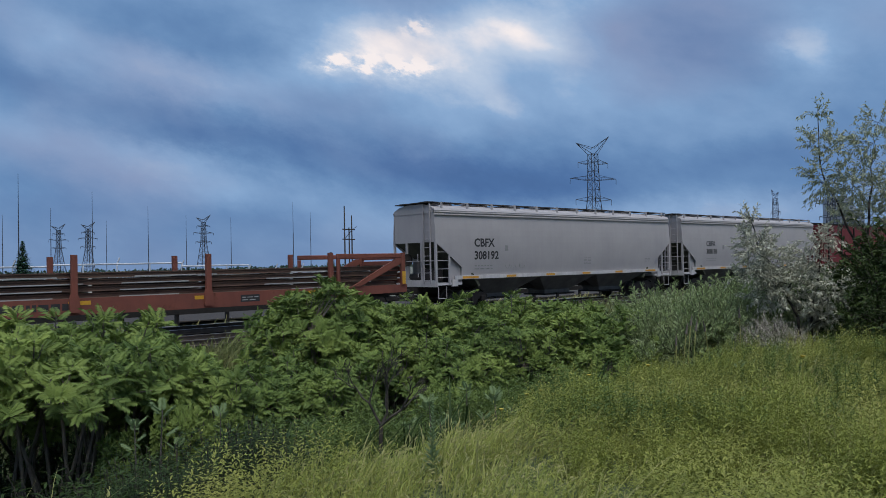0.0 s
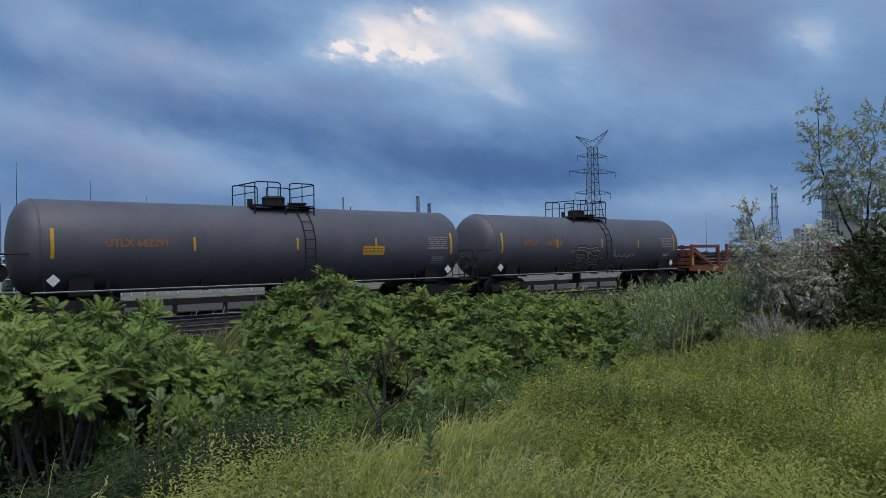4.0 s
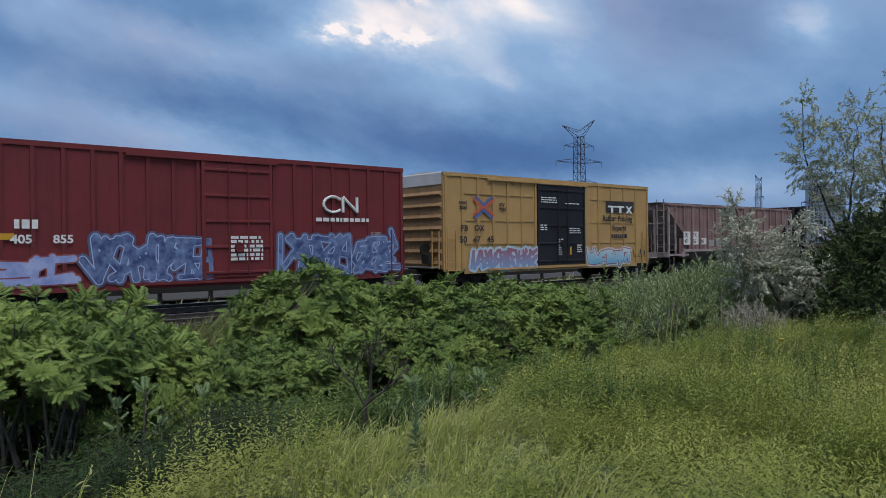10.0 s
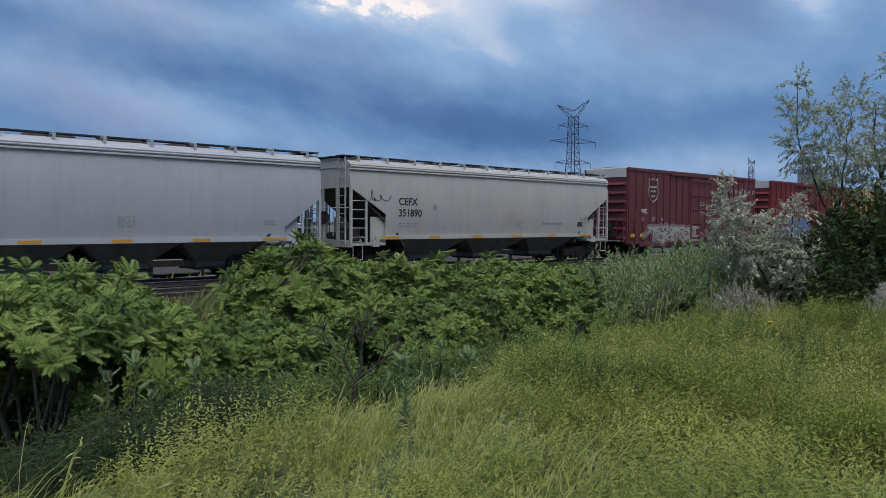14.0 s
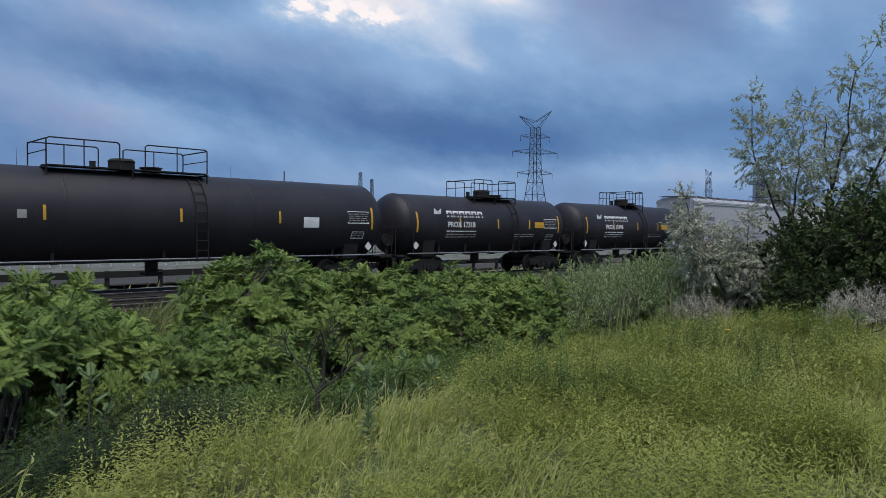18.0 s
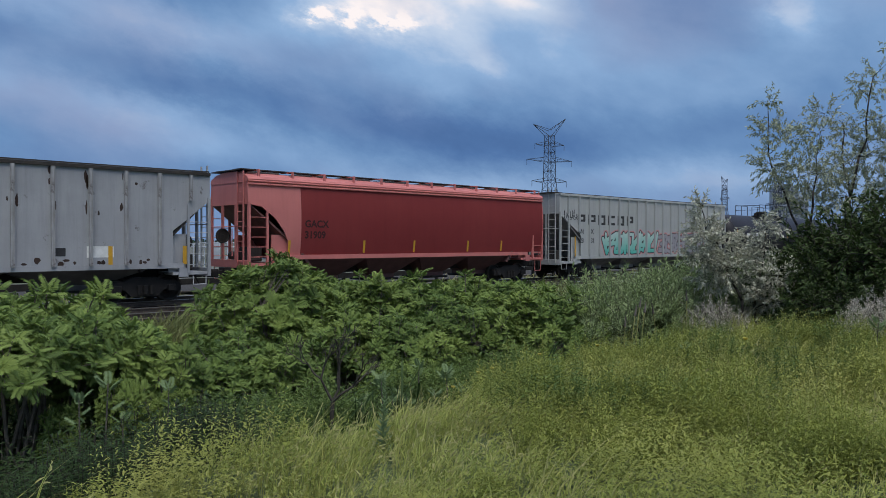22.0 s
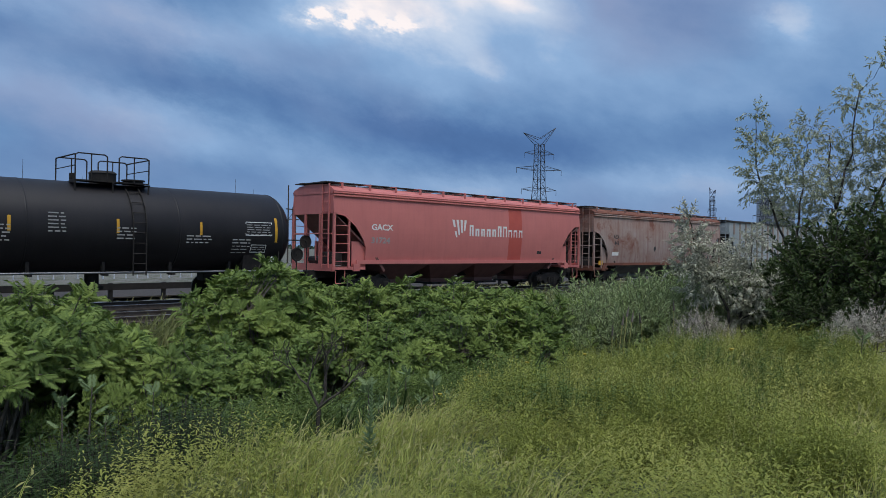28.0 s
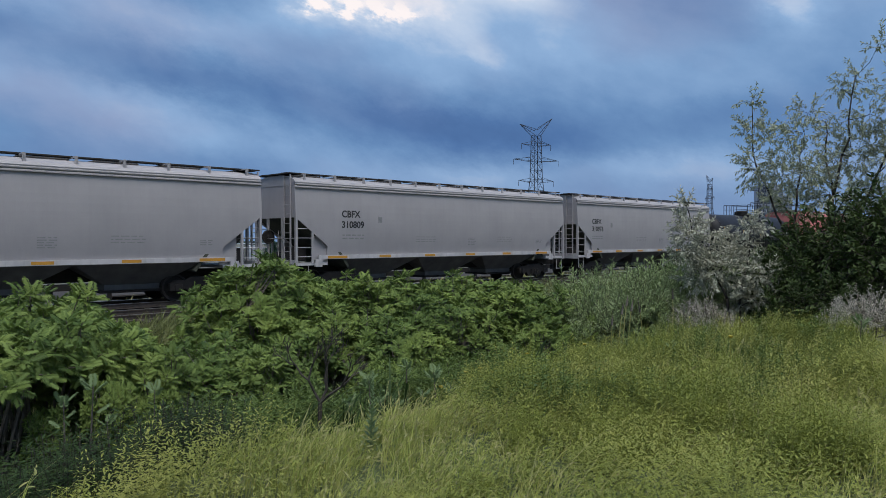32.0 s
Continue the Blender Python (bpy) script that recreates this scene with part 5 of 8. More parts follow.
# covered hoppers
def hopper(u0, u1, label, skin, ribbed=False, top=4.30, sill=1.46, bays=3, cut=1.75, cut_z=3.25, trim=None, n_ribs=16, shade=None, sill_mat=None, posts=True, round_cut=True, ladder_mat=None, rib_mat=None, roof_mat=None, web=0.62, bay_mat=None, cut_low=None):
    car, L = car_root("covered_hopper_car", label, u0, u1, "hopper car")
    a, b = -L / 2, L / 2
    trim = trim or skin
    bulge = 0.0 if ribbed else 0.11
    mid = (sill + top) / 2

    def depth(z):
        t = (z - mid) / (top - sill) * 2
        return (1.44 if ribbed else 1.39) + bulge * (1 - t * t) if z < top else 1.44 - (z - top) * 1.1

    # the side sheet, with its cut-away ends
    shape = [(cut_z, 0.0), (cut_z - 0.08, 0.32 * cut), (cut_z - 0.5, 0.66 * cut), (cut_z - 1.0, 0.90 * cut), (cut_z - 1.35, cut), (sill, cut)] if round_cut else [(cut_z, 0.0), (cut_low or max(2.35, cut_z - 1.4), cut), (sill, cut)]

    def edge(z):
        """Inset of the sheet's end at a height."""
        if z >= cut_z:
            return 0.0
        for (z1, i1), (z0, i0) in zip(shape, shape[1:]):
            if z >= z0:
                return i1 + (i0 - i1) * (z1 - z) / max(z1 - z0, 1e-6)
        return cut

    zs = sorted({round(z, 4) for z, _ in shape} | {round(sill + (cut_z - sill) * k / 8, 4) for k in range(9)}) + [cut_z + (top - cut_z) * k / 5 for k in range(1, 6)]
    for s in (-1, 1):
        vs, fs = [], []
        for z in zs:
            for x in (a + edge(z), b - edge(z)):
                vs += [(x, s * depth(z), z), (x, s * (depth(z) - 0.05), z)]
        for i in range(len(zs) - 1):
            o = 4 * i
            fs += [(o, o + 2, o + 6, o + 4), (o + 1, o + 5, o + 7, o + 3), (o, o + 4, o + 5, o + 1), (o + 2, o + 3, o + 7, o + 6)]
        part("side_sheet", Mesh().add(vs, fs), skin, car)
    # roof
    prof = [(-1.44, top - 0.10), (-1.47, top), (-1.40, top + 0.09), (-1.0, top + 0.24), (-0.45, top + 0.31), (0.45, top + 0.31), (1.0, top + 0.24), (1.40, top + 0.09), (1.47, top), (1.44, top - 0.10)]
    if ribbed:
        prof = [(-1.44, top - 0.08), (-1.50, top - 0.08), (-1.50, top + 0.02), (-1.0, top + 0.08), (1.0, top + 0.08), (1.50, top + 0.02), (1.50, top - 0.08), (1.44, top - 0.08)]
    part("roof", Mesh().cross(prof, a, b), roof_mat or skin, car)
    if not ribbed:
        part("roof_moulding", Mesh().cross([(-1.455, top - 0.22), (-1.49, top - 0.20), (-1.49, top - 0.16), (-1.455, top - 0.14)], a, b).cross([(-1.455, top - 0.11), (-1.485, top - 0.09), (-1.485, top - 0.06), (-1.455, top - 0.04)], a, b), skin, car)
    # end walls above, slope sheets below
    # Slope tone: the recess's shade put into colour, unless a dusty paint is given.
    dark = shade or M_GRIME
    for s in (-1, 1):
        e = s * L / 2
        inn = lambda d: e - s * d
        part("end_sheet", Mesh().box(min(inn(0.02), inn(0.08)), max(inn(0.02), inn(0.08)), -1.40, 1.40, cut_z, top), skin, car)
        part("slope_sheet", Mesh().prism([(inn(0.04), cut_z + 0.02), (inn(0.10), cut_z + 0.02), (inn(cut + 0.55), 1.75), (inn(cut + 1.1), 1.05), (inn(cut + 1.0), 1.0), (inn(cut + 0.45), 1.7)], -1.41, 1.41), dark, car, "sloping hopper end with shade and dirt in its colour")
        part("end_platform", Mesh().box(min(e, inn(cut)), max(e, inn(cut)), -1.45, 1.45, sill - 0.36, sill - 0.26).box(min(inn(-0.02), inn(0.1)), max(inn(-0.02), inn(0.1)), -1.47, 1.47, sill - 0.42, sill - 0.14), sill_mat or trim, car)
        part("centre_sill", shared("stub_sill", lambda: Mesh().box(-0.6, 2.4, -0.22, 0.22, 0.72, 1.05, 0.02), M_BLACK), None, car, at=(e - s * 0.3, 0, 0)).rotation_euler = (0, 0, math.pi if s > 0 else 0)
        lm = ladder_mat or trim
        for y in (-1.30, 1.30):
            part("bolster_web", Mesh().box(min(inn(cut * web), inn(cut + 0.1)), max(inn(cut * web), inn(cut + 0.1)), y - 0.02, y + 0.02, sill - 0.26, 2.25 if web > 0.5 else 2.55), skin, car)
        for y in (-0.5, 0.55):
            part("end_post", Mesh().box(min(inn(0.0), inn(0.08)), max(inn(0.0), inn(0.08)), y - 0.05, y + 0.05, sill - 0.3, cut_z), lm, car)
        for y in (-1.45, 1.45):
            part("corner_post", Mesh().box(min(inn(0.0), inn(0.09)), max(inn(0.0), inn(0.09)), y - 0.05, y + 0.05, sill - 0.4, cut_z + 0.1), lm, car)
            part("brace_post", Mesh().box(min(inn(0.74), inn(0.82)), max(inn(0.74), inn(0.82)), y - 0.04, y + 0.04, sill - 0.3, cut_z - 0.15), lm, car)
            r = Mesh()
            for k in range(5):
                z = sill - 0.02 + k * 0.36
                r.rod((inn(0.05), y, z), (inn(0.78), y, z), 0.016, 5)
            part("rungs", r, lm, car)
            st = Mesh().path([(inn(0.15), y, sill - 0.4), (inn(0.15), y, 0.55), (inn(0.6), y, 0.55), (inn(0.6), y, sill - 0.4)], 0.018)
            part("sill_step", st, lm, car)
        ladder(car, inn(-0.03), -0.95, sill - 0.3, top + 0.3, lm, 0.45, "y")
        hr = Mesh().path([(inn(-0.04), -1.4, cut_z - 0.8), (inn(-0.04), 1.4, cut_z - 0.8)], 0.018).path([(inn(-0.02), -0.3, sill), (inn(-0.02), -0.3, sill + 1.0)], 0.02)
        part("end_rail", hr, lm, car)
        bw = Mesh()
        bw.disc((inn(0.02), 0.5, sill + 0.75), 0.27, 0.03, 18, 0.2)
        part("brake_gear", bw.box(min(inn(0.35), inn(0.9)), max(inn(0.35), inn(0.9)), -0.9, -0.1, sill - 0.2, sill + 0.35, 0.05).rod((inn(0.6), 0.2, sill), (inn(0.6), 0.95, sill), 0.16, 10), M_GRIME, car)
    # side sills
    for s in (-1, 1):
        y = s * 1.47
        part("side_sill", Mesh().box(a + cut * 0.72, b - cut * 0.72, min(y, y - s * 0.08), max(y, y - s * 0.08), sill - 0.13, sill + 0.03), sill_mat or trim, car)
        for e in (a + cut * 0.72, b - cut * 0.72):
            part("jacking_pad", Mesh().box(e - 0.16, e + 0.16, min(y, y - s * 0.1), max(y, y - s * 0.1), sill - 0.42, sill - 0.131), sill_mat or trim, car)
    # discharge bays
    n = bays
    x0, x1 = a + cut + 0.75, b - cut - 0.75
    w = (x1 - x0) / n
    for i in range(n):
        c = x0 + w * (i + 0.5)
        rings = []
        for z, hx, hy in ((sill - 0.1, w * 0.52, 1.40), (0.62, w * 0.22, 0.55), (0.45, w * 0.22, 0.55)):
            rings.append([(c - hx, -hy, z), (c + hx, -hy, z), (c + hx, hy, z), (c - hx, hy, z)])
        p = part("discharge_bay", Mesh().loft(rings), bay_mat or M_BAY, car)
        part("outlet_gate", Mesh().box(c - w * 0.26, c + w * 0.26, -0.75, 0.75, 0.36, 0.449, 0.02).rod((c - 0.3, -0.9, 0.42), (c - 0.3, 0.9, 0.42), 0.04), M_BLACK, p)
    # Black plate added between the bays, standing in for their shaded gaps.
    part("bay_partition", Mesh().box(x0 - 0.5, x1 + 0.5, -0.12, 0.12, 0.72, sill - 0.02), M_BLACK, car)
    # roof walk with hatches
    wz = top + (0.36 if not ribbed else 0.085)
    part("running_board", Mesh().box(a - 0.05, b + 0.05, -0.95, -0.55, wz, wz + 0.04).box(a - 0.05, b + 0.05, 0.55, 0.95, wz, wz + 0.04).box(a - 0.1, a + 0.5, -1.2, 1.2, wz - 0.02, wz + 0.02).box(b - 0.5, b + 0.1, -1.2, 1.2, wz - 0.02, wz + 0.02), M_GRIME, car, "grated roof walk")
    k = int(L / 1.35)
    sp = shared("walk_support" + str(id(trim)), lambda: Mesh().prism([(-0.045, 0.0), (0.045, 0.0), (0.045, 0.27), (-0.045, 0.27)], -1.36, -1.30).box(-0.03, 0.03, -1.36, -0.5, 0.24, 0.28), trim)
    for i in range(0 if ribbed else k):
        part("walk_support", sp, None, car, at=(a + 0.5 + (L - 1.0) * i / (k - 1), 0, top + 0.09 if not ribbed else top - 0.09))
    hm = shared("hatch", lambda: Mesh().box(-0.75, 0.75, -0.38, 0.38, 0, 0.10, 0.04), M_GRIME)
    for i in range(int(L / 2.2)):
        part("hatch", hm, None, car, at=(a + 1.2 + i * 2.2, 0, top + (0.28 if not ribbed else 0.07)))
    if ribbed:
        rib = shared("hopper_rib" + str(id(skin)) + str(round(top - sill, 2)), lambda: Mesh().prism([(-0.05, sill), (0.05, sill), (0.05, top - 0.09), (-0.05, top - 0.09)], -1.545, -1.44), rib_mat or skin)
        rib2 = shared("hopper_rib_s" + str(id(skin)), lambda: Mesh().prism([(-0.05, cut_z - 0.95), (0.05, cut_z - 0.95), (0.05, top - 0.09), (-0.05, top - 0.09)], -1.545, -1.44), rib_mat or skin)
        for i in range(n_ribs):
            x = a + 0.7 + (L - 1.4) * i / (n_ribs - 1)
            ins = min(x - a, b - x)
            part("side_rib", rib if ins > cut + 0.05 else rib2 if ins > 0.70 * cut else shared("hopper_rib_t" + str(id(skin)), lambda: Mesh().prism([(-0.05, cut_z - 0.02), (0.05, cut_z - 0.02), (0.05, top - 0.09), (-0.05, top - 0.09)], -1.545, -1.44), rib_mat or skin), None, car, at=(x, 0, 0))
    gear(car, L)
    return car, L, depth


def scars(car, L, n_ribs, top, low, depth, seed, material, amount=1.0):
    """Flaked patches where paint is lost: drips under the roof edge beside the ribs, chips along the bottom."""
    rng = random.Random(seed)
    m = Mesh()

    def blob(x, z, w, h):
        pts = [(x + w * rng.uniform(0.6, 1.1) * math.cos(6.283 * i / 9), z + h * rng.uniform(0.6, 1.1) * math.sin(6.283 * i / 9)) for i in range(9)]
        m.add([(u, -depth(v) - 0.004, v) for u, v in pts], [tuple(range(9))])

    for i in range(n_ribs):
        x = -L / 2 + 0.7 + (L - 1.4) * i / (n_ribs - 1)
        if abs(x) > L / 2 - 2.3:
            continue
        for _ in range(int(rng.uniform(1, 4) * amount + 0.5)):
            blob(x + rng.choice((-1, 1)) * rng.uniform(0.07, 0.14), rng.uniform(top - 1.4, top - 0.15), rng.uniform(0.02, 0.06), rng.uniform(0.06, 0.28))
        for _ in range(int(rng.uniform(1, 3) * amount + 0.5)):
            blob(x + rng.uniform(0.08, 0.8), rng.uniform(low + 0.05, low + 0.2), rng.uniform(0.04, 0.12), rng.uniform(0.04, 0.14))
        if rng.random() < 0.5 * amount:
            blob(x + rng.uniform(0.1, 0.8), rng.uniform(low + 0.6, top - 0.3), rng.uniform(0.03, 0.08), rng.uniform(0.04, 0.10))
    part("rust_scar", m.data("rust_scar", material), None, car, "dark flaked rust patches")


def yellow_marks(car, xs, z0, z1, depth, w=0.09):
    for x in xs:
        plate(car, x - w / 2, x + w / 2, z0, z1, M_YELLOW, depth, "reflector", label="yellow reflective strip")


# tank cars
def tank_car(u0, u1, label, skin, r=1.5, zc=2.5, plat=(0.0, 5.0), mark_mat=M_WHITE):
    car, L = car_root("tank_car", label, u0, u1, "tank car")
    n = 40
    rings = []
    prof = [(0.0, 0.05), (0.05, 0.40), (0.14, 0.66), (0.28, 0.85), (0.45, 0.95), (0.66, 1.0)]
    for d, k in prof:
        rings.append((-L / 2 + d, k))
    for s in range(1, 8):
        rings.append((-L / 2 + 0.66 + (L - 1.32) * s / 8, 1.0))
    for d, k in reversed(prof):
        rings.append((L / 2 - d, k))
    part("tank", Mesh().loft([[(x, k * r * math.cos(6.28319 * i / n), zc + k * r * math.sin(6.28319 * i / n)) for i in range(n)] for x, k in rings]), skin, car, smooth=True)
    for x in (-L / 2 + 0.64, -L / 6, L / 6, L / 2 - 0.64):
        part("weld_band", Mesh().loft([[(x + d, (r + h) * math.cos(6.28319 * i / n), zc + (r + h) * math.sin(6.28319 * i / n)) for i in range(n)] for d, h in ((-0.03, -0.01), (-0.025, 0.006), (0.025, 0.006), (0.03, -0.01))]), skin, car, smooth=True)

    def depth(z):
        return math.sqrt(max(0.05, r * r - (z - zc) ** 2))

    # platform, rails, valve dome
    p0, p1 = plat
    top = zc + r
    pl = Mesh().box(p0, p1, -0.95, -0.35, top - 0.02, top + 0.02).box(p0, p1, 0.35, 0.95, top - 0.02, top + 0.02)
    for x in (p0, p1, (p0 + p1) / 2):
        pl.box(x - 0.03, x + 0.03, -1.0, 1.0, top - 0.08, top - 0.03)
        for y in (-0.95, 0.95):
            pl.rod((x, y, top - 0.05), (x, y * 0.98, zc + r * 0.74), 0.03, 5)
    pf = part("platform", pl, M_BLACK, car, "black grated top platform")
    for s in (-1, 1):
        y = s * 0.95
        w = (p1 - p0)
        for q0, q1 in ((p0, p0 + w * 0.42), (p0 + w * 0.58, p1)):
            m = Mesh().path([(q0, y, top), (q0, y, top + 0.78), (q0 + 0.08, y, top + 0.84), (q1 - 0.08, y, top + 0.84), (q1, y, top + 0.78), (q1, y, top)], 0.022).path([((q0 + q1) / 2, y, top), ((q0 + q1) / 2, y, top + 0.84)], 0.018)
            part("handrail", m, M_BLACK, pf)
    for x in (p0, p1):
        part("handrail", Mesh().path([(x, -0.95, top + 0.80), (x, 0.95, top + 0.80)], 0.022).path([(x, -0.95, top + 0.45), (x, 0.95, top + 0.45)], 0.016), M_BLACK, pf)
    c = (p0 + p1) / 2
    part("valve_dome", Mesh().rod((c, 0, top - 0.06), (c, 0, top + 0.32), 0.42, 20).rod((c, 0, top + 0.32), (c, 0, top + 0.40), 0.45, 20, 0.36), M_BLACK, car)
    part("manway", Mesh().rod((c + 1.0, 0, top - 0.06), (c + 1.0, 0, top + 0.14), 0.33, 18).rod((c + 1.0, 0, top + 0.14), (c + 1.0, 0, top + 0.18), 0.38, 18).rod((c - 0.9, 0.1, top - 0.05), (c - 0.9, 0.1, top + 0.28), 0.10, 10), M_BLACK, car)
    # ladders up to the platform, following the shell
    for s in (-1, 1):
        m = Mesh()
        pts = [(s * (r + 0.06) * math.cos(t), zc + (r + 0.06) * math.sin(t)) for t in (1.05, 0.8, 0.5, 0.2, 0.0)] + [(s * (r + 0.06), 1.0)]
        for d in (-0.21, 0.21):
            m.path([(p1 - 0.5 + d, y, z) for y, z in pts], 0.022)
        zz = 1.05
        while zz < zc + r * 0.8:
            y = s * ((r + 0.06) if zz < zc else (0.06 + depth(zz)))
            m.rod((p1 - 0.71, y, zz), (p1 - 0.29, y, zz), 0.015, 5)
            zz += 0.33
        part("ladder", m, M_BLACK, car)
    # sills, saddles, running rail, end platforms
    for s in (-1, 1):
        e = s * L / 2
        inn = lambda d: e - s * d
        part("bolster_saddle", Mesh().cross([(-1.25, zc - r * 0.52), (-1.15, 0.95), (1.15, 0.95), (1.25, zc - r * 0.52), (0.5, zc - r * 0.95), (-0.5, zc - r * 0.95)], min(inn(1.45), inn(2.15)), max(inn(1.45), inn(2.15))), M_BLACK, car)
        part("stub_sill", Mesh().box(min(inn(-0.55), inn(3.2)), max(inn(-0.55), inn(3.2)), -0.26, 0.26, 0.72, 1.06, 0.02), M_BLACK, car)
        part("end_platform", Mesh().box(min(inn(-0.5), inn(0.35)), max(inn(-0.5), inn(0.35)), -1.35, 1.35, 0.96, 1.04).box(min(inn(-0.5), inn(-0.4)), max(inn(-0.5), inn(-0.4)), -1.35, 1.35, 0.80, 1.04), M_BLACK, car)
        for y in (-1.33, 1.33):
            part("grab_rail", Mesh().path([(inn(0.75), y, 1.0), (inn(0.75), y, 2.15), (inn(0.65), y, 2.25), (inn(-0.42), y, 2.25), (inn(-0.5), y, 2.15), (inn(-0.5), y, 0.9)], 0.022), M_BLACK, car)
            part("sill_step", Mesh().path([(inn(-0.45), y, 0.9), (inn(-0.45), y, 0.5), (inn(-0.05), y, 0.5), (inn(-0.05), y, 0.9)], 0.018), M_BLACK, car)
        bw = Mesh()
        bw.disc((inn(-0.35), -0.9, 1.7), 0.26, 0.03, 16, 0.2)
        part("brake_wheel", bw.rod((inn(-0.35), -0.86, 1.0), (inn(-0.35), -0.86, 1.7), 0.03, 5), M_BLACK, car)
        part("hazard_placard", Mesh().add([(inn(1.0) + a, -depth(1.68) - 0.03, 1.45 + b_) for a, b_ in ((0, -0.19), (0.19, 0), (0, 0.19), (-0.19, 0))], [(0, 1, 2, 3)]), M_WHITE, car, "white diamond placard")
        yellow_marks(car, (inn(0.95),), zc - 0.35, zc + 0.55, depth, 0.10)
    for y in (-1.36, 1.36):
        part("running_rail", Mesh().path([(-L / 2 + 0.4, y, 1.10), (L / 2 - 0.4, y, 1.10)], 0.025), M_GALV, car)
    for k in range(5):
        x = -L / 2 + 2.6 + (L - 5.2) * k / 4
        part("rail_bracket", shared("rail_bracket", lambda: Mesh().box(-0.05, 0.05, -1.37, -1.0, 0.99, 1.06).box(-0.05, 0.05, -1.05, -0.9, 1.0, 1.5), M_BLACK), None, car, at=(x, 0, 0))
    part("outlet", Mesh().rod((0, 0, 0.55), (0, 0, zc - r + 0.2), 0.22, 12).box(-0.3, 0.3, -0.3, 0.3, 0.5, 0.62, 0.03), M_BLACK, car)
    # printed panels
    yellow_marks(car, [-L / 2 + L * k / 5 for k in (1.5, 2.6, 3.6)], zc - 0.15, zc + 0.3, depth, 0.085)
    bars(car, L / 2 - 2.15, zc + 0.25, 0.95, 5, M_FADED, depth, 0.03, 0.085, 5)
    bars(car, L / 2 - 1.9, zc - 0.55, 0.5, 3, M_FADED, depth, 0.03, 0.075, 6)
    for fx, fz, fw, fh in ((L / 2 - 2.2, zc - 0.12, 1.05, 0.47), (L / 2 - 1.95, zc - 0.74, 0.6, 0.27)):
        m = Mesh()
        for x0, x1, z0, z1 in ((fx, fx + fw, fz, fz + 0.025), (fx, fx + fw, fz + fh, fz + fh + 0.025), (fx, fx + 0.025, fz, fz + fh), (fx + fw, fx + fw + 0.025, fz, fz + fh + 0.025)):
            y0, y1 = -depth(z0) - 0.006, -depth(z1) - 0.006
            m.add([(x0, y0, z0), (x1, y0, z0), (x1, y1, z1), (x0, y1, z1)], [(0, 1, 2, 3)])
        part("panel_outline", m.data("panel_outline", mark_mat), None, car)
    gear(car, L, 1.8, 0.75)
    return car, L, depth


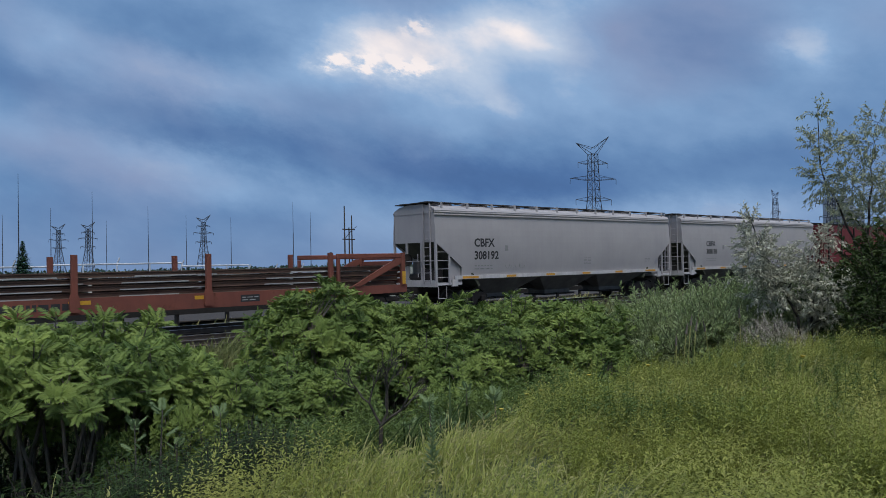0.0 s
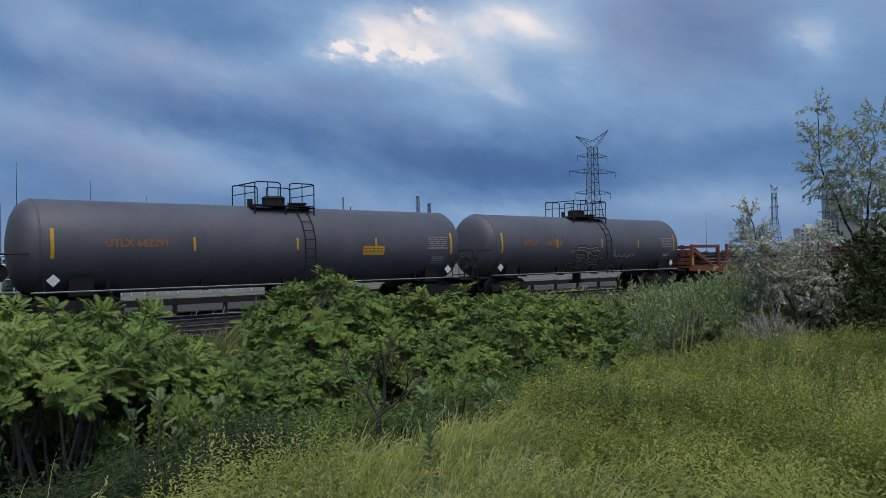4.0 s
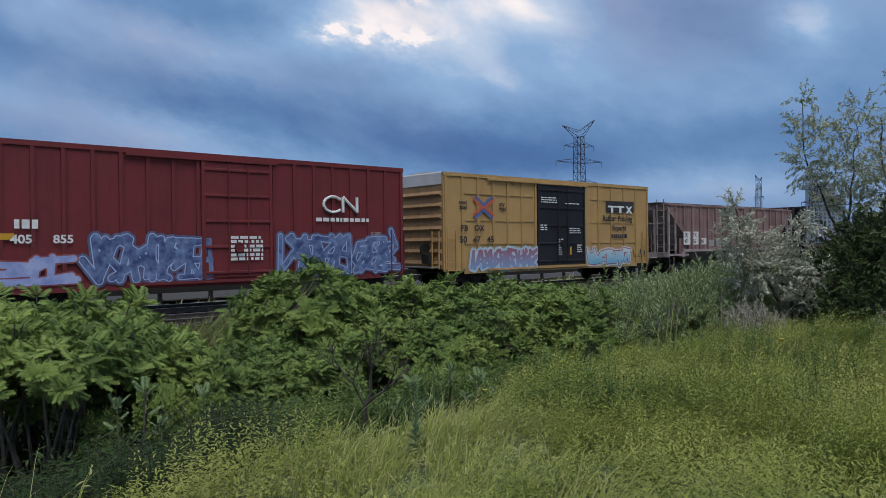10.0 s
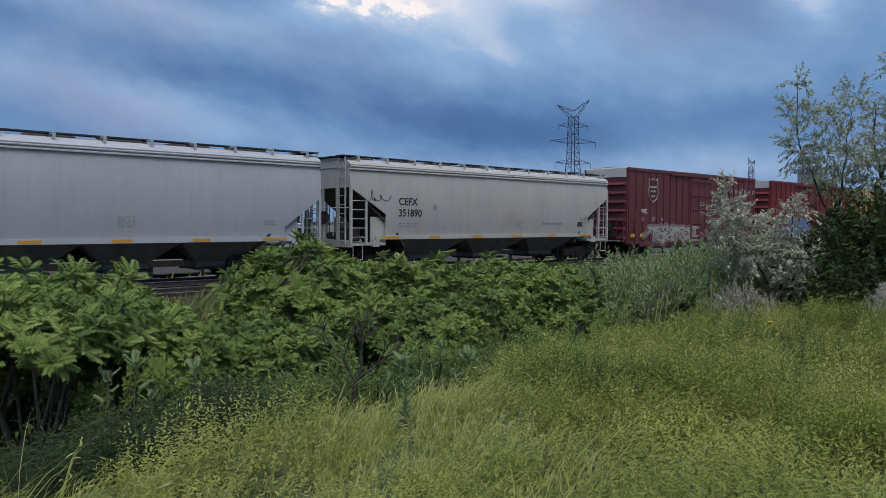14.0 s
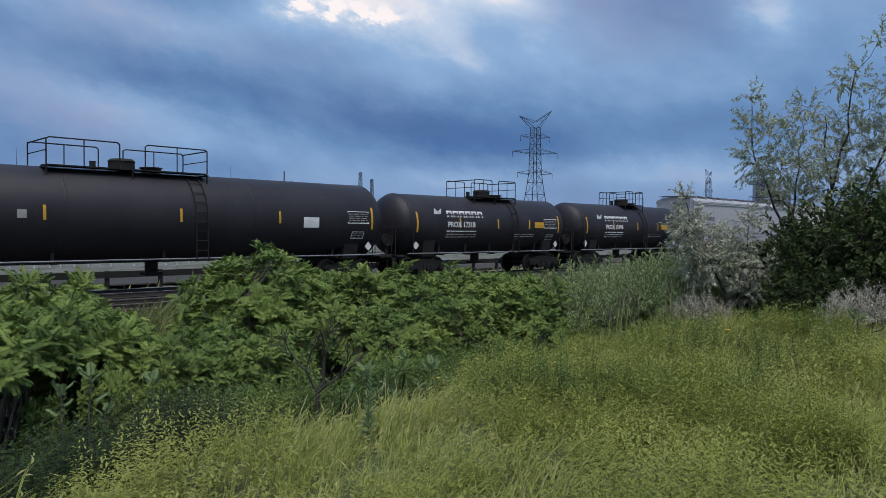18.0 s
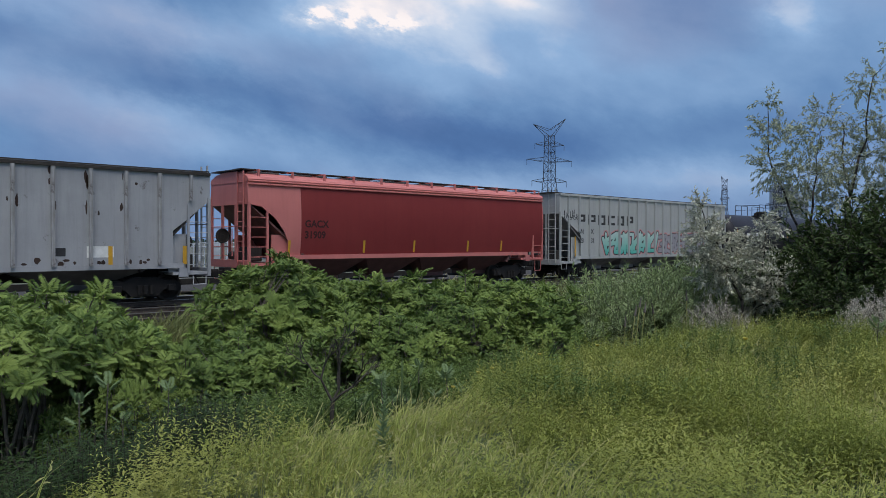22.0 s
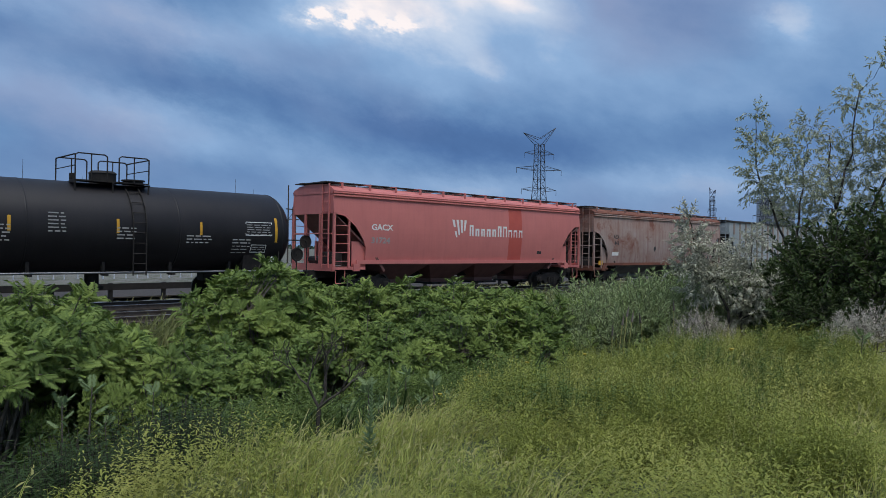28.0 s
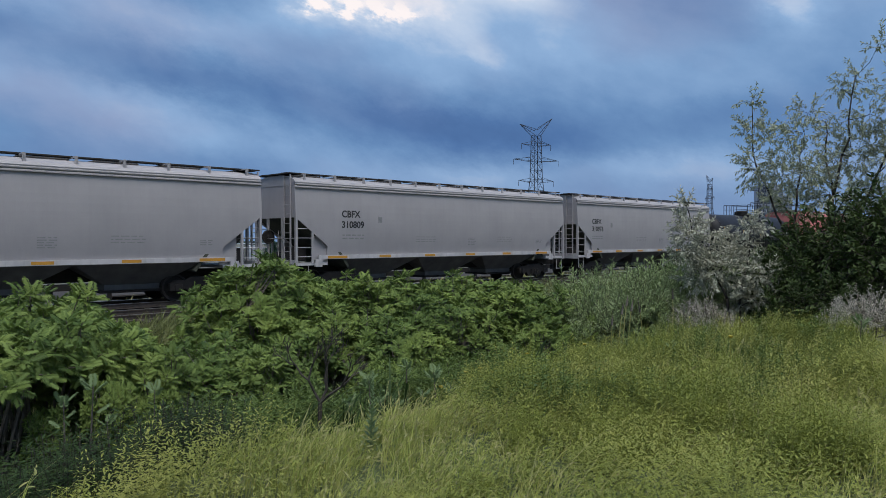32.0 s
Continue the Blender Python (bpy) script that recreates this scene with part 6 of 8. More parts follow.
# boxcars
def boxcar(u0, u1, label, skin, end_skin, roof_mat, door, door_mat, n_ribs, top=5.15, sill=0.86, door2=None):
    car, L = car_root("boxcar", label, u0, u1, "boxcar")
    a, b = -L / 2, L / 2
    H = 1.48
    for s in (-1, 1):
        y0, y1 = sorted((s * H, s * (H - 0.06)))
        part("side_wall", Mesh().box(a, b, y0, y1, sill, top - 0.05), skin, car)
        part("top_rail", Mesh().box(a, b, min(s * (H - 0.03), s * (H + 0.045)), max(s * (H - 0.03), s * (H + 0.045)), top - 0.13, top + 0.03), skin, car)
        part("bottom_rail", Mesh().box(a + 1.2, b - 1.2, min(s * (H + 0.002), s * (H + 0.04)), max(s * (H + 0.002), s * (H + 0.04)), sill - 0.14, sill + 0.1), skin, car)
    part("roof", Mesh().cross([(-H - 0.02, top - 0.04), (-H - 0.02, top + 0.03), (0, top + 0.12), (H + 0.02, top + 0.03), (H + 0.02, top - 0.04)], a, b), roof_mat, car)
    part("floor_frame", Mesh().box(a, b, -H + 0.08, H - 0.08, sill - 0.05, sill + 0.1).box(a - 0.2, b + 0.2, -0.28, 0.28, 0.72, sill - 0.05), M_BLACK, car)
    for s in (-1, 1):
        e = s * L / 2
        ew = Mesh().box(min(e, e - s * 0.05), max(e, e - s * 0.05), -H + 0.05, H - 0.05, sill, top - 0.02)
        part("end_wall", ew, end_skin, car)
        part("end_cap", Mesh().prism([(e, top - 0.5), (e + s * 0.03, top - 0.5), (e + s * 0.03, top + 0.0), (e, top + 0.05)], -H + 0.1, H - 0.1), roof_mat, car)
        for k in range(7):
            z = sill + 0.35 + k * (top - sill - 1.0) / 6.5
            part("end_corrugation", shared("corr" + str(id(end_skin)), lambda: Mesh().cross([(-H + 0.12, -0.11), (-H + 0.2, -0.12), (H - 0.2, -0.12), (H - 0.12, -0.11), (H - 0.12, 0.05), (-H + 0.12, 0.05)], 0.0, 0.02).loft([[(0.0, -H + 0.1, -0.12), (0.11, -H + 0.16, -0.02), (0.0, -H + 0.1, 0.12)], [(0.0, H - 0.1, -0.12), (0.11, H - 0.16, -0.02), (0.0, H - 0.1, 0.12)]]), end_skin), None, car, at=(e, 0, z)).rotation_euler = (0, 0, 0 if s > 0 else math.pi)
        ladder(car, e + s * 0.14, -1.1, sill + 0.1, sill + 1.75, skin, 0.45, "y")
        ladder(car, e - s * 0.42, -H - 0.07, sill - 0.1, sill + 1.75, skin, 0.5, "x")
        part("crossover_platform", Mesh().box(min(e + s * 0.05, e + s * 0.45), max(e + s * 0.05, e + s * 0.45), -1.2, 1.2, 1.02, 1.06), M_GALV, car)
        bw = Mesh()
        bw.disc((e + s * 0.28, -0.55, 1.85), 0.27, 0.03, 16, 0.2)
        part("brake_wheel", bw.box(min(e + s * 0.04, e + s * 0.3), max(e + s * 0.04, e + s * 0.3), -0.8, -0.3, 1.2, 1.6, 0.03), M_BLACK, car)
        for y in (-H, H):
            part("sill_step", Mesh().path([(e - s * 0.65, y, sill), (e - s * 0.65, y, 0.42), (e - s * 0.2, y, 0.42), (e - s * 0.2, y, sill)], 0.02), skin, car)
    d0, d1 = door
    rib = shared("box_rib" + str(id(skin)), lambda: Mesh().prism([(-0.06, sill + 0.1), (0.06, sill + 0.1), (0.06, top - 0.131), (-0.06, top - 0.131)], -H - 0.065, -H), skin)
    spans = [(a + 0.12, d0 - 0.1), (d1 + 0.1, b - 0.12)]
    tot = sum(q - p for p, q in spans)
    for p, q in spans:
        k = max(2, round(n_ribs * (q - p) / tot))
        for i in range(k):
            part("side_rib", rib, None, car, at=(p + (q - p) * i / (k - 1), 0, 0))
    # door with frame, bars and latch
    dr = part("door", Mesh().box(d0, d1, -H - 0.075, -H - 0.002, sill + 0.12, top - 0.25, 0.01), door_mat, car, "sliding plug door")
    for k in range(5):
        z = sill + 0.3 + k * (top - sill - 0.8) / 4
        part("door_rib", Mesh().box(d0 + 0.02, d1 - 0.02, -H - 0.115, -H - 0.0751, z - 0.05, z + 0.05, 0.015), door_mat, dr)
    for x in (d0 + 0.06, d1 - 0.06):
        part("door_post", Mesh().box(x - 0.06, x + 0.06, -H - 0.12, -H - 0.0752, sill + 0.1, top - 0.2, 0.01), door_mat, dr)
    lx = (d0 + d1) / 2
    part("latch_bar", Mesh().rod((lx - 0.35, -H - 0.15, sill + 0.2), (lx - 0.35, -H - 0.15, top - 0.3), 0.025, 6).rod((lx + 0.35, -H - 0.15, sill + 0.2), (lx + 0.35, -H - 0.15, top - 0.3), 0.025, 6).disc((lx, -H - 0.16, sill + 1.15), 0.17, 0.03, 14, 0.3), door_mat, dr)
    for z in (sill + 0.02, top - 0.17):
        part("door_track", Mesh().box(d0 - 0.1 - (d1 - d0) * 0.9, d1 + 0.2, -H - 0.13, -H - 0.053, z - 0.05, z + 0.04), skin, car)
    gear(car, L, 1.9, 0.75)
    return car, L, (lambda z: H + 0.002)


GREY = paint("pale_grey_car_paint", (0.395, 0.372, 0.375), (0.350, 0.332, 0.335), scale=0.6, rough=0.55, streak=0.12, bump=0.05)
CREAM = paint("cream_grey_car_paint", (0.44, 0.425, 0.40), (0.385, 0.37, 0.35), scale=0.6, rough=0.5, streak=0.25, bump=0.05)
BLUEGREY = paint("cool_grey_car_paint", (0.375, 0.383, 0.415), (0.42, 0.42, 0.445), scale=0.5, rough=0.5, streak=0.2, bump=0.05)
BROWN = paint("faded_maroon_car_paint", (0.165, 0.082, 0.076), (0.25, 0.155, 0.148), scale=0.8, rough=0.8, streak=0.7, streak_col=(0.38, 0.31, 0.30), bump=0.1)
AEXGREY = paint("chipped_grey_car_paint", (0.36, 0.365, 0.38), (0.30, 0.305, 0.32), scale=0.8, rough=0.6, streak=0.35, rust=0.10, rust_col=(0.05, 0.03, 0.025), rust_scale=2.2)
FURGREY = paint("weathered_blue_grey_paint", (0.32, 0.365, 0.385), (0.38, 0.41, 0.415), scale=0.8, rough=0.6, streak=0.35, rust=0.15, rust_col=(0.12, 0.055, 0.03), rust_scale=2.6)
RUSTY = paint("rust_streaked_grey_paint", (0.38, 0.31, 0.28), (0.29, 0.17, 0.135), scale=0.55, rough=0.8, streak=0.7, streak_col=(0.20, 0.07, 0.045), rust=0.5, rust_col=(0.19, 0.065, 0.042), rust_scale=0.5)
PROGREY = paint("light_grey_ribbed_paint", (0.43, 0.435, 0.425), (0.37, 0.38, 0.37), scale=0.7, rough=0.55, streak=0.25)
M_MAROON = paint("dark_maroon_lettering", (0.035, 0.010, 0.010), (0.05, 0.014, 0.014))
CORAL = paint("coral_red_car_paint", (0.57, 0.19, 0.17), (0.51, 0.165, 0.15), scale=0.6, rough=0.5, streak=0.2, bump=0.05)
DULLRED = paint("dull_red_overpaint", (0.19, 0.022, 0.022), (0.22, 0.032, 0.030), scale=0.5, rough=0.65, streak=0.15)
TANKGREY = paint("dusty_grey_tank_paint", (0.074, 0.076, 0.095), (0.105, 0.104, 0.122), scale=0.7, rough=0.5, streak=0.35, streak_col=(0.125, 0.11, 0.115))
TANKBLACK = paint("black_tank_paint", (0.018, 0.016, 0.021), (0.028, 0.025, 0.030), scale=0.7, rough=0.50, streak=0.2, streak_col=(0.060, 0.048, 0.048))
TANKNEW = paint("clean_black_tank_paint", (0.011, 0.010, 0.012), (0.017, 0.016, 0.018), scale=0.7, rough=0.50, streak=0.12, streak_col=(0.04, 0.036, 0.037))
BOXYELLOW = paint("yellow_boxcar_paint", (0.46, 0.29, 0.115), (0.40, 0.245, 0.10), scale=0.8, rough=0.6, streak=0.3, streak_col=(0.30, 0.17, 0.07), rust=0.06)
BOXDOOR = paint("black_door_paint", (0.011, 0.011, 0.015), (0.020, 0.020, 0.024), scale=1.0, rough=0.6, streak=0.15)
CNRED = paint("red_brown_boxcar_paint", (0.178, 0.027, 0.030), (0.140, 0.026, 0.028), scale=0.8, rough=0.65, streak=0.35)
WCRED = paint("maroon_boxcar_paint", (0.118, 0.030, 0.038), (0.152, 0.045, 0.052), scale=0.8, rough=0.6, streak=0.35, streak_col=(0.07, 0.023, 0.026))
ROOFWHITE = paint("galvanised_roof_sheet", (0.58, 0.56, 0.55), (0.48, 0.46, 0.45), scale=1.0, rough=0.5, metal=0.1)
FLATRUST = paint("rusty_orange_flatcar_paint", (0.22, 0.072, 0.048), (0.16, 0.058, 0.044), scale=1.0, rough=0.8, streak=0.3, rust=0.25)
LOADRAIL = paint("rusty_loaded_rail", (0.075, 0.045, 0.035), (0.12, 0.075, 0.055), scale=2.0, rough=0.75, metal=0.2, streak=0.0)
POLERUST = paint("dark_bundled_steel", (0.05, 0.035, 0.032), (0.09, 0.065, 0.055), scale=2.0, rough=0.7)
FLATBLACK = paint("black_flatcar_paint", (0.012, 0.011, 0.013), (0.024, 0.021, 0.021), scale=1.0, rough=0.7, streak=0.2)
LOGORED, LOGOBLUE = paint("logo_red", (0.55, 0.12, 0.06), (0.5, 0.11, 0.06)), paint("logo_blue", (0.10, 0.14, 0.36), (0.08, 0.11, 0.30))


def hopper_marks(car, depth, mark, number, x, z=2.75, size=0.42, ink=M_BLACKPAINT, L=17.0, seed=1):
    lettering(car, mark, x, z, size, ink, depth)
    lettering(car, number, x, z - size * 1.12, size, ink, depth)
    bars(car, x + 0.05, z - size * 1.12 - 0.32, 1.1, 2, M_GREYTXT, depth, 0.05, 0.13, seed)
    bars(car, L * 0.06, 2.15, 0.55, 5, M_GREYTXT, depth, 0.03, 0.075, seed + 1)
    bars(car, L * 0.36, 2.05, 0.5, 3, M_GREYTXT, depth, 0.03, 0.07, seed + 2)
    plate(car, x + 1.9, x + 2.1, z - 0.2, z + 0.05, M_GREYTXT, depth)


PALESILL = paint("white_sill_paint", (0.56, 0.54, 0.54), (0.44, 0.42, 0.42), scale=1.5, rough=0.6, streak=0.5)
# Dark drab olive: the shade of the end recess is in this colour.
OLIVESHADE = paint("drab_slope_painted_shade", (0.075, 0.078, 0.055), (0.05, 0.052, 0.038), scale=1.5, rough=0.8)


def sill_stripes(car, L, z, n=6):
    for k in range(n):
        x = -L / 2 + 1.5 + (L - 3.9) * k / (n - 1)
        plate(car, x, x + (0.95 if k in (0, n - 1) else 0.62), z - 0.105, z - 0.005, M_DULLYELLOW, lambda q: 1.472, "reflector", label="yellow reflective strip")


# leading red car, mostly behind the tree
car, L = car_root("boxcar", "dark red freight car with a black roof", 166.4, 181.0, "boxcar")
part("body", Mesh().box(-L / 2, L / 2, -1.45, 1.45, 1.0, 4.35, 0.05), CNRED, car)
part("roof", Mesh().cross([(-1.5, 4.351), (-1.5, 4.45), (0, 4.6), (1.5, 4.45), (1.5, 4.351)], -L / 2, L / 2), M_BLACK, car)
for k in range(6):
    part("side_rib", shared("lead_rib", lambda: Mesh().box(-0.06, 0.06, -1.52, -1.451, 1.05, 4.3), M_BLACK), None, car, at=(-L / 2 + 1.2 + k * 2.4, 0, 0))
ladder(car, -L / 2 + 0.4, -1.53, 0.8, 4.3, CNRED)
bars(car, -L / 2 + 0.2, 4.05, 1.0, 1, M_WHITE, lambda z: 1.45, 0.16, 0.1, 4)
gear(car, L)

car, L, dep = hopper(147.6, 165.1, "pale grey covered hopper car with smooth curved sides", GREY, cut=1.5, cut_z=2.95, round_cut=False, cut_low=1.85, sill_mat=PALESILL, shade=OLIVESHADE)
hopper_marks(car, dep, "CBFX", "308186", -L / 2 + 2.6, seed=3, L=L)
sill_stripes(car, L, 1.46)
car, L, dep = hopper(128.95, 146.3, "pale grey covered hopper car with black numbers", GREY, cut=1.5, cut_z=2.95, round_cut=False, cut_low=1.85, sill_mat=PALESILL, shade=OLIVESHADE)
hopper_marks(car, dep, "CBFX", "308192", -L / 2 + 2.2, 2.75, 0.5, seed=4, L=L)
sill_stripes(car, L, 1.46)
scrawl(car, -L / 2 + 4.2, 1.75, 1.3, 0.25, dep, 3, M_FADED)


# flat car loaded with rails
def rail_flat():
    u0, u1 = 99.9, 127.4
    car, L = car_root("rail_flatcar", "rusty orange flat car stacked with long steel rails", u0, u1, "flat car")
    a, b = -L / 2, L / 2
    for s in (-1, 1):
        part("side_sill", Mesh().prism([(a, 1.22), (b, 1.22), (b, 0.92), (b - 3.2, 0.86), (b - 4.6, 0.72), (a + 4.6, 0.72), (a + 3.2, 0.86), (a, 0.92)], s * 1.40, s * 1.50), FLATRUST, car)
    part("deck", Mesh().box(a, b, -1.39, 1.39, 1.10, 1.20), FLATRUST, car)
    part("centre_sill", Mesh().box(a, b, -0.3, 0.3, 0.68, 1.09), M_BLACK, car)
    post = shared("stake", lambda: Mesh().prism([(-0.14, 0.8), (0.14, 0.8), (0.14, 1.2), (0.085, 1.35), (0.085, 2.52), (-0.085, 2.52), (-0.085, 1.35), (-0.14, 1.2)], -0.07, 0.07), FLATRUST)
    xs = [104.0, 108.4, 112.0, 115.0, 119.1, 123.8]
    for x in xs:
        for s in (-1, 1):
            part("stake", post, None, car, at=(x - (u0 + u1) / 2, s * 1.56, 0))
    # end racks with diagonal brace
    for s in (-1, 1):
        e = s * L / 2
        q = e - s * 3.3
        for y in (-1.5, 1.5):
            rk = part("end_rack", Mesh().box(min(e - s * 0.2, q), max(e - s * 0.2, q), y - 0.06, y + 0.06, 2.30, 2.48, 0.02).prism([(e - s * 2.6, 1.23), (e - s * 2.25, 1.23), (e - s * 0.3, 2.08), (e - s * 0.3, 2.29), (e - s * 0.5, 2.29)], y - 0.05, y + 0.05).box(min(q, q + s * 0.14), max(q, q + s * 0.14), y - 0.055, y + 0.055, 1.21, 2.29, 0.02), FLATRUST, car)
            part("rack_post", Mesh().box(min(e - s * 0.1, e - s * 0.3), max(e - s * 0.1, e - s * 0.3), y - 0.07, y + 0.07, 1.2, 2.5, 0.02), FLATRUST, rk)
        for k in range(5):
            part("rack_board", Mesh().box(min(e - s * 0.12, e - s * 0.22), max(e - s * 0.12, e - s * 0.22), -1.43, 1.43, 1.28 + k * 0.24, 1.46 + k * 0.24, 0.015), FLATRUST, car)
        plate(car, *(sorted((e - s * 0.11, e - s * 0.27))), 1.25, 1.75, M_YELLOW, lambda z: 1.575, "reflector", label="yellow reflective strip")
    # layers of rails between timber spacers
    rp = [(-0.065, 0.0), (0.065, 0.0), (0.065, 0.012), (0.01, 0.03), (0.01, 0.12), (0.034, 0.13), (0.034, 0.165), (-0.034, 0.165), (-0.034, 0.13), (-0.01, 0.12), (-0.01, 0.03), (-0.065, 0.012)]
    rm = shared("loaded_rail", lambda: Mesh().cross(rp, a + 0.35, b - 0.35), LOADRAIL)
    rng = random.Random(8)
    for lay in range(4):
        z = 1.205 + lay * 0.205
        for k in range(15):
            part("loaded_rail", rm, None, car, at=(rng.uniform(-0.12, 0.12), -1.26 + k * 0.18, z))
        if lay:
            for x in [a + 2 + 3.4 * i for i in range(8)]:
                part("spacer", shared("spacer", lambda: Mesh().box(-0.05, 0.05, -1.32, 1.32, 0, 0.036), M_WHITE), None, car, at=(x, 0, z - 0.038))
        for i in range(5):
            x = a + 2.2 + 4.9 * i + rng.uniform(-0.6, 0.6)
            part("painted_rail_web", Mesh().box(x, x + rng.uniform(1.4, 3.2), -1.339, -1.327, z + 0.005, z + 0.045), M_FADED, car, "pale paint line along a rail")
    dp = lambda z: 1.501
    for x in (-11.2, -7.4, -2.6, 1.2, 5.0, 9.2):
        plate(car, x, x + 0.62, 1.02, 1.14, M_YELLOW, dp, "reflector", label="yellow reflective strip")
    bars(car, -0.6, 0.88, 2.0, 1, M_BLACKPAINT, dp, 0.20, 0.1, 2, "lettering")
    lettering(car, "45317", -5.2, 0.86, 0.26, M_BLACKPAINT, dp)
    plate(car, 6.6, 7.3, 0.86, 1.1, M_BLACKPAINT, dp)
    bars(car, 6.65, 1.0, 0.6, 2, M_FADED, lambda z: 1.508, 0.03, 0.09, 3)
    gear(car, L, 2.4, 0.4)


rail_flat()

car, L, dep = tank_car(83.4, 99.2, "dusty grey tank car with faded orange lettering", TANKGREY, 1.48, 2.47, (-1.3, 1.35), M_FADED)
ORANGETXT = paint("faded_orange_lettering", (0.32, 0.13, 0.05), (0.25, 0.11, 0.05))
lettering(car, "UTLX", -L / 2 + 2.4, 2.45, 0.36, ORANGETXT, dep)
lettering(car, "662056", -L / 2 + 4.0, 2.45, 0.36, ORANGETXT, dep)
graffiti(car, -2.05, 0.4, 1.25, 2.35, (paint("drab_spray", (0.07, 0.09, 0.085), (0.04, 0.05, 0.05)), G_DARK), M_FADED, dep, 21, 6, label="grey-outlined dark graffiti", thick=0.10)
scrawl(car, 1.3, 1.85, 1.9, 0.42, dep, 5, M_FADED)
car, L, dep = tank_car(64.9, 82.2, "dusty grey tank car with a yellow label", TANKGREY, 1.5, 2.45, (-1.05, 1.35), M_FADED)
lettering(car, "UTLX 662291", -L / 2 + 2.4, 2.45, 0.34, ORANGETXT, dep)
plate(car, 3.2, 4.2, 2.1, 2.45, M_YELLOW, dep, label="yellow warning label")
bars(car, 3.25, 2.33, 0.9, 2, M_BLACKPAINT, lambda z: dep(z) + 0.003, 0.03, 0.1, 4)


def bulkhead_flat():
    u0, u1 = 43.1, 64.3
    car, L = car_root("bulkhead_flatcar", "black bulkhead flat car loaded with bundled steel", u0, u1, "flat car")
    a, b = -L / 2, L / 2
    for s in (-1, 1):
        part("side_sill", Mesh().prism([(a + 0.3, 1.24), (b - 0.3, 1.24), (b - 0.3, 0.95), (b - 3.4, 0.9), (b - 4.6, 0.74), (a + 4.6, 0.74), (a + 3.4, 0.9), (a + 0.3, 0.95)], s * 1.42, s * 1.50), FLATBLACK, car)
        e = s * L / 2
        inn = lambda d: e - s * d
        bk = part("bulkhead", Mesh().prism([(inn(1.75), 1.25), (inn(1.75), 4.62), (inn(1.62), 4.62), (inn(1.62), 1.25)], -1.48, 1.48), FLATBLACK, car, "tall black steel bulkhead")
        for y in (-1.46, 1.46):
            part("side_post", Mesh().box(min(inn(1.80), inn(1.48)), max(inn(1.80), inn(1.48)), y - 0.05, y + 0.05, 0.95, 4.64), FLATBLACK, bk)
            part("side_brace", Mesh().prism([(inn(1.47), 4.64), (inn(1.30), 4.64), (inn(0.10), 1.2), (inn(0.10), 0.95), (inn(0.42), 0.95)], y - 0.05, y + 0.05), FLATBLACK, bk)
            for z in (1.9, 2.7, 3.5):
                part("brace_tie", Mesh().box(min(inn(1.48), inn(0.1 + (z - 1.0) * 0.34)), max(inn(1.48), inn(0.1 + (z - 1.0) * 0.34)), y - 0.04, y + 0.04, z - 0.05, z + 0.05), FLATBLACK, bk)
        for y in (-0.75, 0.0, 0.75):
            part("back_brace", Mesh().prism([(inn(1.62), 4.5), (inn(1.4), 4.5), (inn(0.15), 1.25), (inn(0.35), 1.25)], y - 0.09, y + 0.09), M_GRIME if y == 0 else FLATBLACK, bk)
        for z in (1.9, 2.6, 3.3, 4.0, 4.5):
            part("cross_bar", Mesh().box(min(inn(1.62), inn(1.45)), max(inn(1.62), inn(1.45)), -1.42, 1.42, z - 0.06, z + 0.06), FLATBLACK, bk)
        ladder(car, inn(0.28), -1.52, 0.7, 2.9, M_GRIME, 0.4)
        bw = Mesh()
        bw.disc((inn(0.0), -1.2, 2.1), 0.27, 0.03, 16, 0.2)
        part("brake_wheel", bw, M_BLACK, car)
        part("end_platform", Mesh().box(min(inn(-0.1), inn(1.5)), max(inn(-0.1), inn(1.5)), -1.4, 1.4, 1.05, 1.18), FLATBLACK, car)
    part("deck", Mesh().box(a + 1.6, b - 1.6, -1.41, 1.41, 1.1, 1.22), FLATBLACK, car)
    part("centre_sill", Mesh().box(a, b, -0.3, 0.3, 0.68, 1.05), M_BLACK, car)
    rng = random.Random(12)
    bm_ = shared("steel_bar", lambda: Mesh().rod((-4.2, 0, 0), (4.2, 0, 0), 0.055, 6), POLERUST)
    for half in (-1, 1):
        for lay in range(4):
            for k in range(18):
                ob = part("steel_bar", bm_, None, car, at=(half * 4.35 + rng.uniform(-0.18, 0.18), -1.22 + k * 0.143 + rng.uniform(-0.02, 0.02), 1.36 + lay * 0.112))
                ob.rotation_euler = (0, rng.uniform(-0.004, 0.004), rng.uniform(-0.006, 0.006))
    for x in (-6.4, -2.4, 2.0, 6.2):
        part("tie_strap", Mesh().path([(x, -1.46, 1.2), (x + 0.05, -1.40, 1.78), (x + 0.1, 1.4, 1.8), (x + 0.1, 1.46, 1.2)], 0.03), M_GRIME, car)
        part("packing_timber", Mesh().box(x + 0.4, x + 0.5, -1.3, 1.3, 1.225, 1.30), M_SLEEPER, car)
    dp = lambda z: 1.501
    for x in (-8.3, -4.4, -0.6, 2.4, 5.2, 8.5):
        plate(car, x, x + 0.6, 1.02, 1.14, M_YELLOW, dp, "reflector", label="yellow reflective strip")
    lettering(car, "NOKL", -2.6, 0.93, 0.24, M_WHITE, dp)
    lettering(car, "725289", -1.4, 0.93, 0.24, M_WHITE, dp)
    plate(car, 6.3, 6.7, 0.9, 1.12, M_FADED, dp)
    scrawl(car, b - 1.9, 2.9, 0.5, 0.5, lambda z: 1.52, 31, M_FADED)
    gear(car, L, 2.5, 0.5)


bulkhead_flat()

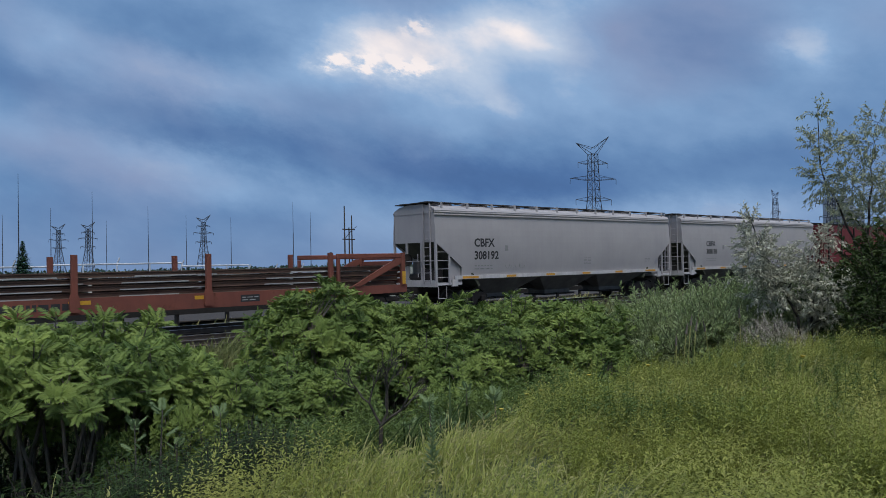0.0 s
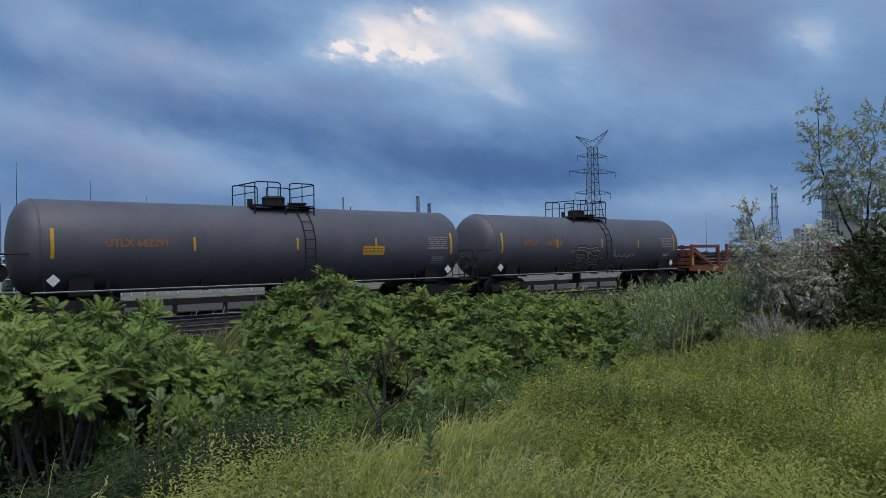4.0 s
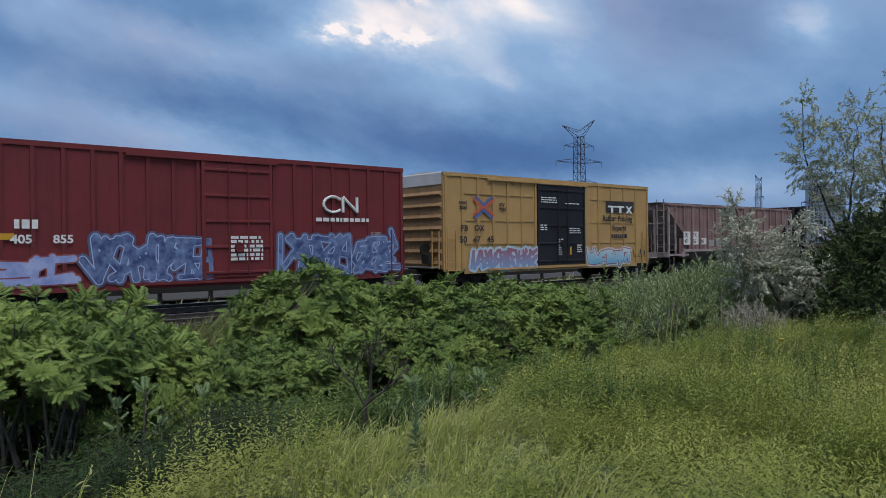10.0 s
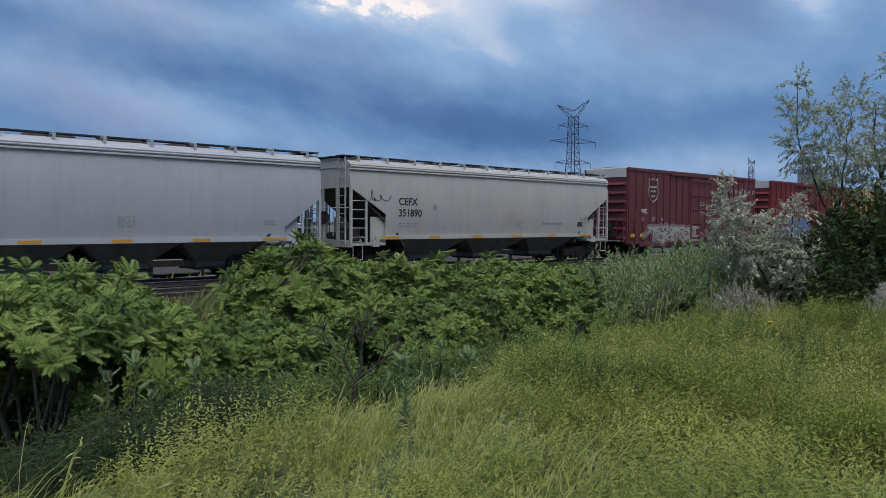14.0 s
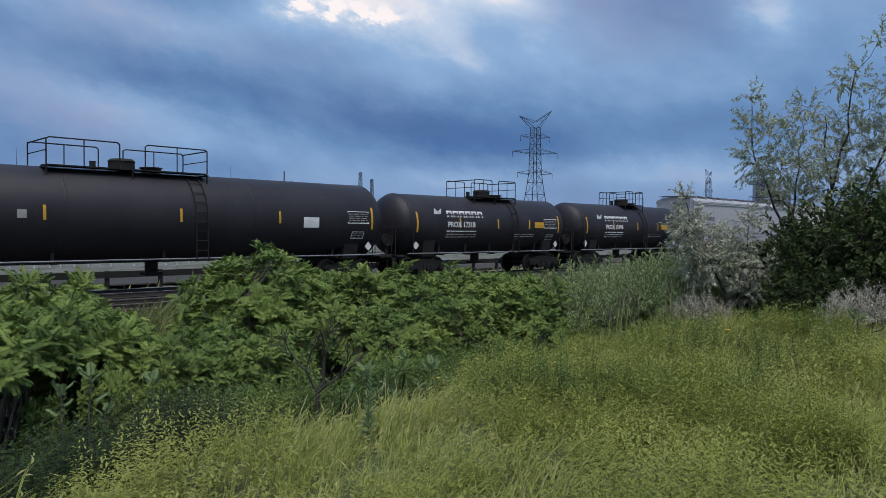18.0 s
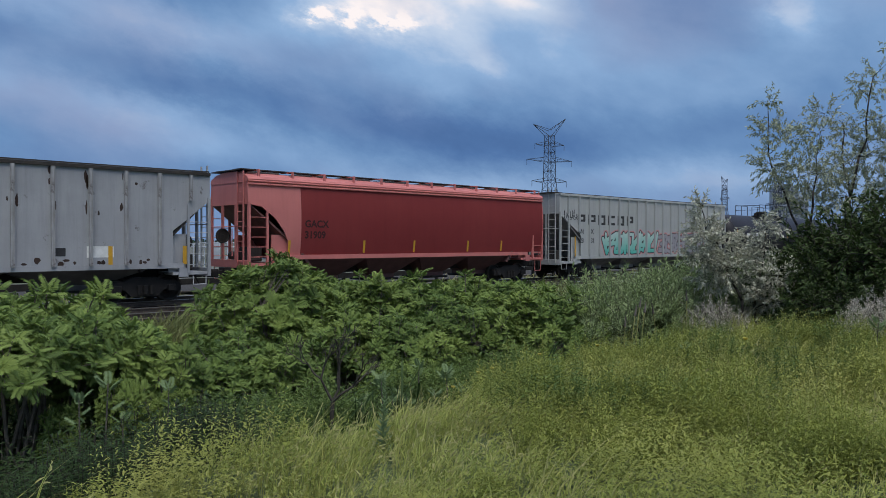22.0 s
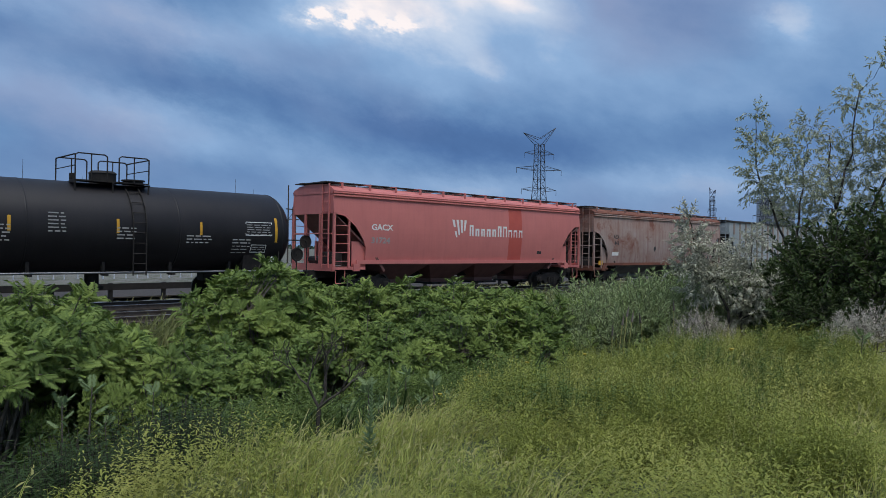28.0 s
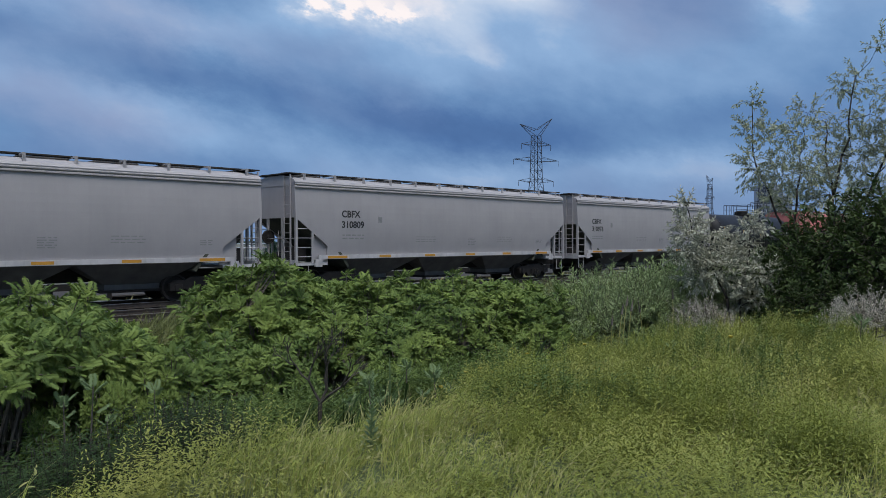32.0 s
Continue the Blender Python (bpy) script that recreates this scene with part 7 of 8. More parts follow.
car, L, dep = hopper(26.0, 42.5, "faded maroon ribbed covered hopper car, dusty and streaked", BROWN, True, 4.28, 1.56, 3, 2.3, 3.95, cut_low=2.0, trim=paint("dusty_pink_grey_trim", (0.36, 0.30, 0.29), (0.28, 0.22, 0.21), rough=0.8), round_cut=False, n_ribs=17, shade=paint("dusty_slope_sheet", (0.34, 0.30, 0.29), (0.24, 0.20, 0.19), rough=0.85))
for i, (x, s) in enumerate([(-6.50, "DJ"), (-5.55, "TX"), (-6.50, "47"), (-5.55, "56"), (-4.61, "60")]):
    z = 2.35 if i < 2 else 1.95
    plate(car, x - 0.05, x + 0.72, z - 0.09, z + 0.31, M_WHITE, dep, off=0.004, label="white number panel")
    lettering(car, s, x + 0.06, z, 0.33, M_BLACKPAINT, lambda q: dep(q) + 0.004)
for x in (-3.67, -2.72):
    plate(car, x, x + 0.75, 1.75, 2.15, M_FADED, dep)
plate(car, -0.45, 0.28, 3.1, 3.75, M_WHITE, dep, "emblem", label="white and blue emblem panel")
plate(car, -0.45, 0.28, 2.55, 3.09, LOGOBLUE, dep, "emblem")
part("emblem", Mesh().add([(-0.09 + a, -dep(3.4) - 0.012, 3.45 + b) for a, b in ((0, -0.2), (0.2, 0), (0, 0.2), (-0.2, 0))], [(0, 1, 2, 3)]), G_DARK, car)
bars(car, -0.37, 2.95, 0.55, 4, M_WHITE, lambda z: dep(z) + 0.004, 0.05, 0.11, 9)
plate(car, L / 2 - 2.9, L / 2 - 2.45, 1.75, 2.1, M_BLACKPAINT, dep)

# yellow boxcar
car, L, dep = boxcar(8.35, 23.85, "yellow ribbed boxcar with a black plug door", BOXYELLOW, paint("dirty_yellow_end", (0.34, 0.20, 0.09), (0.25, 0.15, 0.08), rough=0.75, streak=0.5), ROOFWHITE, (-1.75, 1.9), BOXDOOR, 13)
for z in (2.05, 3.1, 4.3):
    for x0, x1 in ((-L / 2 + 1.25, -2.0), (2.5, L / 2 - 1.2)):
        part("belt_rib", Mesh().box(x0, x1, -1.515, -1.482, z - 0.03, z + 0.03), BOXYELLOW, car)
FB = lambda z: 1.546
lettering(car, "FB", -6.79, 2.62, 0.36, M_BLACKPAINT, FB, 1.15)
lettering(car, "OX", -5.98, 2.64, 0.36, M_BLACKPAINT, FB, 1.15)
for x, s in ((-6.87, "50"), (-6.05, "47"), (-5.18, "45")):
    lettering(car, s, x, 2.11, 0.39, M_BLACKPAINT, FB, 1.15)
lettering(car, "next", -6.89, 3.80, 0.27, M_BLACKPAINT, FB)
lettering(car, "load", -6.85, 3.58, 0.27, M_BLACKPAINT, FB)
lettering(car, "any", -4.39, 3.79, 0.27, M_BLACKPAINT, FB)
lettering(car, "road", -4.42, 3.57, 0.27, M_BLACKPAINT, FB)
for sx in (-1, 1):
    for sz in (-1, 1):
        for off, m_, yy in ((0.085, LOGOBLUE if sx * sz > 0 else LOGORED, 0.0), (-0.085, LOGORED if sx * sz > 0 else LOGOBLUE, 0.001)):
            n_ = Vector((-0.62 * sz, 0.78 * sx)).normalized() * off
            q_ = Vector((-0.62 * sz, 0.78 * sx)).normalized() * 0.062
            c0, c1 = Vector((-5.37, 3.69)) + n_, Vector((-5.37 + 0.60 * sx, 3.69 + 0.44 * sz)) + n_
            part("crossing_emblem", Mesh().prism([tuple(c0 + q_), tuple(c1 + q_), tuple(c1 - q_), tuple(c0 - q_)], -1.551 - yy - 0.0006 * (sx + 1) - 0.0003 * sz, -1.545), m_, car, "red and blue crossing-track emblem")
plate(car, 3.76, 6.27, 3.67, 4.28, M_BLACKPAINT, FB, "company_panel", label="black panel with white block shapes")
for k in range(3):
    x = 4.0 + k * 0.75
    m = Mesh().box(x - 0.1, x + 0.62, -1.560, -1.5525, 3.93, 4.02).box(x + 0.16, x + 0.36, -1.560, -1.5525, 3.63, 3.93) if k < 2 else Mesh().prism([(x, 3.63), (x + 0.18, 3.63), (x + 0.62, 4.02), (x + 0.44, 4.02)], -1.560, -1.5525).prism([(x, 4.02), (x + 0.18, 4.02), (x + 0.62, 3.63), (x + 0.44, 3.63)], -1.5615, -1.5526)
    part("block_shape", m, M_WHITE, car)
lettering(car, "Railcar Pooling", 3.42, 3.21, 0.40, M_BLACKPAINT, FB, 1.12)
lettering(car, "Experts", 4.26, 2.70, 0.38, M_BLACKPAINT, FB, 1.1)
bars(car, 4.2, 2.27, 1.5, 1, M_BLACKPAINT, FB, 0.22, 0.1, 4)
graffiti(car, -6.1, -2.2, 0.85, 1.85, (fade("wine_blue_fade", (0.20, 0.30, 0.50), (0.30, 0.07, 0.08), 0.95, 2.0), G_SKY), G_PALE, FB, 41, 7, label="wine and pale blue graffiti letters", thick=0.13, line=0.035)
graffiti(car, 2.1, 5.6, 0.9, 1.75, (fade("sky_white_fade", (0.12, 0.38, 0.55), (0.60, 0.62, 0.62), 0.95, 1.9), G_PALE), G_RED, FB, 42, 6, label="pale blue graffiti with wine edges", thick=0.15)
scrawl(car, 6.2, 1.2, 1.2, 0.5, FB, 43)
for x, z, w, n in ((-1.55, 4.25, 1.2, 3), (0.3, 4.0, 1.1, 1), (-1.6, 2.9, 0.5, 3), (0.6, 2.75, 0.9, 3), (-0.3, 2.2, 0.5, 2), (1.2, 1.9, 0.4, 4), (-0.3, 1.9, 0.3, 5)):
    bars(car, x, z, w, n, M_WHITE, lambda q: 1.60, 0.05, 0.11, int(x * 10 + 50))
plate(car, 0.62, 0.75, 1.45, 1.85, M_YELLOW, lambda q: 1.60)

# red-brown boxcar
car, L, dep = boxcar(-9.2, 6.15, "red-brown ribbed boxcar with blue graffiti", CNRED, CNRED, ROOFWHITE, (-0.9, 1.7), CNRED, 17)
DK = lambda z: 1.546
m = Mesh()
for cx, op in ((4.25, 0), (5.05, 1)):
    for k in range(9):
        t0, t1 = (radians(40 + 31 * k), radians(40 + 31 * (k + 1)))
        if not op:
            m.rod((cx + 0.42 * math.cos(t0), -1.555, 3.6 + 0.30 * math.sin(t0)), (cx + 0.42 * math.cos(t1), -1.555, 3.6 + 0.30 * math.sin(t1)), 0.055, 6)
m.path([(4.70, -1.555, 3.3), (4.70, -1.555, 3.9), (5.35, -1.555, 3.32), (5.35, -1.555, 3.9)], 0.06)
part("railway_emblem", m, M_WHITE, car, "white looping line emblem")
bars(car, 3.5, 2.95, 2.4, 1, M_WHITE, DK, 0.14, 0.1, 6)
bars(car, -6.4, 2.62, 0.7, 1, M_WHITE, DK, 0.26, 0.1, 3)
lettering(car, "405", -6.5, 2.2, 0.34, M_WHITE, DK, 1.1)
lettering(car, "855", -5.4, 2.2, 0.34, M_WHITE, DK, 1.1)
graffiti(car, -4.6, -1.0, 0.95, 2.6, (spray("slate_spray", (0.045, 0.07, 0.18), (0.20, 0.28, 0.48)), spray("violet_spray", (0.07, 0.08, 0.16), (0.14, 0.16, 0.28))), spray("lilac_spray", (0.46, 0.54, 0.74), (0.30, 0.38, 0.60)), DK, 51, 5, label="blue and violet graffiti letters", thick=0.15, line=0.030)
graffiti(car, 1.9, 7.3, 0.95, 2.5, (spray("slate_spray", (0, 0, 0), (0, 0, 0)), spray("violet_spray", (0, 0, 0), (0, 0, 0))), spray("lilac_spray", (0, 0, 0), (0, 0, 0)), DK, 52, 7, label="blue and violet graffiti letters", thick=0.15, line=0.030)
graffiti(car, -7.5, -5.2, 0.95, 1.9, (G_BLUE,), G_RED, DK, 53, 2, thick=0.16)
for x, z in ((0.1, 2.3), (0.1, 2.0), (0.1, 1.7)):
    bars(car, x, z, 1.2, 2, M_WHITE, lambda q: 1.60, 0.10, 0.14, int(z * 10))
for x in (-6.9, -2.6, -0.9, 6.6):
    plate(car, x, x + 0.5 if x == -6.9 else x + 0.13, 2.3 if x == -6.9 else 1.35, 2.48 if x == -6.9 else 1.85, M_YELLOW, lambda q: 1.545)
bars(car, 6.0, 2.5, 0.5, 4, M_FADED, DK, 0.04, 0.08, 8)

# maroon boxcar
car, L, dep = boxcar(-26.97, -11.65, "maroon ribbed boxcar with worn white lettering", WCRED, WCRED, ROOFWHITE, (-1.0, 1.5), WCRED, 19)
m = Mesh()
sh = [(0, 0.62), (0.2, 0.52), (0.45, 0.62), (0.42, 0.2), (0.5, -0.1), (0.38, -0.42), (0, -0.62), (-0.38, -0.42), (-0.5, -0.1), (-0.42, 0.2), (-0.45, 0.62), (-0.2, 0.52), (0, 0.62)]
m.path([(-5.2 + x, -1.556, 3.95 + z * 1.1) for x, z in sh], 0.028)
for z, w in ((4.15, 0.34), (3.9, 0.30), (3.62, 0.2)):
    m.box(-5.2 - w, -5.2 + w, -1.559, -1.549, z - 0.05, z + 0.05)
part("shield_emblem", m, M_FADED, car, "thin white shield outline with bars")
for r, n in ((4.05, 9), (3.6, 7)):
    for k in range(n):
        x = 2.2 + k * 0.62
        mm = Mesh().box(x, x + 0.06, -1.556, -1.548, r, r + 0.28).box(x + 0.2, x + 0.26, -1.556, -1.548, r, r + 0.28).box(x, x + 0.26, -1.5565, -1.5482, r + (0.11 if k % 2 else 0.22), r + (0.17 if k % 2 else 0.28))
        part("company_letter", mm, M_FADED, car)
lettering(car, "WC", -6.4, 2.62, 0.34, M_WHITE, DK)
for x, s in ((-6.35, "21"), (-5.3, "57"), (-4.3, "8")):
    lettering(car, s, x, 2.18, 0.30, M_FADED, DK)
graffiti(car, -5.7, -0.4, 0.95, 2.0, (spray("dusty_pale_spray", (0.42, 0.40, 0.36), (0.20, 0.17, 0.16)), spray("faded_multi_spray", (0.25, 0.22, 0.20), (0.30, 0.16, 0.13))), G_DARK, DK, 61, 7, label="white and dark graffiti letters", thick=0.12)
graffiti(car, 1.7, 5.2, 0.95, 1.7, (spray("dull_spray", (0.20, 0.13, 0.12), (0.12, 0.09, 0.10)),), G_DARK, DK, 62, 5, thick=0.10)
bars(car, 0.0, 3.35, 0.7, 3, M_FADED, lambda q: 1.60, 0.05, 0.1, 4)
bars(car, 6.0, 2.4, 0.5, 6, M_FADED, DK, 0.04, 0.09, 8)
for x in (-6.5, -7.5, 7.0):
    plate(car, x, x + 0.5, 1.25, 1.45, M_YELLOW, lambda q: 1.545)

car, L, dep = hopper(-45.66, -28.82, "cream-grey covered hopper car with smooth curved sides", CREAM, bays=3, cut=1.75, cut_z=3.4, round_cut=False)
hopper_marks(car, dep, "CEFX", "351890", -L / 2 + 2.38, 2.75, 0.42, L=L, seed=7)
scrawl(car, -L / 2 + 0.9, 2.9, 0.9, 0.5, dep, 5)
scrawl(car, L / 2 - 2.3, 2.2, 0.8, 0.25, dep, 6)
plate(car, L / 2 - 2.6, L / 2 - 2.2, 1.85, 2.1, M_BLACKPAINT, dep)
plate(car, 3.0, 4.6, 1.95, 2.05, M_GREYTXT, dep)
bars(car, 0.2, 2.45, 1.7, 5, paint("faint_red_print", (0.45, 0.30, 0.28), (0.4, 0.28, 0.26)), dep, 0.03, 0.1, 14)
sill_stripes(car, L, 1.46)

car, L, dep = hopper(-63.8, -47.0, "cool grey covered hopper car with long smooth sides", BLUEGREY, bays=4, cut=1.5, cut_z=2.95, round_cut=False, cut_low=1.85)
hopper_marks(car, dep, "WFRX", "454071", -L / 2 + 1.9, 2.95, 0.40, L=L, seed=8)
sill_stripes(car, L, 1.46)

for u0, u1, num in ((-77.5, -65.2, "15498"), (-90.6, -78.35, "17318")):
    car, L, dep = tank_car(u0, u1, "black tank car with white lettering", TANKBLACK, 1.40, 2.40, (-0.5, 1.55) if num == "15498" else (-1.05, 2.05))
    m = Mesh()
    for k in range(6):
        x = -L / 2 + 2.85 + k * 0.42
        m.add([(x + a, -dep(2.75 + b) - 0.006, 2.75 + b) for a, b in ((0, 0), (0.08, 0), (0.08, 0.30), (0, 0.30), (0.26, 0), (0.34, 0), (0.34, 0.30), (0.26, 0.30), (0, 0.22), (0.34, 0.22))], [(0, 1, 2, 3), (4, 5, 6, 7), (8, 9, 6, 3)] if k % 2 else [(0, 1, 2, 3), (8, 9, 6, 3), (4, 5, 6, 7)])
    part("company_letter", m, M_WHITE, car, "white block letter shapes")
    part("company_emblem", Mesh().add([(-L / 2 + 2.25 + a, -dep(2.9) - 0.006, 2.95 + b) for a, b in ((-0.2, -0.2), (0, -0.28), (0.2, -0.2), (0.24, 0.2), (0, 0.05), (-0.24, 0.2))], [(0, 1, 2, 3, 4, 5)]), M_WHITE, car)
    lettering(car, "PROX " + num, -L / 2 + 2.85, 2.30, 0.34, M_WHITE, dep)
    bars(car, -L / 2 + 2.8, 2.08, 2.0, 3, M_WHITE, dep, 0.05, 0.13, 5)
    plate(car, L / 2 - 3.0, L / 2 - 2.2, 2.3, 2.6, M_YELLOW, dep, label="yellow warning label")
    bars(car, L / 2 - 4.6, 1.95, 1.6, 2, M_FADED, dep, 0.05, 0.12, 6)
    bars(car, -L / 2 + 0.55, 3.0, 0.5, 3, M_WHITE, lambda z: dep(z) - 0.15, 0.05, 0.1, 6)
car, L, dep = tank_car(-110.5, -91.4, "long black tank car with white numbers", TANKBLACK, 1.55, 2.50, (-3.6, 1.6))
lettering(car, "PPRX 55158", -L / 2 + 2.5, 2.4, 0.36, M_WHITE, dep)
bars(car, -L / 2 + 2.6, 2.1, 1.6, 2, M_WHITE, dep, 0.05, 0.14, 6)
plate(car, L / 2 - 4.3, L / 2 - 3.6, 2.2, 2.6, M_WHITE, dep)
plate(car, -L / 2 + 5.0, -L / 2 + 5.25, 2.4, 2.65, M_FADED, dep)

# End slopes: a darker copy of the side grey, with shade painted in.
car, L, dep = hopper(-130.27, -111.35, "light grey ribbed covered hopper car with teal and grey graffiti", PROGREY, True, 4.54, 1.20, 4, 1.9, 3.5, round_cut=False, n_ribs=19, shade=paint("grey_slope_painted_shade", (0.22, 0.22, 0.22), (0.16, 0.16, 0.16), rough=0.8), bay_mat=paint("dusty_pale_bay", (0.30, 0.29, 0.28), (0.20, 0.195, 0.19), scale=1.5, rough=0.8, streak=0.5))
for k in range(6):
    x = -L / 2 + 1.6 + k * 0.96
    y0, y1 = -dep(3) - 0.009, -dep(3) - 0.003
    m = Mesh().box(x, x + 0.19, y0, y1, 2.95, 3.5).box(x + 0.191, x + 0.68, y0, y1, 3.36, 3.5)
    if k not in (3,):
        m.box(x + 0.50, x + 0.68, y0, y1, 3.1 if k in (0, 1, 5) else 2.95, 3.359)
    m.box(x + 0.191, x + (0.68 if k == 3 else 0.499), y0, y1, 3.1 if k in (0, 1, 5) else 2.95, 3.22 if k in (0, 1, 5) else 3.08)
    part("company_letter", m, M_BLACKPAINT, car, "bold black letter shape")
for x, z, s in ((1.6, 2.45, "UN"), (2.62, 2.45, "PX"), (1.6, 1.95, "123"), (2.62, 1.95, "131")):
    lettering(car, s, -L / 2 + x, z, 0.36, M_BLACKPAINT, dep)
scrawl(car, -L / 2 + 0.35, 3.2, 1.3, 0.6, dep, 71)
scrawl(car, -L / 2 + 0.6, 3.3, 1.0, 0.5, dep, 74)
graffiti(car, -L / 2 + 4.2, -L / 2 + 9.3, 1.3, 2.75, (fade("teal_white_fade", (0.06, 0.42, 0.34), (0.50, 0.60, 0.56), 1.3, 2.7), G_PINK), G_DARK, dep, 72, 6, label="teal graffiti letters with black edges", thick=0.17, line=0.06)
graffiti(car, -L / 2 + 9.9, -L / 2 + 15.2, 1.3, 2.6, (G_GREY, G_PINK), G_DARK, dep, 73, 7, label="grey graffiti letters with black edges", thick=0.16)
yellow_marks(car, (-L / 2 + 1.35,), 1.2, 2.3, lambda z: dep(z) + 0.02, 0.12)
bars(car, L / 2 - 2.2, 2.2, 0.6, 6, M_GREYTXT, dep, 0.04, 0.09, 5)

for u0, u1, over, num in ((-148.37, -131.72, True, "31909"), (-218.95, -202.3, False, "31724")):
    # Slopes and bays share a dark red: shade painted into the coral.
    car, L, dep = hopper(u0, u1, "coral red covered hopper car " + ("with a large dull red repainted panel" if over else "with white emblem and lettering shapes"), CORAL, bays=4, cut=1.65, cut_z=3.35, top=4.26, shade=paint("reddish_slope_bay_shade", (0.16, 0.075, 0.065), (0.12, 0.06, 0.055)), bay_mat=paint("reddish_slope_bay_shade", (0, 0, 0), (0, 0, 0)))
    if over:
        plate(car, -L / 2 + 2.2, L / 2 - 0.05, 1.50, 4.15, DULLRED, dep, "repainted_panel", label="dull dark red repainted area")
        lettering(car, "GACX", -L / 2 + 2.35, 2.55, 0.38, M_MAROON, lambda z: dep(z) + 0.006)
        lettering(car, num, -L / 2 + 2.35, 2.13, 0.38, M_MAROON, lambda z: dep(z) + 0.006)
        yellow_marks(car, [-L / 2 + x for x in (1.7, 5.2, 7.9, 11.2, 13.5, 15.9)], 1.55, 2.05, lambda z: dep(z) + 0.006, 0.10)
    else:
        lettering(car, "GACX", -L / 2 + 1.9, 2.75, 0.34, M_WHITE, dep, 1.2)
        lettering(car, num, -L / 2 + 1.9, 2.2, 0.34, M_FADED, dep, 1.2)
        m = Mesh()
        for k in range(4):
            x = -1.45 + k * 0.17
            m.add([(x + a, -dep(3.0 + b) - 0.008, 3.0 + b) for a, b in ((0, -0.45 + k * 0.1), (0.1, -0.45 + k * 0.1), (-0.1 + k * 0.1, 0.35), (-0.25 + k * 0.1, 0.35))], [(0, 1, 2, 3)])
        part("leaf_emblem", m, M_WHITE, car, "white striped emblem")
        for k in range(10):
            x = -0.55 + k * 0.40
            h = 0.52 if k in (0, 5, 6) else 0.36
            w = 0.10 if k < 6 else 0.055
            part("company_letter", Mesh().box(x, x + w, -dep(2.9) - 0.010, -dep(2.9) - 0.004, 2.62, 2.62 + h).box(x + w, x + 0.27, -dep(2.9) - 0.010, -dep(2.9) - 0.004, 2.62 + h - 0.09, 2.62 + h).box(x + 0.27 - w, x + 0.27, -dep(2.9) - 0.0095, -dep(2.9) - 0.004, 2.62, 2.62 + h - 0.091), M_WHITE, car, "white letter shape")
        plate(car, 2.3, 3.3, 1.5, 4.1, paint("red_repair_patch", (0.50, 0.10, 0.075), (0.46, 0.09, 0.07)), dep, "repainted_panel", off=0.003)
        plate(car, 4.6, 4.95, 1.8, 1.95, M_BLACKPAINT, dep)

for u0, u1, skin, mk in ((-166.1, -149.8, AEXGREY, 0), (-183.41, -167.63, FURGREY, 1)):
    car, L, dep = hopper(u0, u1, ("chipped grey ribbed covered hopper car with rusty scars" if mk == 0 else "blue-grey ribbed covered hopper car with rust spots"), skin, True, 4.33, 1.24, 3, 1.3, 3.4, round_cut=False, n_ribs=15, trim=skin, roof_mat=M_GRIME, rib_mat=paint("scarred_grey_rib", (0.40, 0.40, 0.41), (0.30, 0.29, 0.29), scale=1.5, rough=0.7, streak=0.8, streak_col=(0.07, 0.05, 0.045), rust=0.25, rust_col=(0.05, 0.03, 0.025)) if mk == 0 else paint("rust_washed_rib", (0.40, 0.34, 0.31), (0.33, 0.26, 0.23), scale=1.5, rough=0.7, streak=0.7, streak_col=(0.22, 0.13, 0.09)))
    scars(car, L, 15, 4.33, 1.24, dep, 90 + mk, paint("flaked_rust", (0.035, 0.024, 0.021), (0.06, 0.035, 0.028), rough=0.9), 1.2 if mk == 0 else 0.45)
    if mk == 0:
        for x, s in ((2.96, "AEX"), (4.03, "22"), (5.09, "405"), (6.15, "")):
            plate(car, -L / 2 + x, -L / 2 + x + 0.78, 2.05, 2.5, M_WHITE, dep, "number_panel", label="white number panel")
            if s:
                lettering(car, s, -L / 2 + x + 0.06, 2.16, 0.28, M_BLACKPAINT, lambda z: dep(z) + 0.005)
        plate(car, L / 2 - 4.0, L / 2 - 3.2, 1.5, 1.85, M_WHITE, dep)
        plate(car, L / 2 - 5.0, L / 2 - 4.6, 1.55, 1.8, M_BLACKPAINT, dep)
        plate(car, -L / 2 + 0.15, -L / 2 + 0.55, 3.7, 4.2, M_WHITE, lambda z: dep(z) + 0.004)
    else:
        for x, z, s in ((2.33, 2.65, "FU"), (3.38, 2.65, "RX"), (2.38, 2.15, "81"), (3.38, 2.15, "85"), (4.38, 2.15, "22")):
            lettering(car, s, -L / 2 + x, z, 0.34, M_BLACKPAINT, dep)
        part("belt_line", Mesh().box(-L / 2 + 2.2, L / 2 - 2.0, -dep(2) - 0.012, -dep(2) - 0.002, 2.60, 2.64), skin, car)
        scrawl(car, 2.6, 1.45, 1.6, 0.5, dep, 81)
    yellow_marks(car, [-L / 2 + x for x in (1.9, 4.6, 9.6, 13.0)] + [L / 2 - 0.9], 1.25, 1.85, lambda z: dep(z) + 0.006, 0.13)

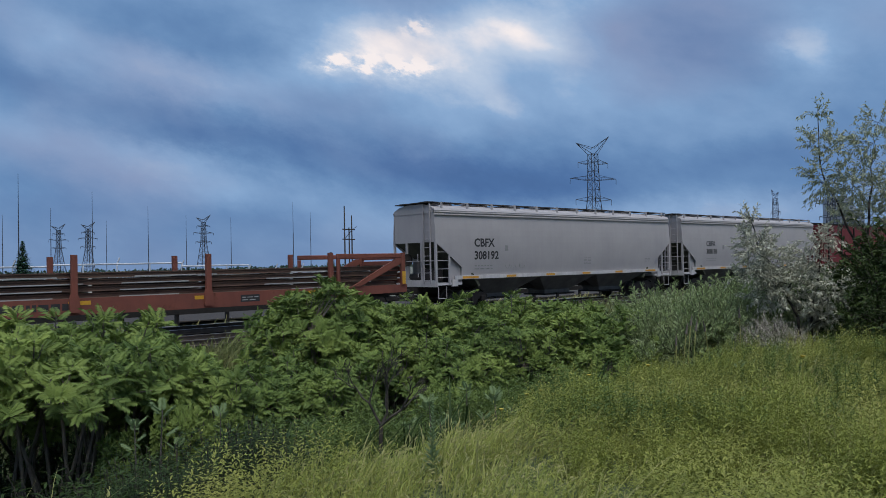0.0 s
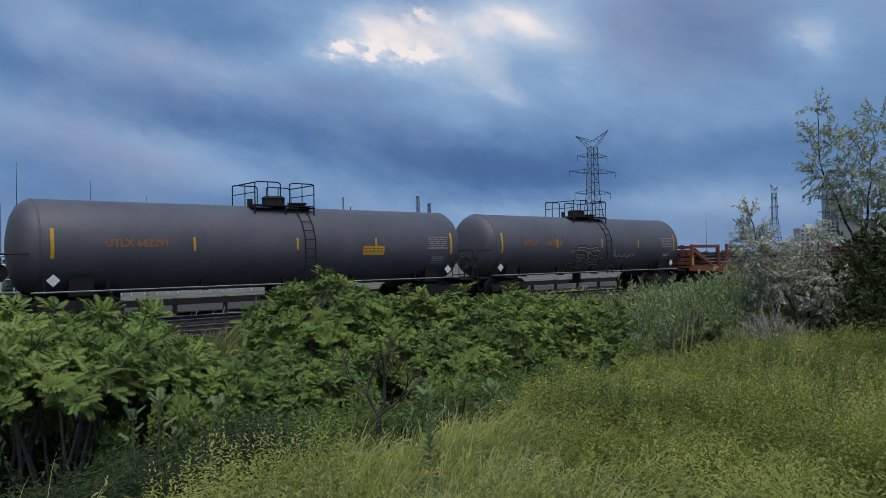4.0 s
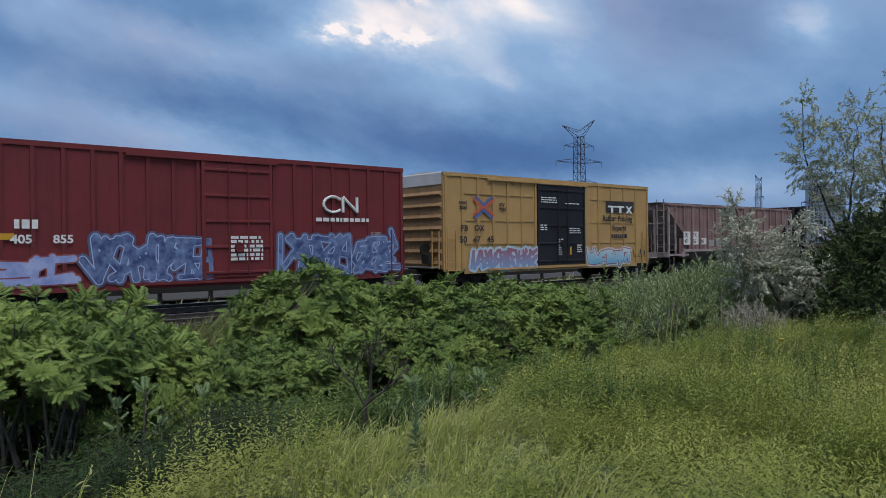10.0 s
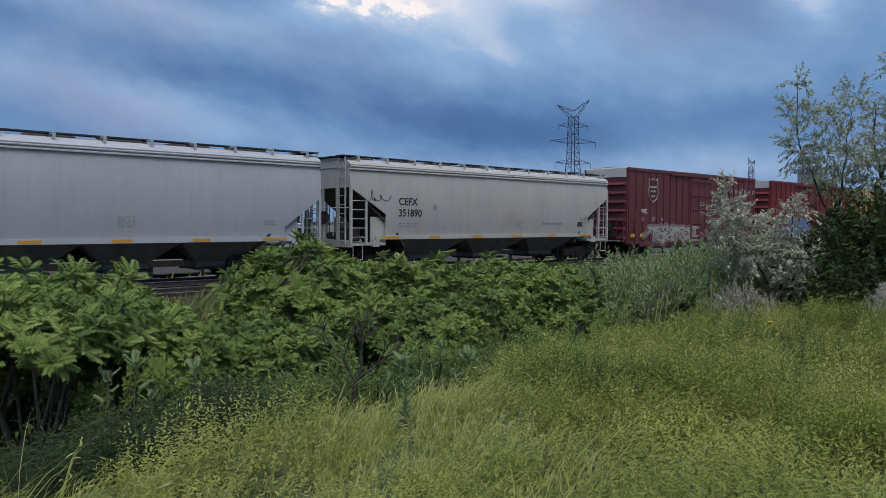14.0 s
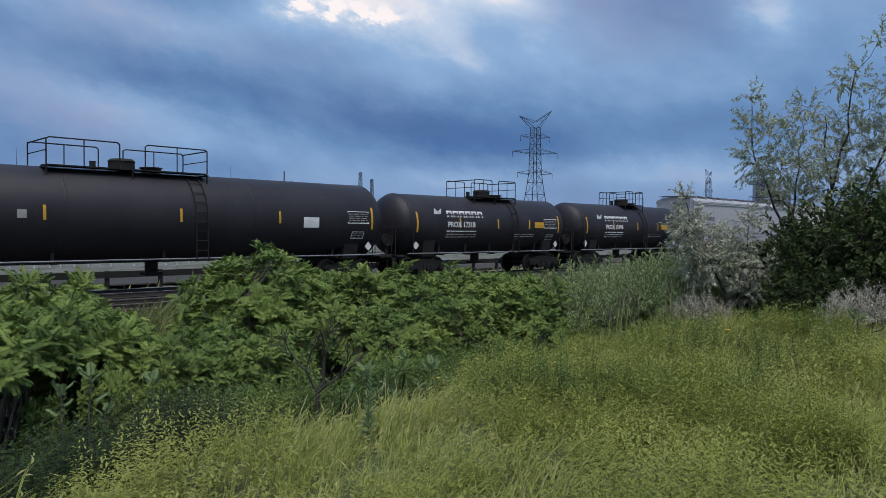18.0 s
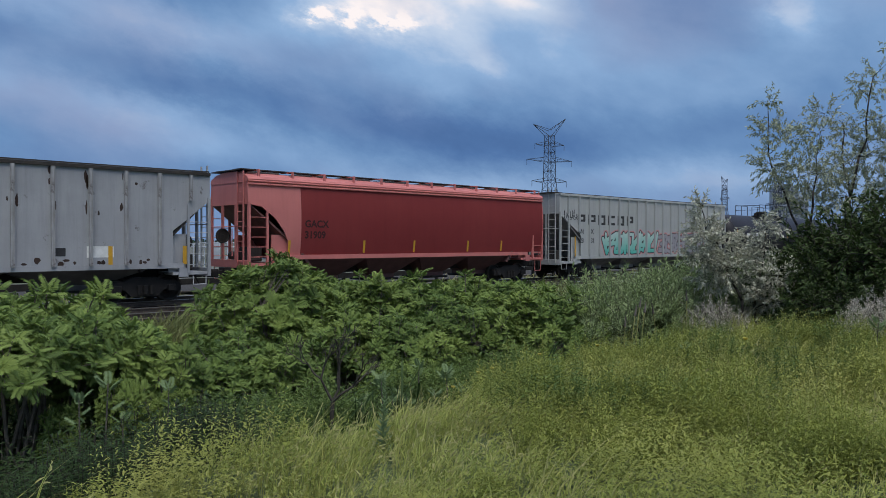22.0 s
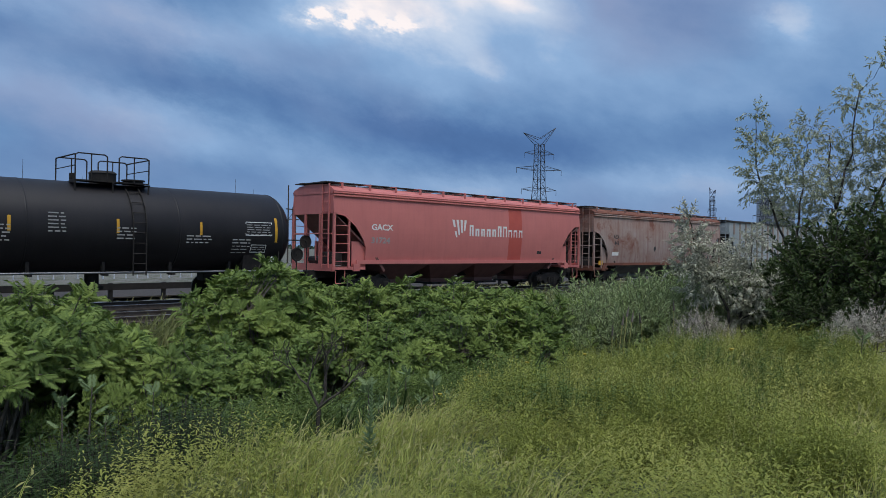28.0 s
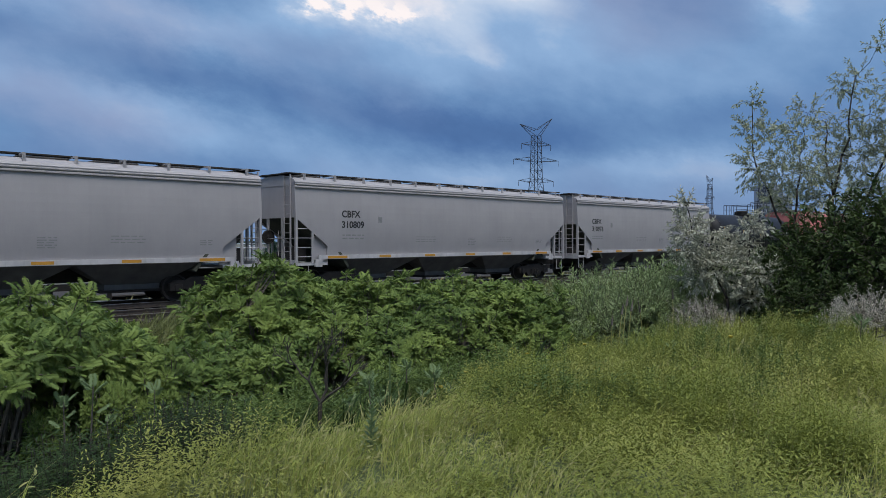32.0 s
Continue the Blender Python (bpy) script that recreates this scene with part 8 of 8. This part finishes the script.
car, L, dep = hopper(-200.9, -185.0, "heavily rust-streaked grey covered hopper car", RUSTY, bays=2, cut=1.5, cut_z=3.1, sill=1.30, top=4.20, trim=RUSTY, roof_mat=paint("rusted_roof_sheet", (0.20, 0.08, 0.052), (0.15, 0.062, 0.045), rough=0.85, streak=0.4), sill_mat=paint("rusted_roof_sheet", (0, 0, 0), (0, 0, 0)))
lettering(car, "AEX", -L / 2 + 2.0, 2.75, 0.32, M_BLACKPAINT, dep)
lettering(car, "443", -L / 2 + 2.1, 2.38, 0.32, M_BLACKPAINT, dep)
for x in (-1.2, 6.3):
    part("inspection_mark", Mesh().add([(x + a, -dep(2.2 + b) - 0.006, 2.2 + b) for a, b in ((0, -0.2), (0.16, 0), (0, 0.2), (-0.16, 0))], [(0, 1, 2, 3)]), M_BLACKPAINT, car)
plate(car, -L / 2 + 1.9, -L / 2 + 2.6, 1.75, 1.95, M_WHITE, dep)
plate(car, -L / 2 + 0.5, -L / 2 + 0.9, 1.2, 1.45, M_YELLOW, lambda z: 1.48)
plate(car, L / 2 - 0.55, L / 2 - 0.05, 0.98, 1.18, M_YELLOW, lambda z: 1.48, "reflector", label="yellow reflective strip")
plate(car, L / 2 - 1.95, L / 2 - 1.55, 1.55, 1.8, M_FADED, dep)
plate(car, L / 2 - 1.92, L / 2 - 1.58, 1.58, 1.77, M_BLACKPAINT, lambda z: dep(z) + 0.004)

car, L, dep = tank_car(-234.5, -220.6, "clean black tank car with white lettering panels", TANKNEW, 1.50, 2.50, (-0.85, 1.45))
for x, z, w, n in ((3.1, 2.5, 1.1, 5), (5.2, 2.9, 0.5, 6), (7.2, 2.5, 0.6, 4), (9.5, 2.3, 0.9, 3), (11.2, 2.2, 0.7, 5)):
    bars(car, -L / 2 + x, z, w, n, M_FADED, dep, 0.04, 0.11, int(x * 10))
plate(car, -L / 2 + 3.0, -L / 2 + 3.35, 2.65, 2.85, M_FADED, dep)

for u0, u1, num in ((-252.0, -236.0, "310976"), (-270.3, -253.3, "310809"), (-288.7, -271.75, "310824")):
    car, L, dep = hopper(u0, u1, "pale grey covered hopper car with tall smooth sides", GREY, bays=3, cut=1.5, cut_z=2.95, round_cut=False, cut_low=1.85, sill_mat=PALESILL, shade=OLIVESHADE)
    hopper_marks(car, dep, "CBFX", num, -L / 2 + (1.4 if num == "310976" else 2.15), 3.0, 0.38, L=L, seed=int(num) % 97)
    sill_stripes(car, L, 1.46)
    bars(car, -L / 2 + 6.2, 2.2, 1.2, 3, M_GREYTXT, dep, 0.03, 0.1, 5)
    bars(car, -L / 2 + 11.6, 2.2, 1.1, 3, M_GREYTXT, dep, 0.03, 0.1, 6)


# ---- beyond the railway ----
def pylon(px, r, h, name="transmission_tower", base=49.26, wide=1.0, label="grey steel lattice transmission tower with forked top", t=0.16, turn=None):
    """Lattice tower: four tapering legs, cross braces, three arms and a forked head."""
    p = bearing(px, r, base=base)
    ob = thing(name, label, "pylon", (p.x, p.y, -0.8), "transmission towers of the power line", turn=turn if turn is not None else math.atan2(p.y, p.x) - math.pi / 2 + 0.55)
    m = Mesh()

    def half(z):
        k = z / h
        return wide * h * (0.095 - 0.12 * k if k < 0.5 else 0.035 - 0.022 * (k - 0.5))

    levels = [0, 0.13, 0.25, 0.35, 0.44, 0.52, 0.59, 0.66, 0.73, 0.80, 0.86]
    for a, b in zip(levels, levels[1:]):
        za, zb = a * h, b * h
        A = [(sx * half(za), sy * half(za), za) for sx, sy in ((-1, -1), (1, -1), (1, 1), (-1, 1))]
        B = [(sx * half(zb), sy * half(zb), zb) for sx, sy in ((-1, -1), (1, -1), (1, 1), (-1, 1))]
        for i in range(4):
            j = (i + 1) % 4
            m.rod(A[i], B[i], t, 4)
            m.rod(A[i], B[j], t * 0.45, 3)
            m.rod(A[j], B[i], t * 0.45, 3)
            m.rod(B[i], B[j], t * 0.6, 3)
    part("tower_body", m, M_PYLON, ob)
    for z, w in ((0.50, 0.155), (0.66, 0.20), (0.78, 0.13)) if wide >= 1 else ():
        am = Mesh()
        zz, c = z * h, half(z * h)
        for s in (-1, 1):
            for y in (-c, c):
                am.rod((s * c, y, zz), (s * w * h, 0, zz + 0.012 * h), t * 0.7, 4)
                am.rod((s * c, y, zz + 0.035 * h), (s * w * h, 0, zz + 0.012 * h), t * 0.6, 4)
            for k in (0.35, 0.65):
                am.rod((s * w * h * k, 0, zz), (s * w * h * k, 0, zz + 0.035 * h * (1 - k)), t * 0.4, 3)
        a_ = part("cross_arm", am, M_PYLON, ob)
        for s in (-1, 1):
            part("insulator", Mesh().rod((s * w * h, 0, zz + 0.012 * h), (s * w * h, 0, zz - 0.03 * h), t * 0.6, 5), M_PYLON, a_)
    if wide >= 1:
        hd = Mesh()
        c = half(0.86 * h)
        for s, up in ((-1, 0.94), (1, 1.0)):
            tip = (s * 0.145 * h, 0, up * h)
            for y in (-c, c):
                hd.rod((s * c, y, 0.86 * h), tip, t * 0.8, 4)
                hd.rod((-s * c * 0.2, y, 0.90 * h), tip, t * 0.7, 4)
            for k in (0.3, 0.55, 0.8):
                q = Vector((s * c, 0, 0.86 * h)).lerp(Vector(tip), k)
                w_ = Vector((-s * c * 0.2, 0, 0.90 * h)).lerp(Vector(tip), k)
                hd.rod(q, w_, t * 0.5, 3)
        part("forked_head", hd, M_PYLON, ob)
    return ob


pylon(1034, 300, 53.0, t=0.15)
pylon(1352, 500, 45.0, t=0.15, turn=0.75)
pylon(1450, 620, 62.0, t=0.30)
for px, r in ((340, 900), (80, 1000), (133, 960)):
    pylon(px, r, 66.0 if px == 340 else 61.0, t=0.34)
pylon(724, 420, 43.0, "radio_tower", wide=0.55, label="slim grey lattice mast", t=0.14)
pylon(744, 440, 40.0, "radio_tower", wide=0.55, label="slim grey lattice mast", t=0.14)


def masts():
    spots = [(-21, 160, 13.7), (8, 120, 16.9), (66, 170, 15.9), (141, 140, 16.5), (166, 210, 16.0), (241, 165, 16.2), (309, 190, 16.1), (389, 180, 15.0), (500, 150, 15.8), (531, 175, 15.7), (-90, 150, 16.0), (-150, 140, 16.5), (1232, 260, 15), (853, 250, 9)]
    for px, r, h in spots:
        p = bearing(px, r)
        ob = thing("lightning_mast", "thin dark steel mast standing in the substation", "mast", (p.x, p.y, -0.8), "masts of the substation")
        part("pole", Mesh().rod((0, 0, 0), (0, 0, h * 0.6), 0.09, 6, 0.07).rod((0, 0, h * 0.6), (0, 0, h), 0.055, 6, 0.025), M_PYLON, ob)
        part("footing", Mesh().box(-0.4, 0.4, -0.4, 0.4, 0, 0.4, 0.05), M_CONCRETE, ob)


masts()


def substation():
    """Pale bus structure and fence beyond the track."""
    rng = random.Random(6)
    for px0, px1, r, h in ((-140, 60, 95, 2.6), (60, 300, 100, 2.8), (300, 420, 105, 2.4), (420, 560, 115, 1.7), (-260, -140, 95, 2.8)):
        a, b = bearing(px0, r), bearing(px1, r)
        d = b - a
        n = max(3, int(d.length / 3.2))
        ob = thing("bus_structure", "pale steel bus structure with posts and pipes", "substation", (a.x, a.y, -0.8), "substation steelwork", turn=math.atan2(d.y, d.x))
        L = d.length
        for z in (h * 0.62 + 0.8, h + 0.8):
            part("bus_pipe", Mesh().rod((0, 0, z), (L, 0, z), 0.11, 6), M_SUBST, ob)
        pm = fix_normals(Mesh().box(-0.07, 0.07, -0.07, 0.07, 0, h + 0.8).box(-0.25, 0.25, -0.25, 0.25, 0, 0.5).data("post", M_SUBST))
        for i in range(n + 1):
            part("post", pm, None, ob, at=(L * i / n, 0, 0))
            if rng.random() < 0.5:
                part("insulator_stack", Mesh().rod((L * i / n, 0, h + 0.8), (L * i / n + 0.3, 0, h + 1.6), 0.09, 6), M_SUBST, ob)
        for i in range(n):
            if rng.random() < 0.45:
                x = L * (i + 0.5) / n
                part("equipment_cabinet", Mesh().box(x - 0.8, x + 0.8, 1.0, 2.4, 0, rng.uniform(1.4, 2.6), 0.06), M_SUBST, ob)
    # white palisade in front
    a, b = bearing(-320, 60), bearing(430, 66)
    d = b - a
    fence = thing("palisade_fence", "white steel palisade fence before the substation", "fence", (a.x, a.y, -0.8), turn=math.atan2(d.y, d.x))
    pm = fix_normals(Mesh().box(-0.035, 0.035, -0.02, 0.02, 0.1, 2.5).box(-0.05, 0.05, -0.05, 0.05, 0, 0.1).data("picket", M_SUBST))
    n = int(d.length / 0.9)
    for i in range(n + 1):
        part("picket", pm, None, fence, at=(i * 0.9 + rng.uniform(-0.1, 0.1), 0, 0))
    for z in (0.5, 1.5, 2.3):
        part("fence_rail", Mesh().box(0, n * 0.9, 0.02, 0.06, z, z + 0.07), M_SUBST, fence)
    # low barrier rail close behind the track
    a, b = Vector((-60, 33.5, -0.75)), Vector((110, 36, -0.75))
    d = b - a
    bar = thing("guard_rail", "pale low guard rail on posts along the yard road", "guard rail", a, turn=math.atan2(d.y, d.x))
    part("beam", Mesh().prism([(0, 0.62), (d.length, 0.62), (d.length, 0.92), (0, 0.92)], -0.06, 0.06), M_BLACK, bar)
    pm = fix_normals(Mesh().box(-0.09, 0.09, -0.06, 0.12, 0, 0.95, 0.015).data("post", M_BLACK))
    for i in range(int(d.length / 2.5)):
        part("post", pm, None, bar, at=(i * 2.5, 0.06, 0))
    road = Mesh().box(-90, 160, 37.5, 43.0, -0.72, -0.66)
    tagged(part("yard_road", road, M_SLEEPER, None), "pale gravel yard road beyond the track", "road", kind="structure")


substation()


def hframe(px, r):
    p = bearing(px, r)
    ob = thing("switch_frame", "dark wooden switch frame with cross bars", "power pole", (p.x, p.y, -0.8), turn=0.3)
    for x, h in ((-0.9, 12.5), (0.9, 11.0), (0.2, 9.0)):
        part("pole", Mesh().rod((x, 0, 0), (x, 0, h), 0.14, 7, 0.09), M_BARKD, ob)
    for z in (7.0, 8.6):
        part("cross_bar", Mesh().box(-1.4, 1.6, -0.08, 0.08, z, z + 0.16), M_BARKD, ob)
    part("switch_arm", Mesh().path([(0.9, 0, 8.7), (2.2, 0, 9.2)], 0.05).path([(-0.9, 0, 7.1), (0.9, 0, 8.6)], 0.05), M_BARKD, ob)


hframe(598, 120)


def spruce(px, r, h):
    rng = random.Random(int(px))
    p = bearing(px, r)
    ob = thing("spruce_tree", "dark green spruce tree with drooping boughs", "tree", (p.x, p.y, -0.8), "spruces by the substation")
    part("trunk", Mesh().rod((0, 0, 0), (0, 0, h), 0.14, 7, 0.02), M_BARKD, ob)
    V, F = [], []
    for i in range(2600):
        t = rng.random() ** 1.5
        z = h * (0.06 + 0.94 * t)
        rad = h * 0.30 * (1 - t) * (0.75 + 0.3 * math.sin(i * 1.7)) + 0.05
        a = rng.uniform(0, 6.283)
        rr = rad * rng.uniform(0.3, 1.0)
        q = Vector((rr * math.cos(a), rr * math.sin(a), z - rr * 0.25))
        d = Vector((math.cos(a), math.sin(a), -0.35)).normalized()
        w = Vector((-math.sin(a), math.cos(a), 0)) * (0.05 + 0.11 * (1 - t))
        L = 0.16 + 0.62 * (1 - t)
        k = len(V)
        V += [q, q + d * L * 0.5 + w, q + d * L, q + d * L * 0.5 - w]
        F += [(k, k + 1, k + 2), (k, k + 2, k + 3)]
    part("crown", plain_mesh("crown", V, F, M_SPRUCE), None, ob)


spruce(566, 95, 4.6)
spruce(15, 85, 6.0)
spruce(930, 130, 8.4)


def grove():
    V, F, st = sprayed(31, *bush_lobes(31, 10, 2.3, 8.0, 1.5), L=0.5, w=0.30, density=17, twig=1.3, per=12, droop=0.1, thick=5.0)
    st.rod((0, 0, -0.1), (0, 0, 5.0), 0.16, 6, 0.06)
    cm, tm = plain_mesh("crown", V, F, M_FARLEAF), st.data("trunk", M_BARKD)
    rng = random.Random(9)
    for px, r, s in [(985, 150, 0.85), (1005, 158, 1.0), (1030, 150, 1.05), (1050, 160, 1.1), (1075, 150, 1.08), (1095, 158, 1.12), (1115, 152, 0.85), (850, 180, 0.6), (870, 170, 0.7), (890, 190, 0.65), (905, 165, 0.6), (830, 200, 0.55), (960, 170, 0.7), (1280, 180, 0.6)]:
        p = bearing(px, r)
        ob = thing("poplar_tree", "green poplar tree in a distant clump", "tree", (p.x, p.y, -0.8), "clump of poplars beyond the track", turn=rng.uniform(0, 6.28))
        ob.scale = (s, s, s)
        part("crown", cm, None, ob)
        part("trunk", tm, None, ob)
    # far belt of woods along the horizon
    V, F = [], []
    for i in range(9000):
        a = rng.uniform(-25, 130)
        r = rng.uniform(620, 760)
        q = Vector((r * math.cos(radians(a)), r * math.sin(radians(a)), -0.8 + rng.random() * (2.2 + 1.6 * noise.noise((a * 0.35, 0.0, 0.0)))))
        d, w = rand_dir(rng), rand_dir(rng) * 1.3
        k = len(V)
        V += [q, q + d * 1.4 + w, q + d * 2.8, q + d * 1.4 - w]
        F += [(k, k + 1, k + 2), (k, k + 2, k + 3)]
    tagged(new("distant_woods", plain_mesh("distant_woods", V, F, M_WOODS)), "belt of distant dark green woods", "trees", kind="stuff")


grove()


def building(px, r, w, h, floors, cols, wall, label, name="apartment_building", d=16, turn=0.25):
    p = bearing(px, r)
    ob = thing(name, label, "building", (p.x, p.y, -0.8), turn=math.atan2(p.y, p.x) - math.pi / 2 + turn)
    part("wall", Mesh().box(-w / 2, w / 2, 0, d, 0, h, 0.1), wall, ob)
    part("roof", Mesh().box(-w / 2 - 0.3, w / 2 + 0.3, -0.3, d + 0.3, h, h + 0.8, 0.1).box(-w / 5, w / 5, d * 0.3, d * 0.7, h + 0.8, h + 3.2, 0.1), wall, ob)
    gm = paint("dark_window_glass", (0.11, 0.14, 0.18), (0.15, 0.18, 0.22), rough=0.2, bump=0)
    wm = fix_normals(Mesh().box(-w / cols * 0.32, w / cols * 0.32, -0.06, 0.05, 0, h / floors * 0.55).data("window", gm))
    for i in range(floors):
        for j in range(cols):
            part("window", wm, None, ob, at=(-w / 2 + w * (j + 0.5) / cols, 0, h * (i + 0.3) / floors))
        part("floor_slab", Mesh().box(-w / 2 - 0.5, w / 2 + 0.5, -0.6, 0.0, h * (i + 0.18) / floors, h * (i + 0.24) / floors), wall, ob)


WALL1 = paint("grey_tower_concrete", (0.40, 0.43, 0.48), (0.33, 0.36, 0.41), scale=0.1, rough=0.8, bump=0)
WALL2 = paint("pale_building_panel", (0.55, 0.54, 0.52), (0.46, 0.46, 0.46), scale=0.1, rough=0.8, bump=0)
WALL3 = paint("drab_block_wall", (0.30, 0.27, 0.26), (0.26, 0.23, 0.22), scale=0.1, rough=0.8, bump=0)
building(1466, 700, 20, 50, 15, 6, WALL1, "grey high-rise tower on the horizon")
building(1488, 760, 18, 44, 13, 5, WALL1, "grey high-rise tower on the horizon")
building(1418, 500, 14, 16, 6, 5, WALL2, "white block of flats beyond the trees")
building(800, 560, 46, 7, 2, 10, WALL3, "low drab grey commercial building")
building(760, 700, 40, 8, 2, 8, WALL2, "low pale commercial building")


def site():
    """Concrete frame under construction with a tower crane."""
    p = bearing(1140, 620)
    ob = thing("building_frame", "unfinished concrete frame with scaffold posts", "building", (p.x, p.y, -0.8), turn=0.2)
    for i in range(6):
        part("floor_slab", Mesh().box(-12, 12, -8, 8, i * 3.2, i * 3.2 + 0.4), WALL1, ob)
    cm = fix_normals(Mesh().box(-0.3, 0.3, -0.3, 0.3, 0, 18.5).data("column", WALL1))
    for x in (-11, -7, -3, 1, 5, 9, 11.5):
        for y in (-7.5, 7.5):
            part("column", cm, None, ob, at=(x, y, 0))
    p = bearing(1141, 640)
    cr = thing("tower_crane", "pale tower crane over the building site", "crane", (p.x, p.y, -0.8), turn=-0.75)
    part("mast", Mesh().box(-0.8, 0.8, -0.8, 0.8, 0, 21), M_SUBST, cr)
    part("jib", Mesh().prism([(-5, 19.0), (13, 19.0), (13, 19.5), (0, 20.3), (-5, 19.8)], -0.4, 0.4), M_SUBST, cr)
    part("tie", Mesh().rod((0, 0, 22.6), (11, 0, 19.6), 0.10, 4).rod((0, 0, 22.6), (-4.6, 0, 19.8), 0.10, 4).rod((0, 0, 20), (0, 0, 23), 0.25, 5), M_SUBST, cr)


site()


# ---- drifting cloud backdrop ----
def cloud_backdrop():
    R = 2600.0
    V, F = [], []
    na, ne = 60, 30
    for i in range(na + 1):
        a = radians(VIEW - 65 + 130 * i / na)
        for j in range(ne + 1):
            e = radians(-4 + 56 * j / ne)
            V.append((R * math.cos(e) * math.cos(a), R * math.cos(e) * math.sin(a), R * math.sin(e)))
    n = ne + 1
    for i in range(na):
        for j in range(ne):
            F.append((i * n + j, i * n + j + 1, (i + 1) * n + j + 1, (i + 1) * n + j))
    m, nt, b = bsdf_mat("drifting_evening_cloud")
    nt.nodes.remove(b)
    co = nt.nodes.new("ShaderNodeTexCoord")
    nm = nt.nodes.new("ShaderNodeVectorMath")
    nm.operation = "NORMALIZE"
    link(nt, co.outputs["Object"], nm.inputs[0])
    g = nt.nodes.new("ShaderNodeGroup")
    g.node_tree = CLOUDS
    link(nt, nm.outputs[0], g.inputs[0])
    em = nd(nt, "ShaderNodeEmission", Strength=1.0)
    link(nt, g.outputs[0], em.inputs[0])
    link(nt, em.outputs[0], nt.nodes["Material Output"].inputs[0])
    me = bpy.data.meshes.new("cloud_backdrop")
    me.from_pydata(V, [], F)
    me.materials.append(m)
    me.polygons.foreach_set("use_smooth", [True] * len(F))
    return tagged(new("cloud_backdrop", me), "broken blue-grey evening clouds with a bright pink-white gap", "sky", kind="structure")


BACKDROP = cloud_backdrop()


# ---- what moves ----
# how far the train has run along the track, by the second
RUN = [
    (0.0, -109.50),
    (4.0, -60.86),
    (8.0, -12.22),
    (12.0, 37.13),
    (16.0, 86.75),
    (20.0, 136.35),
    (24.0, 186.20),
    (28.0, 236.04),
    (32.0, 285.72),
]


def motions():
    for ob, mid in CARS:
        walk(ob, [(t, pose(mid + s, TRACK_Y, 0)) for t, s in RUN])
    # the clouds drift up and to the side
    c = Matrix.Translation(EYE)
    side = Matrix.Rotation(radians(VIEW - 90), 4, "Z")
    back = Matrix.Rotation(radians(90 - VIEW), 4, "Z")
    rows = []
    for t in (0.0, 8.0, 16.0, 24.0, 32.0):
        k = t - 9.0
        rows.append((t, c @ Matrix.Rotation(radians(-0.090 * k), 4, "Z") @ side @ Matrix.Rotation(radians(0.064 * k), 4, "X") @ back))
    walk(BACKDROP, rows)


motions()
